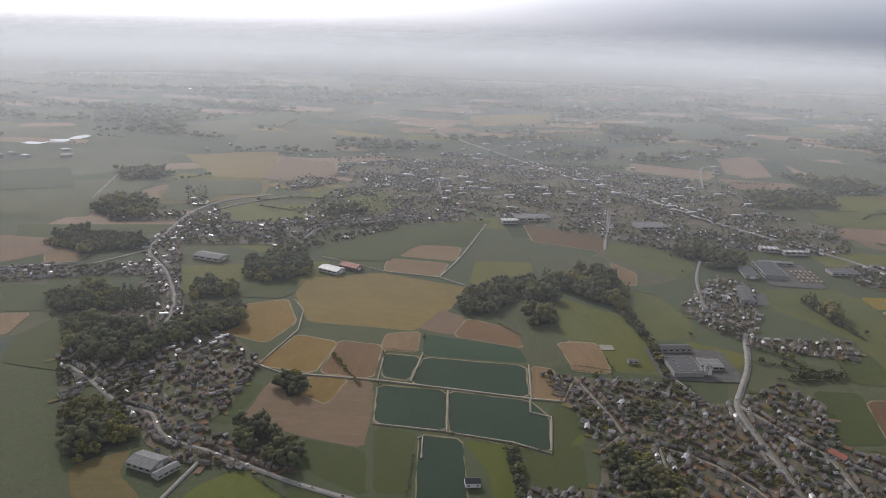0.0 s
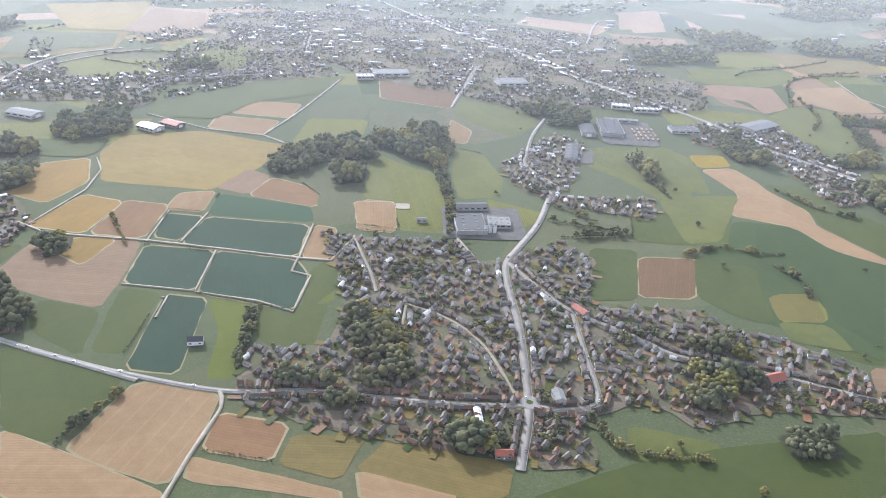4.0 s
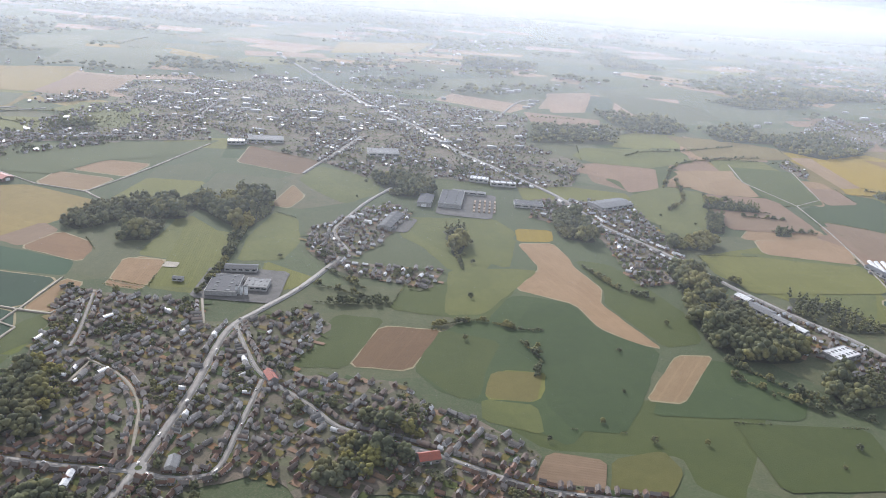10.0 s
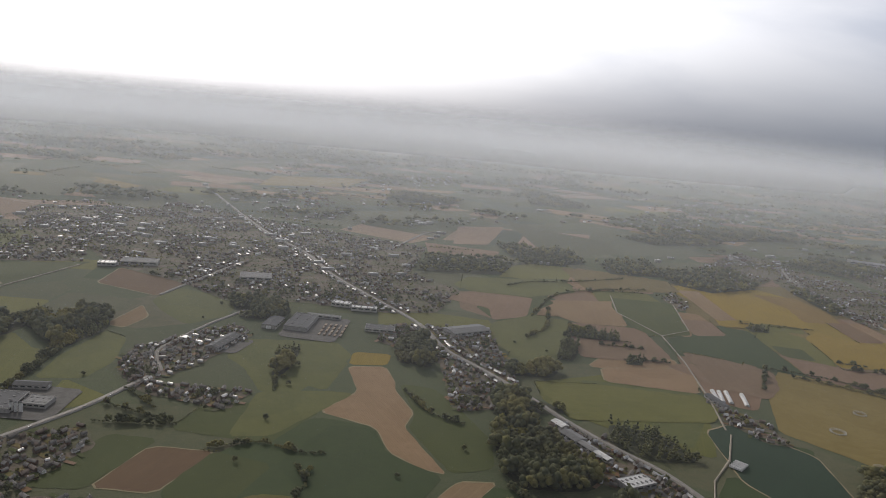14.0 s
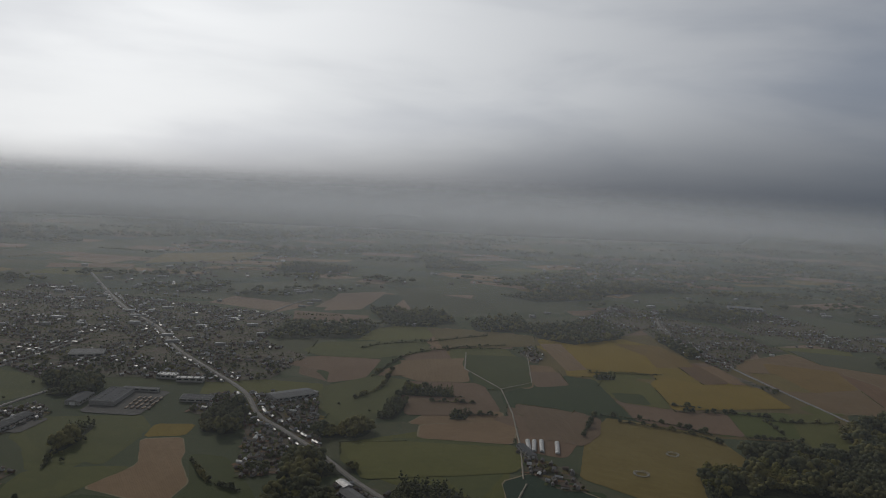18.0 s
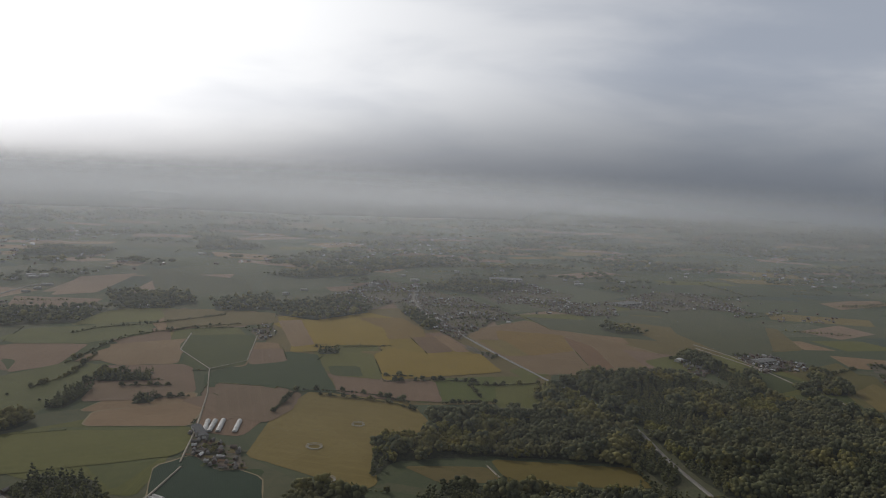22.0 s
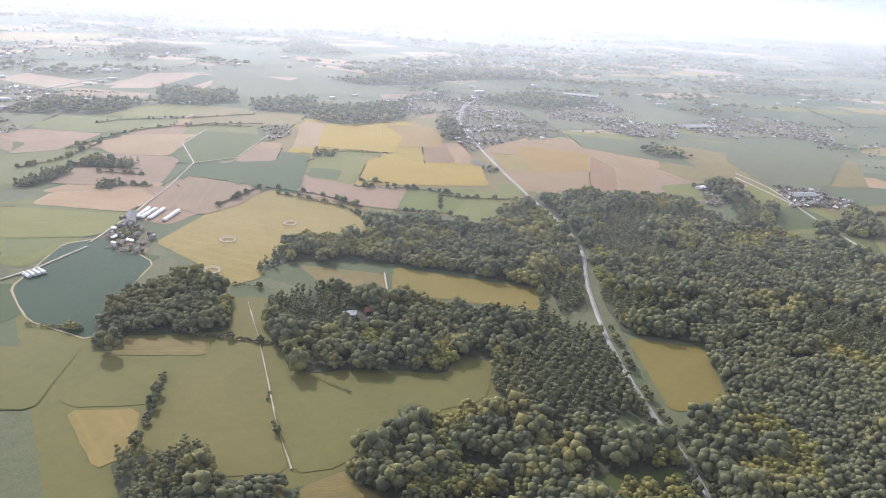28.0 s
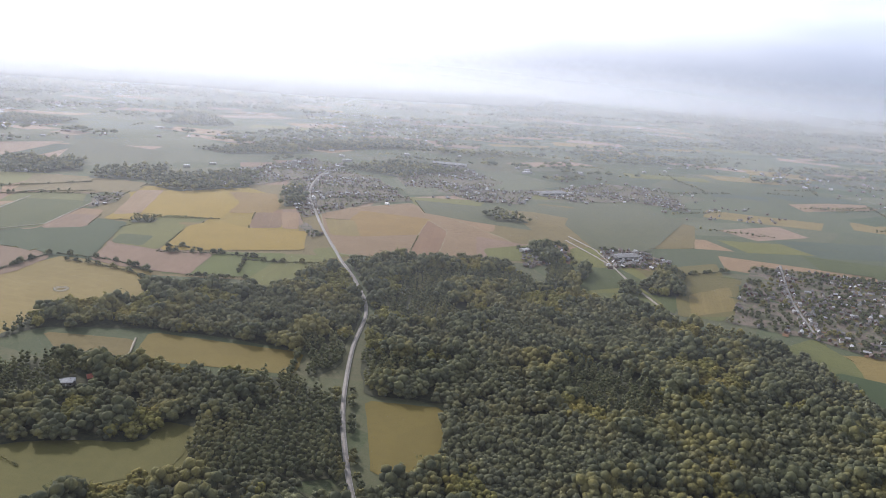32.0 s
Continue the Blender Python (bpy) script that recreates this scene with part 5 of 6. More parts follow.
    f += [(k, k + 1, k + 5), (k, k + 5, k + 4), (k + 2, k + 3, k + 7), (k + 2, k + 7, k + 6), (k + 4, k + 5, k + 6), (k + 4, k + 6, k + 7)]
    return np.array(v, float), np.array(f), [0] * 10 + [1] * 4 + [0] * 6


HOMES = []                                  # x, y, turn


def settle(poly, dense):
    """Houses in rows along the roads of a village, then scattered in its gardens."""
    taken = [(x, y) for x, y, _ in HOMES]
    p = np.asarray(poly, float)

    def free(x, y, gap):
        return all((x - a) ** 2 + (y - b) ** 2 > gap * gap for a, b in taken[-900:])

    rows_ = []
    for width, line in ROADS:
        if width < 1.7:
            continue
        dist = np.r_[0, np.cumsum(np.hypot(*np.diff(line, axis=0).T))]
        for s in np.arange(3, dist[-1], 5.0):
            x, y = np.interp(s, dist, line[:, 0]), np.interp(s, dist, line[:, 1])
            x1, y1 = np.interp(s + 1, dist, line[:, 0]), np.interp(s + 1, dist, line[:, 1])
            a = math.atan2(y1 - y, x1 - x)
            for side in (-1, 1):
                if rng.random() < (0.86 if dense < 10 else 0.7):
                    off = side * (width / 2 + rng.uniform(2.6, 4.2) + (2.6 if width > 4.8 else 0))
                    rows_.append((x - math.sin(a) * off, y + math.cos(a) * off, math.degrees(a) + (180 if side > 0 else 0) + rng.choice([0, 0, 90]) + rng.uniform(-5, 5)))
    rows_ = np.array(rows_)
    rows_ = rows_[inside(rows_, p)]
    base = rng.uniform(0, 90)
    pts = spread(p, dense)
    pts = pts[rng.random(len(pts)) < 0.68] if dense < 10 else pts[blobs(pts, 60, -0.06, 3)]
    fill = np.column_stack([pts, base + rng.choice([0, 90, 180], len(pts)) + rng.uniform(-12, 12, len(pts))])
    for group_, gap in ((rows_, 4.0), (fill, 4.6)):
        if len(group_):
            for x, y, a in group_[away_from_roads(group_[:, :2], 2.0)]:
                if free(x, y, gap):
                    HOMES.append((x, y, a))
                    taken.append((x, y))


for poly in TOWNS:
    near = np.mean([q[1] for q in poly]) < 900 and poly[0][0] < 1500
    settle(poly, 6.2 if near else 10.0)
    pts = spread(poly, 5.0 if near else 7.4)
    pts = pts[away_from_roads(pts, 2.2 if near else 4.0)]
    keep = blobs(pts, 34, 0.24 if near else -0.2, 9) & (rng.random(len(pts)) < (0.8 if near else 0.7))
    plant(pts[keep][::2], 1.2, 2.8 if near else 3.2, "broad")
    plant(pts[keep][1::2], 1.0, 2.2 if near else 2.6, "fine" if near else "broad")
    plant(pts[~keep][::4], 0.6, 1.2, "bush")
    plant(pts[~keep][1::7], 0.7, 1.7, "broad")

# far villages and woods, thinning with distance
span = np.column_stack([rng.uniform(-3200, 5400, 15000), 1150 + 3700 * rng.random(15000) ** 1.3])
mask = blobs(span, 520, 0.14, 20) & ~np.any([inside(span, q) for q in TOWNS + [w[1] for w in WOODS]], axis=0)
mask &= ~np.any([inside(span, q) for q in FIELDS], axis=0)
for x, y in span[mask]:
    HOMES.append((x, y, rng.uniform(0, 180)))
for x, y in np.column_stack([rng.uniform(-3200, 5200, 520), 1480 + 3000 * rng.random(520) ** 1.15]):
    # a far wood: a long low strip lying across the land
    l, d, a = rng.uniform(25, 170) * (1 + y / 3500), rng.uniform(6, 26) * (1 + y / 3500), rng.uniform(-0.3, 0.3)
    pts = spread([(-l, -d * 0.6), (-l * 0.4, -d), (l * 0.5, -d * 0.8), (l, 0), (l * 0.5, d), (-l * 0.6, d * 0.8)], 11.0 + y / 190)
    pts = pts @ np.array([[math.cos(a), math.sin(a)], [-math.sin(a), math.cos(a)]]) + (x, y)
    if y < 2100:
        pts = pts[~np.any([inside(pts, q) for q in FIELDS], axis=0)]
    plant(pts, 6.0 + y / 400, 9.0 + y / 360, "broad")
for x, y in np.column_stack([rng.uniform(-2800, 4800, 620), rng.uniform(1050, 3400, 620)]):
    # a far hedgerow
    n, a = rng.integers(8, 40), rng.uniform(-0.4, 0.4) + rng.choice([0, 0, 1.3])
    s = np.arange(n) * 4.5
    pts = np.column_stack([x + s * math.cos(a), y + s * math.sin(a)]) + rng.uniform(-1.5, 1.5, (n, 2))
    plant(pts[~np.any([inside(pts, q) for q in FIELDS], axis=0)], 2.0, 4.0, "broad")
lone = spread([(250, 280), (560, 280), (900, 900), (200, 900)], 42, 0.5)
lone = lone[np.any([inside(lone, q) for q in FIELDS], axis=0) & ~np.any([inside(lone, q) for q in CROPS], axis=0)]
plant(lone[::2], 1.3, 2.4, "broad")

HOMES.sort(key=lambda q: q[1])


def garden_plots():
    """Narrow lawns, beds and yards behind the houses, side by side."""
    sorts = ["grass", "olive_soil", "brown", "grass_grey", "meadow", "olive_soil", "soil_pink", "grass_dark"]
    v, f, idx = [], [], []
    for x, y, a in HOMES:
        if y > 900 or rng.random() < 0.12:
            continue
        a = radians(a) + rng.uniform(-0.05, 0.05)
        w_, d = rng.uniform(1.5, 2.6), rng.uniform(4.0, 9.0)
        back = rng.uniform(1.9, 2.4)
        f.append(len(v) + np.arange(4))
        v += [(x + qx * math.cos(a) - qy * math.sin(a), y + qx * math.sin(a) + qy * math.cos(a), -0.035 + 0.00002 * len(f)) for qx, qy in ((-w_, back), (w_, back), (w_, back + d), (-w_, back + d))]
        idx.append(rng.integers(len(sorts)))
    tagged(new("garden_plots", array_mesh("garden_plots", np.array(v), np.array(f), [FIELD[s][0] for s in sorts], idx)), "narrow lawns and vegetable beds behind village houses", "gardens", kind="stuff")


garden_plots()
NEAR = 300
kinds = [house(3.9, 2.6, 1.6, 1.2, "gabled brick village house with brown tiled roof"), house(4.8, 2.7, 1.5, 1.15, "long gabled village house with a rear annexe", 1.6),
         house(3.2, 2.8, 2.2, 1.3, "tall two-storey gabled village house"), house(5.4, 2.4, 1.4, 1.0, "low long farm cottage with tiled roof")]
for x, y, a in HOMES[:NEAR - len(kinds)]:
    copy_thing(kinds[rng.integers(len(kinds))], pose(x, y, 0, 0, 0, a))
for ob, (x, y, a) in zip(kinds, HOMES[NEAR - len(kinds):NEAR]):
    ob.matrix_basis = pose(x, y, 0, 0, 0, a)
rest = np.array(HOMES[NEAR:])
shapes = [far_house(3.8, 2.6, 1.6, 1.2), far_house(5.0, 2.7, 1.5, 1.15), far_house(3.2, 2.8, 2.2, 1.3), far_house(6.4, 3.0, 1.7, 1.0)]
vs, fs, ids, n = [], [], [], 0
choice = rng.integers(len(shapes), size=len(rest))
for i, (v, f, m) in enumerate(shapes):
    some = rest[choice == i]
    grow = np.where(some[:, 1] > 1500, 1.4, 1.0) * rng.uniform(0.85, 1.15, len(some))
    a, b = strewn((v, f), np.column_stack([some[:, :2], np.full(len(some), -0.1)]), grow, np.radians(some[:, 2]))
    vs.append(a)
    fs.append(b + n)
    by_road = ~away_from_roads(some[:, :2], 9.0, 4.85)
    # pale roofs by the main road; elsewhere their colour also imitates sun glints
    pale = rng.random(len(some)) < np.where(by_road, 0.5, np.where(some[:, 1] > 560, 0.16, 0.05))
    ids += [2 if k == 1 and light else k for light in pale for k in m]
    n += len(a)
tagged(new("village_houses", array_mesh("village_houses", np.concatenate(vs), np.concatenate(fs), [WALL_FAR, ROOF_FAR, PALE_ROOF], ids)),
       "hundreds of brick houses with brown and grey roofs", "houses", kind="stuff")

# trees: the nearest as things of their own, the rest as woods
TREES.sort(key=lambda q: q[1])
crowns = {}
for sort, shapes_ in FINE.items():
    crowns[sort] = [array_mesh("crown", v, f, [LEAF.get(sort, LEAF["broad"])], soft=True) for v, f in shapes_]
LABEL = {"broad": "broadleaf tree with a full dark green crown", "poplar": "slim tall poplar with grey-green leaves",
         "yellow": "broadleaf tree turning yellow in autumn", "fine": "small-leaved pale green birch", "bush": "low rounded hedge bush"}
chosen = [q for q in TREES if q[3] != "bush"][:280]
picked = set(chosen)
for x, y, s, sort in chosen:
    top = thing("tree", LABEL[sort], "tree", "trees along the nearest wood and gardens", (x, y, -0.05), rng.uniform(0, 360))
    top.scale = (s, s, s * rng.uniform(0.85, 1.3))
    new("trunk", TRUNK).parent = top
    new("crown", crowns[sort][rng.integers(len(crowns[sort]))]).parent = top
groups = {}
for q in TREES:
    if q not in picked:
        groups.setdefault((q[3], "far" if q[1] > 1000 else "near"), []).append(q[:3])
for (sort, reach), items in groups.items():
    items = np.array(items)
    sets = ROUGH[sort] if reach == "near" else TINY.get(sort, TINY["broad"])
    choice = rng.integers(len(sets), size=len(items))
    vs, fs, n = [], [], 0
    for i, t in enumerate(sets):
        some = items[choice == i]
        if len(some):
            a, b = strewn(t, np.column_stack([some[:, :2], np.full(len(some), -0.3)]), some[:, 2], rng.uniform(0, 6.28, len(some)), (rng.uniform(0.8, 1.25, len(some)) if reach == "near" else np.where(some[:, 2] > 7.5, 0.5, 0.8) * rng.uniform(0.8, 1.2, len(some))) if sort != "bush" else rng.uniform(0.8, 1.1, len(some)))
            vs.append(a)
            fs.append(b + n)
            n += len(a)
    label = {"broad": "dense green broadleaf trees", "poplar": "rows of slim poplars in a plantation", "yellow": "stand of yellowing autumn trees", "fine": "dense stand of young birches", "bush": "hedges and bushes along field edges"}[sort]
    tagged(new({"bush": "hedge"}.get(sort, "woodland"), array_mesh("woodland", np.concatenate(vs), np.concatenate(fs), [LEAF.get(sort, LEAF["broad"])], soft=True)),
           ("distant hazy " if reach == "far" else "") + label, "trees", kind="stuff")




# ---------------------------------------------------------------- halls, farms and other landmarks
def hall(name, label, at, l, w, turn, h=3.2, rise=1.4, roof=METAL_ROOF, wall=HALL_WALL, bays=4, lights=0, z=0.0):
    """A long shed or factory hall: walls, roof slabs, doors, a row of windows and roof lights."""
    top = thing(name, label, name.replace("_", " "), "", (at[0], at[1], z), turn)
    part("wall", gable(bmesh.new(), l, w, h, rise), wall, top)
    cover = part("roof", gable(bmesh.new(), l, w, h, rise, 0.3, 0.18), roof, top)
    for i in range(bays):
        x = -l / 2 + l * (i + 0.5) / bays
        for s in (-1, 1):
            part("window", boxed(x - l / bays * 0.3, x + l / bays * 0.3, s * w / 2 - 0.05, s * w / 2 + 0.05, h * 0.5, h * 0.8), DARK_GLASS, top)
    part("gate", boxed(l / 2 - 0.05, l / 2 + 0.06, -w * 0.18, w * 0.18, 0, h * 0.85), FRAME_WHITE, top)
    slope = math.atan2(rise, w / 2)
    for i in range(lights):
        x = -l / 2 + l * (i + 0.5) / lights
        for s in (-1, 1):
            bm = boxed(x - 0.6, x + 0.6, -w * 0.12, w * 0.12, 0.0, 0.08)
            bmesh.ops.transform(bm, matrix=pose(0, s * w * 0.25, h + rise * 0.5 + 0.2, -s * math.degrees(slope)), verts=bm.verts)
            part("roof_light", bm, METAL_ROOF, cover)
    return top


def flat_hall(name, label, at, l, w, turn, h=4.0, roof=WHITE_ROOF, lights=6):
    """A flat-roofed hall with a parapet and rows of roof lights."""
    top = thing(name, label, name.replace("_", " "), "", (at[0], at[1], 0), turn)
    part("wall", boxed(-l / 2, l / 2, -w / 2, w / 2, 0, h), HALL_WALL, top)
    cover = part("roof", boxed(-l / 2 + 0.3, l / 2 - 0.3, -w / 2 + 0.3, w / 2 - 0.3, h, h + 0.12), roof, top)
    for s in (-1, 1):
        part("parapet", boxed(-l / 2, l / 2, s * (w / 2 - 0.15) - 0.15, s * (w / 2 - 0.15) + 0.15, h, h + 0.4), HALL_WALL, top)
        part("parapet", boxed(s * (l / 2 - 0.15) - 0.15, s * (l / 2 - 0.15) + 0.15, -w / 2 + 0.3, w / 2 - 0.3, h, h + 0.4), HALL_WALL, top)
    for i in range(lights):
        x = -l / 2 + l * (i + 0.5) / lights
        for y in (-w * 0.22, w * 0.22):
            part("roof_light", boxed(x - 0.7, x + 0.7, y - 1.2, y + 1.2, h + 0.12, h + 0.5), METAL_ROOF, cover)
    for i in range(4):
        x = -l / 2 + l * (i + 0.5) / 4
        part("window", boxed(x - l * 0.09, x + l * 0.09, -w / 2 - 0.05, -w / 2 + 0.05, h * 0.5, h * 0.8), DARK_GLASS, top)
    return top


def yard(label, at, l, w, turn):
    c, s = math.cos(radians(turn)), math.sin(radians(turn))
    sheet("yard", [(at[0] + x * c - y * s, at[1] + x * s + y * c) for x, y in ((-l / 2, -w / 2), (l / 2, -w / 2), (l / 2, w / 2), (-l / 2, w / 2))], YARD, label, "yard", 0.4)


def tunnel(at, l, w, turn):
    """A polytunnel: an arched white cover on hoops with end walls."""
    top = thing("greenhouse", "long white polytunnel greenhouse beside a farm track", "greenhouse", "polytunnels", (at[0], at[1], 0), turn)
    bm = bmesh.new()
    n = 8
    rows = [[bm.verts.new((x, -w / 2 * math.cos(math.pi * i / n), 0.15 + 1.9 * math.sin(math.pi * i / n))) for i in range(n + 1)] for x in (-l / 2, l / 2)]
    for i in range(n):
        bm.faces.new((rows[0][i], rows[1][i], rows[1][i + 1], rows[0][i + 1]))
    bm.faces.new(rows[0])
    bm.faces.new(rows[1][::-1])
    part("cover", bm, WHITE_ROOF, top)
    for k in range(6):
        x = -l / 2 + l * (k + 0.5) / 6
        bm = bmesh.new()
        for i in range(n):
            a, b = math.pi * i / n, math.pi * (i + 1) / n
            r = w / 2 + 0.05
            q = [bm.verts.new((x + dx_, -r * math.cos(t), 0.15 + 1.97 * math.sin(t))) for dx_, t in ((-0.1, a), (0.1, a), (0.1, b), (-0.1, b))]
            bm.faces.new(q)
        part("hoop", bm, HALL_WALL, top)
    part("door", boxed(l / 2, l / 2 + 0.06, -0.5, 0.5, 0, 1.6), FRAME_WHITE, top)


yard("grey paved factory yard with parked lorries", (213, 585), 66, 62, 0)
flat_hall("factory", "low dark flat-roofed factory hall with roof lights", (202, 577), 33, 24, 93, 3.4, DARK_ROOF, 5)
flat_hall("factory", "grey flat-roofed factory annexe", (226, 582), 18, 17, 0, 3.2, METAL_ROOF, 4)
hall("factory", "long grey workshop behind the factory", (206, 612), 26, 10, 6, 3.0, 1.2, DARK_ROOF, bays=5)
for x in (196, 199.5, 203):
    tank = thing("silo", "white round silo beside the factory", "silo", "factory silos", (x + 18, 566, 0))
    bm = bmesh.new()
    bmesh.ops.create_cone(bm, cap_ends=True, segments=20, radius1=1.4, radius2=1.4, depth=7, matrix=Matrix.Translation((0, 0, 3.5)))
    part("shell", bm, WHITE_ROOF, tank)
    bm = bmesh.new()
    bmesh.ops.create_cone(bm, segments=20, radius1=1.5, radius2=0.2, depth=1.2, matrix=Matrix.Translation((0, 0, 7.6)))
    part("cap", bm, METAL_ROOF, tank)
yard("pale paved yard with pallets beside a builder's depot", (395, 834), 86, 60, -96)
hall("depot_hall", "grey depot hall with ribbed dark roof", (350, 830), 33, 15, -95, 3.8, 1.2, DARK_ROOF, bays=5)
flat_hall("depot_hall", "large dark flat-roofed depot hall", (378, 842), 52, 25, -95, 4.2, DARK_ROOF, 8)
for i in range(5):
    for j in range(4):
        stack = thing("pallet_stack", "tan stack of building material on pallets in a yard", "pallet", "pallets in the depot yard", (402 + i * 5.5 + j * 0.7, 812 + j * 11, 0), 84)
        part("load", boxed(-3.4, 3.4, -1.0, 1.0, 0.2, 0.9 + 0.3 * ((i + j) % 3)), LOAD, stack)
        part("pallet", boxed(-3.5, 3.5, -1.1, 1.1, 0, 0.18), BARK, stack)
flat_hall("shed", "long low pale shed beside the depot", (398, 872), 38, 7, -4, 3.0, METAL_ROOF, 5)
yard("white concrete yard beside a long hall", (329, 753), 44, 22, 77)
hall("workshop", "long hall with dark grey roof and pale gable", (318, 754), 46, 13, 77, 3.6, 1.6, DARK_ROOF, bays=7, lights=5)
flat_hall("warehouse", "white flat-roofed warehouse with rows of roof lights by the main road", (667, 535), 25, 15, 29, 4.0, WHITE_ROOF, 6)
yard("pale concrete forecourt beside the white warehouse", (674, 519), 30, 12, 31)
hall("workshop", "grey roadside workshop with sheet roof", (634, 606), 20, 12, -58, 3.0, 1.2, METAL_ROOF)
hall("workshop", "low roadside garage with pale roof", (641, 592), 24, 7, -58, 2.8, 1.0, METAL_ROOF)
hall("workshop", "roadside shed with white sheet roof", (650, 578), 22, 6, -58, 2.6, 0.9, WHITE_ROOF)
hall("workshop", "small roadside shop with bright roof", (627, 628), 14, 8, -60, 2.8, 1.2, WHITE_ROOF)
hall("workshop", "wide grey roadside hall", (558, 867), 48, 24, 33, 4.0, 1.5, METAL_ROOF, bays=6)
flat_hall("school", "low flat-roofed school with a courtyard among trees", (463, 845), 32, 18, 0, 3.2, DARK_ROOF, 5)
hall("farm_hall", "white-roofed farm barn at the field edge", (-109, 786), 24, 15, -30, 3.6, 1.8, WHITE_ROOF)
hall("farm_hall", "red-roofed farm barn beside a white barn", (-90, 799), 22, 13, -30, 3.2, 2.0, RED_ROOF, WALL)
hall("farm_hall", "large pale grey farm hall", (-168, 412), 19, 15, -22, 3.4, 1.6, METAL_ROOF)
hall("farm_hall", "long low pale cattle shed", (-154, 404), 16, 6, 56, 2.6, 1.0, METAL_ROOF)
hall("farm_hall", "broad village hall with grey roof", (-245, 815), 34, 18, -20, 3.6, 1.6, METAL_ROOF)
hall("farm_hall", "grey barn with pale roof beyond the fields", (1515, 900), 32, 16, 14, 3.4, 1.6, METAL_ROOF)
hall("farm_hall", "pale barn near the edge of the forest", (1395, 915), 15, 9, 30, 2.8, 1.2, WHITE_ROOF)
for x, y, l, w, a in ((130, 1041, 46, 24, 12), (97, 1016, 22, 14, 12), (288, 1019, 40, 28, 12), (411, 927, 22, 13, -8), (439, 915, 30, 9, 2), (1546, 1318, 54, 22, 19), (1413, 1604, 70, 26, -16)):
    flat_hall("warehouse", "pale flat-roofed hall among the houses of a town", (x, y), l, w, a, 4.5, WHITE_ROOF if l < 40 else METAL_ROOF, 4)
for x, y, long, a in ((793.0, 733.4, 29.4, 83.0), (798.2, 732.7, 29.6, 79.0), (805.4, 732.5, 31.2, 80.0), (819.5, 729.0, 31.1, 79.0)):
    tunnel((x, y), long, 4.4, a)
for k in range(4):
    tunnel((754.4 + k * 2.5, 577.7 + k * 2.9), 10, 2.9, 137)
hall("farm_hall", "dark nursery shed beside polytunnels", (788, 716), 30, 8, -77, 2.6, 1.0, DARK_ROOF)
house(7, 4.5, 2.6, 1.6, "small house with a pale grey roof in a forest clearing", 0, (990, 526, 0), 12, WHITE_ROOF)
house(8, 5, 2.6, 2.0, "house with a dull red roof in a forest clearing", 0, (1003, 532, 0), 20, RED_ROOF)
house(12, 8, 2.8, 2.4, "broad house with a bright red tiled roof", 0, (367, 376, 0), 19, RED_ROOF)
house(9, 5, 2.2, 1.8, "shed with a red tiled roof at the field edge", 0, (200, 309, 0), 0, RED_ROOF)
house(10, 6, 3.2, 1.6, "white rendered house beside the roundabout", 0, (235.5, 355, 0), 95, METAL_ROOF, HALL_WALL)
house(9, 6, 2.8, 1.8, "white farmhouse among garden trees", 0, (27, 403, 0), 6, DARK_ROOF, FRAME_WHITE)
house(12, 6, 2.8, 2.0, "corner house with an orange-red roof", 0, (266, 447, 0), -60, RED_ROOF)
house(8.5, 5.5, 2.6, 1.4, "small house with a pale roof in a wood clearing", 0, (988.6, 524.6, 0), 4, WHITE_ROOF)
hall("stable", "long narrow white stable in a garden", (189.5, 338), 12, 3.4, 94, 2.2, 0.8, WHITE_ROOF, bays=3)
sheet("sand_square", [(142, 607), (154, 607), (154, 618), (142, 618)], TRACK, "small pale sand square in a pasture", "sand", 0.3)
hall("field_shed", "small pale field shed in a pasture", (163.6, 583), 8, 5, 0, 2.2, 0.9, METAL_ROOF, bays=2)


def ring(x, y, r):
    """A round sand track for horses with a low fence."""
    top = thing("riding_ring", "round pale sand ring with a low fence in a meadow", "riding ring", "riding rings", (x, y, 0))
    bm = bmesh.new()
    n = 40
    for r0, r1, z0, z1 in ((r * 0.72, r, 0.02, 0.02),):
        a = [bm.verts.new((r0 * math.cos(6.2832 * i / n), r0 * math.sin(6.2832 * i / n), z0)) for i in range(n)]
        b = [bm.verts.new((r1 * math.cos(6.2832 * i / n), r1 * math.sin(6.2832 * i / n), z1)) for i in range(n)]
        for i in range(n):
            bm.faces.new((a[i], b[i], b[(i + 1) % n], a[(i + 1) % n]))
    part("sand_track", bm, TRACK, top)
    for i in range(20):
        px, py = (r + 0.4) * math.cos(6.2832 * i / 20), (r + 0.4) * math.sin(6.2832 * i / 20)
        part("post", boxed(px - 0.1, px + 0.1, py - 0.1, py + 0.1, -0.5, 1.0), FRAME_WHITE, top)
    bm = bmesh.new()
    for i in range(n):
        a, b = 6.2832 * i / n, 6.2832 * (i + 1) / n
        q = [((r + 0.4) * math.cos(t), (r + 0.4) * math.sin(t), z) for t, z in ((a, 0.75), (b, 0.75), (b, 0.95), (a, 0.95))]
        bm.faces.new([bm.verts.new(v) for v in q])
    part("rail", bm, FRAME_WHITE, top)


ring(880.5, 671, 6.5)
ring(927, 721.4, 5.5)
ring(881, 601, 6.5)

WATER = material("pond_water", lambda n: surface(n, (0.03, 0.04, 0.045, 1), 0.06, n.add("ShaderNodeTexNoise", {"Scale": 30.0}).outputs[0], 0.05, 0.02, 0.0, **{"Specular IOR Level": 0.8}))
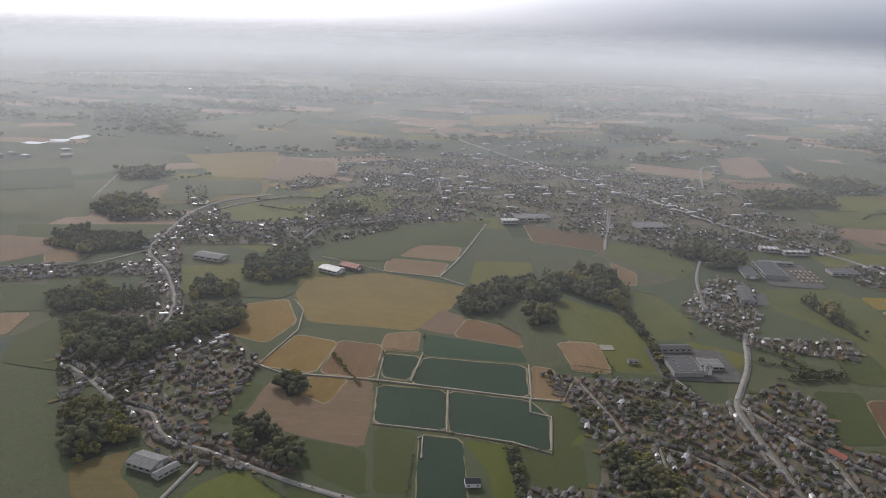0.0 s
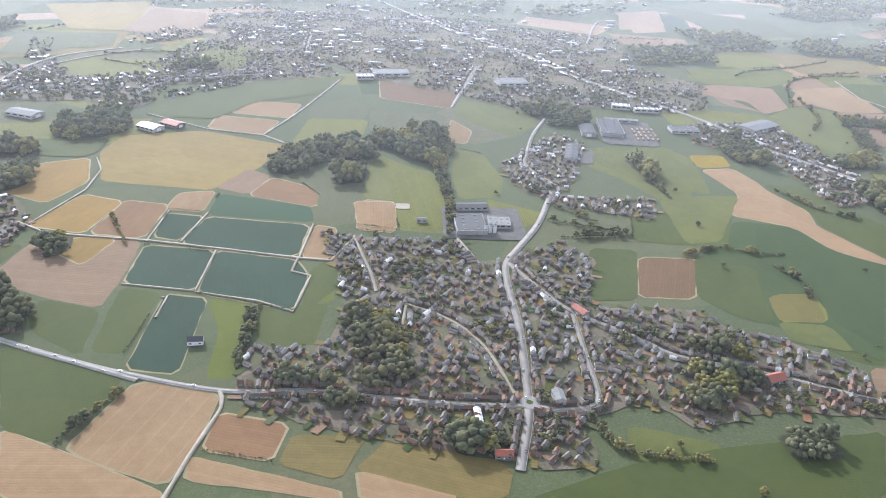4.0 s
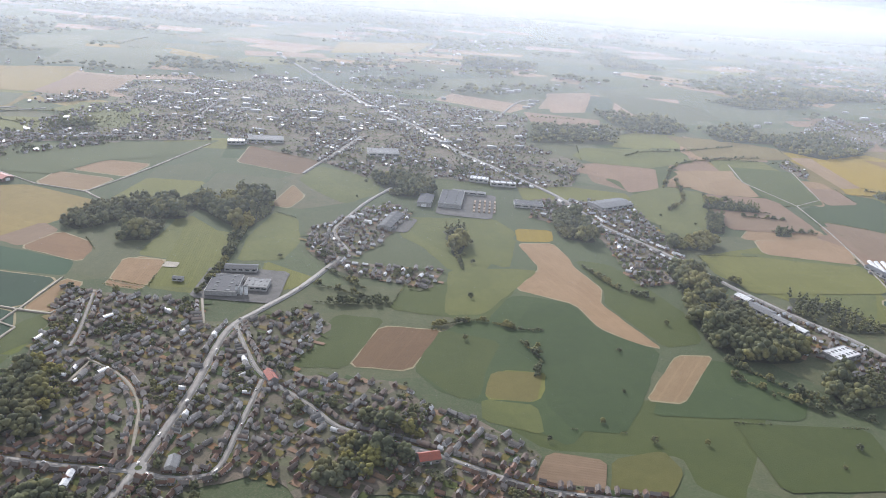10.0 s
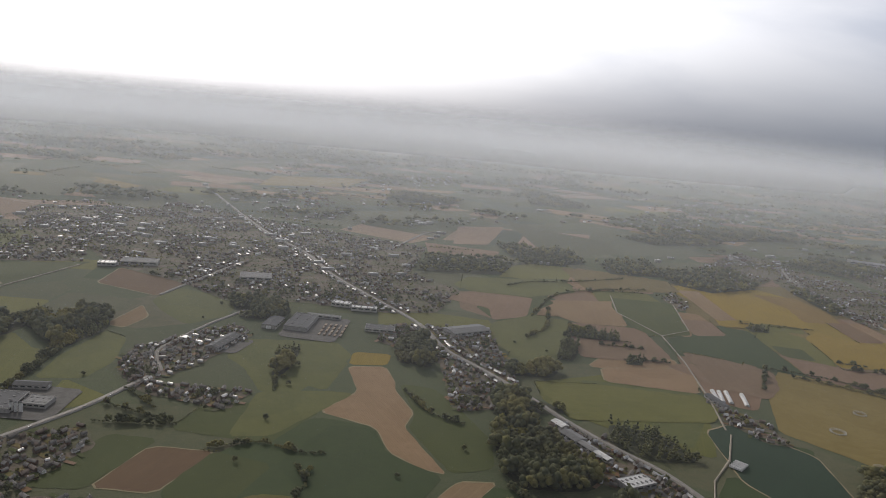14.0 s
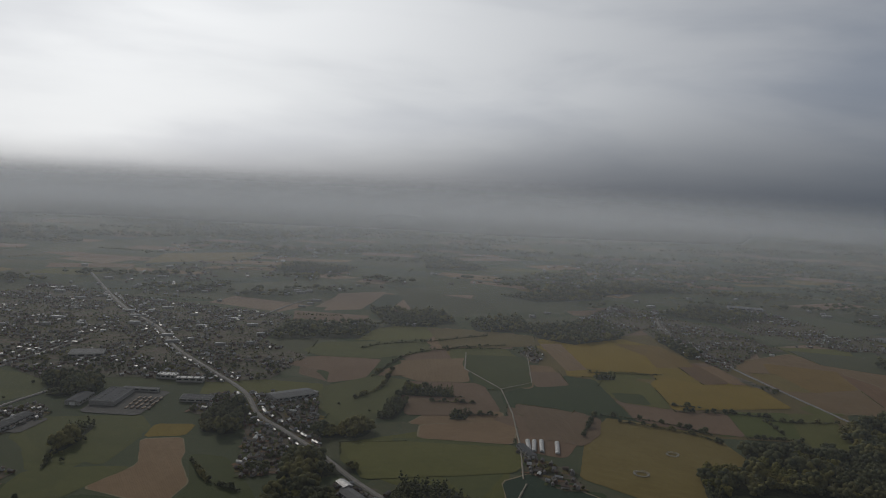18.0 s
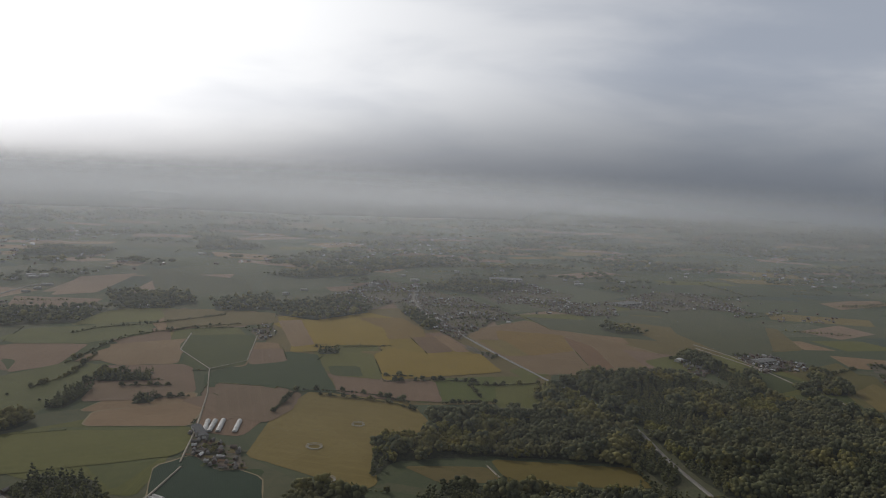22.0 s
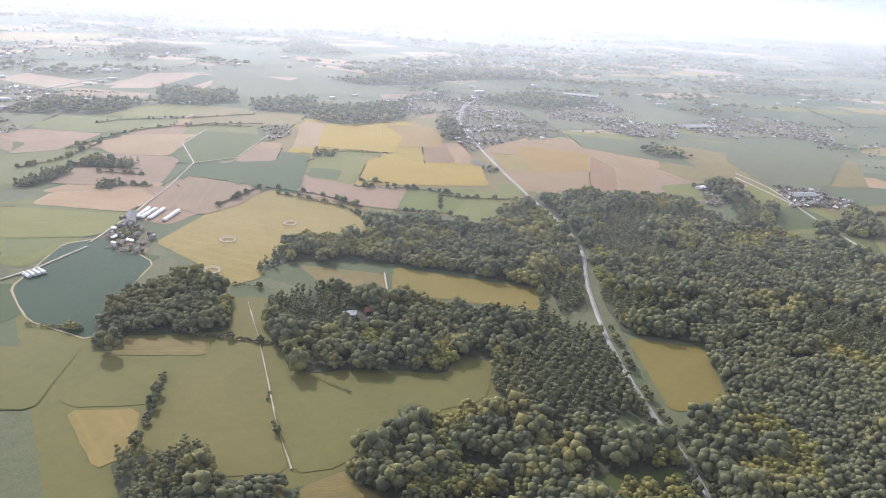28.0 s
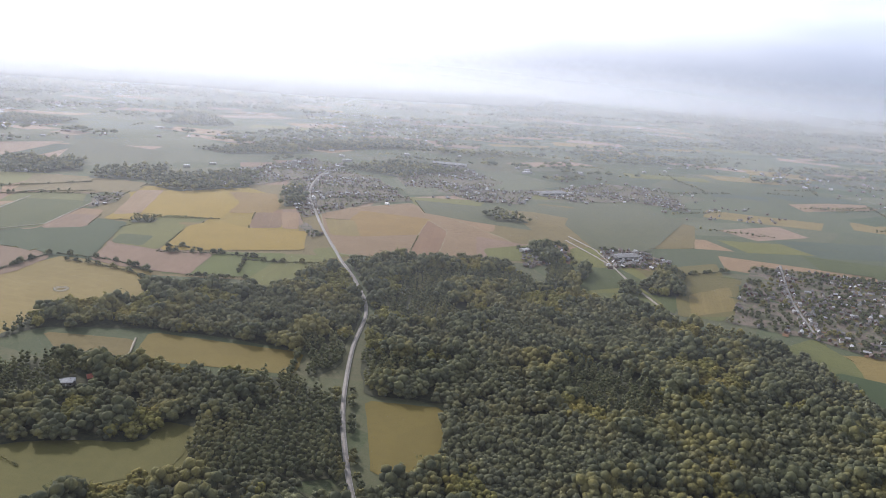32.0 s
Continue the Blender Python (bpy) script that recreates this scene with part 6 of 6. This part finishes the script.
for pts in (((-752, 1490), (-722, 1486), (-716, 1520), (-740, 1534), (-760, 1516)), ((-728, 1530), (-706, 1536), (-704, 1580), (-724, 1590), (-734, 1556)), ((-790, 1468), (-752, 1460), (-748, 1486), (-786, 1492))):
    sheet("pond", pts, WATER, "bright still pond reflecting the sky", "pond", 2.0)


def far_halls():
    """Flat sheds of far trading estates and town blocks: walls, roof and parapet step each."""
    spots = [(-854, 2038, 90, 14, 26), (-882, 2591, 100, 16, 22), (-1178, 3257, 130, 22, 26), (300, 1500, 220, 150, 46), (1500, 1700, 260, 160, 14), (60, 1300, 120, 90, 26), (700, 2400, 500, 160, 16), (-640, 1330, 160, 40, 18), (420, 1180, 200, 60, 40), (1000, 1500, 260, 90, 8)]
    v, f, idx = [], [], []
    for x, y, sx_, sy_, count in spots:
        for _ in range(count):
            px, py, a = rng.normal(x, sx_), rng.normal(y, sy_), rng.uniform(-0.4, 0.4)
            l, w_, h = rng.uniform(6, 20), rng.uniform(4, 9), rng.uniform(2.2, 4.2)
            if any(inside(np.array([(px, py)]), q)[0] for q in FIELDS):
                continue
            for lo, hi, inset, m in ((-0.5, h, 0.0, 0), (h, h + 0.3, 0.6, 1)):
                k = len(v)
                for z in (lo, hi):
                    for cx_, cy_ in ((-1, -1), (1, -1), (1, 1), (-1, 1)):
                        qx, qy = cx_ * (l / 2 - inset), cy_ * (w_ / 2 - inset)
                        v.append((px + qx * math.cos(a) - qy * math.sin(a), py + qx * math.sin(a) + qy * math.cos(a), z))
                for q in ((0, 1, 5, 4), (1, 2, 6, 5), (2, 3, 7, 6), (3, 0, 4, 7), (4, 5, 6, 7)):
                    f.append([k + i for i in q])
                    idx.append(m)
    tagged(new("far_halls", array_mesh("far_halls", np.array(v), np.array(f), [HALL_WALL, WHITE_ROOF], idx)), "pale flat sheds of distant trading estates", "halls", kind="stuff")


far_halls()

# a roundabout where the village roads meet
island = thing("roundabout", "small grassed roundabout with a stone kerb", "roundabout", at=(219, 352, 0), kind="structure")
for name, r0, z, mat in (("carriageway", 5.6, 0.07, CONCRETE), ("kerb", 2.2, 0.17, KERB), ("grass_island", 1.9, 0.2, FIELD["grass"][0])):
    bm = bmesh.new()
    bmesh.ops.create_cone(bm, cap_ends=True, segments=32, radius1=r0, radius2=r0, depth=z + 0.6, matrix=Matrix.Translation((0, 0, (z - 0.6) / 2)))
    part(name, bm, mat, island)


# ---------------------------------------------------------------- cars on the roads
PAINT = varied("car_paint", [(0.7, 0.7, 0.7), (0.05, 0.05, 0.06), (0.30, 0.31, 0.33), (0.80, 0.80, 0.80), (0.25, 0.03, 0.03)], 0.3, spec=0.6)
RUBBER = varied("rubber", [(0.02, 0.02, 0.02), (0.03, 0.03, 0.03)], 0.8)


def car(at, turn):
    top = thing("car", "small parked or passing car on a village road", "car", "cars on the roads", at, turn)
    part("body", boxed(-1.1, 1.1, -0.45, 0.45, 0.15, 0.48), PAINT, top)
    bm = boxed(-0.6, 0.55, -0.4, 0.4, 0.48, 0.8)
    for q in bm.verts:
        if q.co.z > 0.6:
            q.co.x *= 0.7
            q.co.y *= 0.85
    cabin = part("cabin", bm, DARK_GLASS, top)
    part("roof", boxed(-0.4, 0.36, -0.33, 0.33, 0.8, 0.84), PAINT, cabin)
    for x in (-0.7, 0.7):
        for s in (-1, 1):
            bm = bmesh.new()
            bmesh.ops.create_cone(bm, cap_ends=True, segments=10, radius1=0.18, radius2=0.18, depth=0.12, matrix=pose(x, s * 0.43, 0.18, 90))
            part("wheel", bm, RUBBER, top)
    return top


first_car = None
for width, line in [r for r in ROADS if r[0] > 2.65][:9]:
    dist = np.r_[0, np.cumsum(np.hypot(*np.diff(line, axis=0).T))]
    for s in np.arange(18, min(dist[-1], 420) - 8, 34):
        s = s + rng.uniform(-9, 9)
        x, y = np.interp(s, dist, line[:, 0]), np.interp(s, dist, line[:, 1])
        a = math.atan2(np.interp(s + 1, dist, line[:, 1]) - y, np.interp(s + 1, dist, line[:, 0]) - x)
        side = rng.choice([-1, 1]) * width * 0.25
        m = pose(x - math.sin(a) * side, y + math.cos(a) * side, 0.12, 0, 0, math.degrees(a))
        if first_car is None:
            first_car = car((0, 0, 0), 0)
            first_car.matrix_basis = m
        else:
            copy_thing(first_car, m)


# ---------------------------------------------------------------- the airliner's wing
ALU = varied("grey_wing_paint", [(0.54, 0.55, 0.56), (0.56, 0.57, 0.58)], 0.34, 0.5, spec=0.5)
# near-black for shade in the wing gaps, also for joints, numbers and wicks
ALU_DARK = varied("gap_shade_and_dark_parts", [(0.024, 0.025, 0.028), (0.026, 0.026, 0.029)], 0.75, 0.15)
RED = varied("red_winglet_paint", [(0.74, 0.075, 0.135), (0.76, 0.078, 0.14)], 0.35, 0.5, spec=0.5)
WHITE_PAINT = varied("white_winglet_paint", [(0.76, 0.77, 0.77), (0.78, 0.78, 0.78)], 0.35, 0.5, spec=0.5)

wing = thing("aircraft_wing", "grey airliner wing with lowered flaps and a red winglet", "wing", at=(825.8, 32.6, 239.2))
K = 0.48                                   # one scale with the land below


def plate(name, rows_, thick, mat, parent, label="", smooth=False):
    """A panel of the wing: a grid of points (spanwise rows, chordwise columns) with an underside."""
    bm = bmesh.new()
    up = [[bm.verts.new(Vector(p) * K) for p in r] for r in rows_]
    dn = [[bm.verts.new((Vector(p) - Vector((0, 0, thick))) * K) for p in r] for r in rows_]
    n, m = len(up), len(up[0])
    for i in range(n - 1):
        for j in range(m - 1):
            bm.faces.new((up[i][j], up[i + 1][j], up[i + 1][j + 1], up[i][j + 1]))
            bm.faces.new((dn[i][j], dn[i][j + 1], dn[i + 1][j + 1], dn[i + 1][j]))
    for i in range(n - 1):
        bm.faces.new((up[i][0], dn[i][0], dn[i + 1][0], up[i + 1][0]))
        bm.faces.new((up[i][-1], up[i + 1][-1], dn[i + 1][-1], dn[i][-1]))
    for j in range(m - 1):
        bm.faces.new((up[0][j], up[0][j + 1], dn[0][j + 1], dn[0][j]))
        bm.faces.new((up[-1][j], dn[-1][j], dn[-1][j + 1], up[-1][j + 1]))
    bmesh.ops.recalc_face_normals(bm, faces=bm.faces)
    ob = part(name, bm, mat, parent, label)
    if smooth:
        ob.data.set_sharp_from_angle(angle=radians(35))
    return ob


def lerp(a, b, u):
    return tuple(x + (y - x) * u for x, y in zip(a, b))


def raised(p, dz):
    return (p[0], p[1], p[2] + dz)


# spanwise stations from the tip inwards: leading edge, spoiler hinge, spoiler end, flap trailing edges
LE = [(2.26, 15.6, 0.503), (3.02, 15.2, 0.385), (5.34, 12.31, -0.07), (6.585, 9.65, -0.295), (8.79, 7.07, -0.594), (10.6, 5.2, -0.78)]
SEAM = [(2.05, 15.2, 0.30), (2.70, 13.6, 0.13), (4.28, 10.68, -0.22), (4.95, 9.07, -0.37), (5.65, 7.32, -0.55), (6.47, 5.54, -0.73), (7.4, 3.9, -0.90)]
SLOT = [(2.51, 11.25, -0.17), (3.32, 9.31, -0.36), (3.93, 8.09, -0.485), (4.61, 6.5, -0.645), (5.37, 4.87, -0.813), (5.9, 3.7, -0.93)]
TE = [(2.002, 11.2, -0.449), (2.59, 10.1, -0.682), (3.071, 9.25, -0.818), (3.631, 8.2, -0.991), (4.055, 7.2, -1.148), (4.438, 6.2, -1.292), (4.634, 5.35, -1.335), (4.733, 4.66, -1.367)]
INNER_TE = [(4.773, 4.6, -1.424), (4.924, 4.28, -1.556), (5.118, 3.95, -1.703)]
TIP_TE = (1.29, 15.4, 0.268)
AIL_IN = (2.371, 11.3, -0.17)


def along(line, y):
    p = sorted(line, key=lambda q: q[1])
    ys = [q[1] for q in p]
    if y < ys[0]:
        u = (y - ys[0]) / (ys[1] - ys[0])
        return lerp(p[0], p[1], u)
    return tuple(float(np.interp(y, ys, [q[k] for q in p])) for k in range(3))


ys = np.linspace(15.5, 4.0, 24)
plate("main_panel", [[raised(along(LE, y), -0.03), raised(lerp(along(LE, y), along(SEAM, y), 0.08), 0.03), raised(lerp(along(LE, y), along(SEAM, y), 0.5), 0.055), along(SEAM, y)] for y in ys],
      0.22, ALU, wing, smooth=True)
plate("aileron", [[along(SEAM, y), lerp(TIP_TE, AIL_IN, (15.4 - y) / 4.1)] for y in (15.45, 14.4, 13.0, 11.6)], 0.05, ALU, wing, "pale grey aileron near the wing tip")
# near-black plate where aileron and flap meet
plate("aileron_fairing", [[raised(lerp(TIP_TE, AIL_IN, 0.93), 0.02), raised(along(SLOT, 11.2), 0.0)], [raised(AIL_IN, 0.0), raised(along(SLOT, 11.0), 0.02)]], 0.06, ALU_DARK, wing, "near-black plate between aileron and flap")
for a, b in ((11.25, 9.325), (9.3, 8.105), (8.08, 6.515), (6.49, 4.885), (4.86, 3.7)):
    plate("spoiler", [[along(SEAM, y + 1.05), raised(lerp(along(SEAM, y + 1.05), along(SLOT, y), 0.5), 0.012), along(SLOT, y)] for y in np.linspace(a, b, 5)], 0.035, ALU, wing)


def gap_at(y):
    return 0.01 + 0.075 * min(1, max(0, (9.6 - y) / 5))


# shade under the spoiler edge, put in as a near-black sheet
plate("cove", [[raised(along(SLOT, y), -0.04), (along(SLOT, y)[0] - 0.03 - gap_at(y), y, along(SLOT, y)[2] - 0.09 - gap_at(y))] for y in np.linspace(9.4, 3.7, 12)], 0.02, ALU_DARK, wing, "near-black sheet as shade between spoilers and flap")


def line_strip(name, line, lo, hi, wide, label):
    """A thin dark joint lying on the wing along a spanwise line."""
    rows_ = []
    for y in np.linspace(hi, lo, 12):
        q = along(line, y)
        rows_.append([(q[0] + wide, q[1], q[2] + 0.016), (q[0], q[1], q[2] + 0.016)])
    plate(name, rows_, 0.010, ALU_DARK, wing, label)


line_strip("hinge_line", SEAM, 4.2, 12.2, 0.012, "thin dark hinge line of the spoilers")
line_strip("aileron_hinge", [(1.62, 15.2, 0.325), (2.86, 11.95, -0.035)], 12.0, 15.1, 0.03, "thin dark hinge line of the aileron")
line_strip("slat_line", [lerp(along(LE, y), along(SEAM, y), 0.45) for y in (15.0, 12.31, 9.65, 7.07, 5.2)], 5.4, 12.6, 0.010, "faint joint behind the leading-edge slats")


def flap(name, trailing, y0, y1, steps):
    rows_ = []
    for y in np.linspace(y0, y1, steps):
        s, t = along(SLOT, y), along(trailing, y)
        nose = (s[0] - 0.01 - gap_at(y), s[1], s[2] - 0.05 - gap_at(y))
        rows_.append([raised(nose, -0.06), nose] + [raised(lerp(nose, t, u), 0.055 * math.sin(math.pi * min(1, u * 1.2)) * (1 - 0.5 * u)) for u in (0.15, 0.35, 0.6, 0.8)] + [t])
    return plate(name, rows_, 0.035, ALU, wing, smooth=True)


outer, inner = flap("flap", TE, 11.2, 4.68, 16), flap("flap", INNER_TE, 4.58, 3.7, 4)
y = 10.9
while y > 4.95:
    # the broken seam along the flap, its dashes of uneven length
    long = rng.choice([0.05, 0.09, 0.16, 0.26]) * rng.uniform(0.8, 1.2)
    rows_ = []
    for q in (y, y - long):
        s, t = along(SLOT, q), along(TE, q)
        p = raised(lerp((s[0] - 0.01 - gap_at(q), s[1], s[2] - 0.05 - gap_at(q)), t, 0.47), 0.056)
        rows_.append([(p[0] + 0.005, p[1], p[2]), (p[0] - 0.005, p[1], p[2] - 0.003)])
    plate("seam", rows_, 0.02, ALU_DARK, outer, "dark broken seam on the flap")
    y -= long + rng.uniform(0.03, 0.12)
rows_ = []
for u in np.linspace(0, 1, 8):
    # a near-black strip for the shade in the bent gap between the outer and inner flap
    s, t = along(SLOT, 4.66 - 0.25 * (1 - u)), along(TE, 4.66)
    p = raised(lerp((s[0] + 0.15, s[1], s[2] - 0.11), t, u), 0.075 * math.sin(math.pi * min(1, u * 1.2)) * (1 - 0.5 * u) + 0.012)
    rows_.append([(p[0] + 0.045, p[1] - 0.03, p[2]), (p[0] - 0.02, p[1] + 0.03, p[2] + 0.004)])
plate("flap_gap", rows_, 0.05, ALU_DARK, wing, "bent near-black strip as shade between the two flaps")
plate("gap_lip", [[raised(r[0], 0.012), (r[0][0] + 0.03, r[0][1] - 0.02, r[0][2] + 0.012)] for r in rows_], 0.02, WHITE_PAINT, wing, "worn pale lip beside the flap gap")


def fairing(tail, trailing, wide, out):
    """A flap-track fairing: a boat-shaped pod under the flap, with a blunt tail, a straight rising back and a flat keel."""
    edge = along(trailing, tail[1])
    rise = edge[2] - tail[2]
    bm = bmesh.new()
    rings = []
    n = 16
    for u, wd, up, keel in ((-0.05, 0.10, 0.12, 0.02), (-0.02, 0.30, 0.22, -0.09), (0.05, 0.50, 0.36, -0.135), (0.23, 0.72, 0.66, -0.15), (0.42, 0.88, 0.95, -0.14), (0.6, 1.0, 1.12, -0.12),
                            (0.8, 1.0, 1.06, -0.07), (1.0, 1.0, 0.98, 0.02), (1.2, 0.95, 0.98, 0.13), (1.45, 0.85, 0.98, 0.28), (1.75, 0.6, 0.98, 0.47)):
        top, low = tail[2] + rise * up, tail[2] + rise * keel
        # a hull: a low arched back, flanks that lean in towards a narrow keel
        half = ((0.0, 1.0), (0.5, 0.975), (0.86, 0.90), (1.0, 0.78), (0.88, 0.60), (0.70, 0.36), (0.48, 0.14), (0.24, 0.02))
        hull = [(-a, b) for a, b in half] + [(0.0, 0.0)] + [(a, b) for a, b in half[:0:-1]]
        ring = [(tail[0] + out * u, tail[1] + wide * 0.5 * wd * a, low + (top - low) * b) for a, b in hull]
        rings.append([bm.verts.new(Vector(q) * K) for q in ring])
    for a, b in zip(rings, rings[1:]):
        for i in range(n):
            j = (i + 1) % n
            bm.faces.new((a[i], b[i], b[j], a[j]))
    bm.faces.new(rings[0])
    bm.faces.new(rings[-1][::-1])
    bmesh.ops.recalc_face_normals(bm, faces=bm.faces)
    pod = part("flap_fairing", bm, ALU, wing, "grey boat-shaped flap track fairing", smooth=True)
    pod.data.set_sharp_from_angle(angle=radians(24))
    plate("tail_probe", [[(tail[0], tail[1], tail[2] + 0.03), (tail[0], tail[1] + 0.02, tail[2] + 0.03)], [(tail[0] - 0.14, tail[1], tail[2] - 0.06), (tail[0] - 0.14, tail[1] + 0.02, tail[2] - 0.06)]], 0.014, ALU_DARK, pod)


fairing((2.057, 9.7, -0.967), TE, 0.25, 0.75)
fairing((3.505, 6.65, -1.532), TE, 0.25, 0.77)
fairing((4.795, 4.25, -1.975), INNER_TE, 0.20, 0.45)
for y, u in ((8.42, 0.74), (6.4, 0.17)):
    # the small painted numbers on the flap
    s, t = along(SLOT, y), along(TE, y)
    p = Vector(raised(lerp((s[0] - 0.01 - gap_at(y), s[1], s[2] - 0.05 - gap_at(y)), t, u), 0.055)) * K
    text = bpy.data.curves.new("flap_number", "FONT")
    text.body, text.size, text.extrude = "2", 0.16 * K, 0.002
    text.materials.append(ALU_DARK)
    number = new("flap_number", text)
    number.parent = outer
    number.matrix_local = Matrix.Translation(p) @ Euler((radians(18), radians(-16), radians(-20))).to_matrix().to_4x4()
    tagged(number, "small dark painted number")

# winglet: a blade that curves up from the tip, swept back
WL_TE = [(1.294, 15.45, 0.258), (1.004, 15.6, 0.353), (0.747, 15.72, 0.525), (0.588, 15.82, 0.781), (0.342, 15.95, 1.381), (0.11, 16.12, 1.923), (-0.218, 16.4, 2.556), (-0.554, 16.9, 3.175)]
WL_LE = [(2.207, 15.45, 0.495), (1.899, 15.6, 0.614), (1.691, 15.72, 0.784), (1.578, 15.82, 0.908), (1.197, 15.95, 1.367), (0.841, 16.12, 1.83), (0.344, 16.4, 2.505), (-0.097, 16.9, 3.07)]


def blade(i0, i1, u0, u1, mat, name, label):
    us = np.linspace(u0, u1, 4)
    rows_ = [[lerp(WL_LE[i], WL_TE[i], u) for u in us] for i in range(i0, i1 + 1)]
    bm = bmesh.new()
    sides = []
    for off in (-1, 1):
        sides.append([[bm.verts.new((Vector(p) + Vector((0, off * (0.012 + 0.03 * math.sin(math.pi * min(1, u + 0.15))), 0))) * K) for p, u in zip(r, us)] for r in rows_])
    for g_ in sides:
        for i in range(len(rows_) - 1):
            for j in range(3):
                bm.faces.new((g_[i][j], g_[i + 1][j], g_[i + 1][j + 1], g_[i][j + 1]))
    a, b = sides
    for i in range(len(rows_) - 1):
        for j in (0, 3):
            bm.faces.new((a[i][j], a[i + 1][j], b[i + 1][j], b[i][j]))
    for i in (0, -1):
        for j in range(3):
            bm.faces.new((a[i][j], a[i][j + 1], b[i][j + 1], b[i][j]))
    bmesh.ops.recalc_face_normals(bm, faces=bm.faces)
    part(name, bm, mat, wing, label, smooth=True).data.set_sharp_from_angle(angle=radians(40))


blade(0, 3, 0.0, 1.0, WHITE_PAINT, "winglet_base", "pale grey curved winglet root")
blade(3, 7, 0.19, 1.0, RED, "winglet_panel", "dark red winglet panel")
blade(3, 7, 0.0, 0.188, WHITE_PAINT, "winglet_edge", "pale grey winglet leading edge")
for p in [lerp(WL_TE[3], WL_TE[7], u) for u in (0.03, 0.28, 0.53, 0.77, 0.99)] + [lerp(TIP_TE, AIL_IN, u) for u in (-0.12, 0.02, 0.13, 0.26)]:
    plate("static_wick", [[(p[0], p[1], p[2]), (p[0], p[1] + 0.015, p[2])], [(p[0] - 0.2, p[1], p[2] + 0.02), (p[0] - 0.2, p[1] + 0.015, p[2] + 0.02)]], 0.010, ALU_DARK, wing)


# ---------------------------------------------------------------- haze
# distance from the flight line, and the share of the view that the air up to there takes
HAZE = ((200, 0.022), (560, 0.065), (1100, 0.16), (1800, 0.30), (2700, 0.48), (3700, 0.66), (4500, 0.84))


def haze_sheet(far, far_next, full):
    """An added see-through veil standing in for the haze of one stretch of land, lit by sun and sky: clear at the land,
    full at the height from which the next one takes over.
    """
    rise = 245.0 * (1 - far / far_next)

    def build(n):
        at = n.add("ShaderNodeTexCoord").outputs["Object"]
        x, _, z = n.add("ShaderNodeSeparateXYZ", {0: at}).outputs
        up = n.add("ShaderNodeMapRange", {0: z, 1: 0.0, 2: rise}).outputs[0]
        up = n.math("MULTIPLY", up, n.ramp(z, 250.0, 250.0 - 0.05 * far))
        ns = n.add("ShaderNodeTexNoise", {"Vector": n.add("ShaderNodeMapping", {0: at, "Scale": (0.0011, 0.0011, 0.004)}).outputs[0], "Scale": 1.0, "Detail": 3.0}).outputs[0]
        thin = n.math("MULTIPLY_ADD", n.ramp(x, 900.0, 900.0 + 0.75 * far), -0.6 if far > 2500 else -0.15, 1.0)      # far veils thinned eastwards to darken the horizon there
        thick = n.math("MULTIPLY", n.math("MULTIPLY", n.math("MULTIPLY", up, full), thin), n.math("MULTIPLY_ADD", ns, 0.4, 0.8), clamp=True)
        # haze paleness as veil colour, darker in the far veils to dim the horizon
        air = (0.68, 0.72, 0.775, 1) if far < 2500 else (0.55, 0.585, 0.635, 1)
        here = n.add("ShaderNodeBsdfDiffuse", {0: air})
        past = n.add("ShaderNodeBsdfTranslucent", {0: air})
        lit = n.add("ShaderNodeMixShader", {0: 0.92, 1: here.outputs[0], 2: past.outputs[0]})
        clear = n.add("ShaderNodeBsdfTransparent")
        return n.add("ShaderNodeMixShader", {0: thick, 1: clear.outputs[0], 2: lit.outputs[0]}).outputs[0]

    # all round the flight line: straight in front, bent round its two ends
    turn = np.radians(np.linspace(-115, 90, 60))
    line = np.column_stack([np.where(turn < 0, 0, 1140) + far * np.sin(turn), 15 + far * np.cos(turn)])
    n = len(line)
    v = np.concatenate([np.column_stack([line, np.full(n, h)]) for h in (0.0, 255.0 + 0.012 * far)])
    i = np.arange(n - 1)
    ob = new("haze_backdrop", array_mesh("haze_backdrop", v, np.stack([i, i + n, i + n + 1, i + 1], 1), [material("haze_stand_in", build)]))
    tagged(ob, "added see-through veil standing in for haze over the farmland", "backdrop", kind="structure")


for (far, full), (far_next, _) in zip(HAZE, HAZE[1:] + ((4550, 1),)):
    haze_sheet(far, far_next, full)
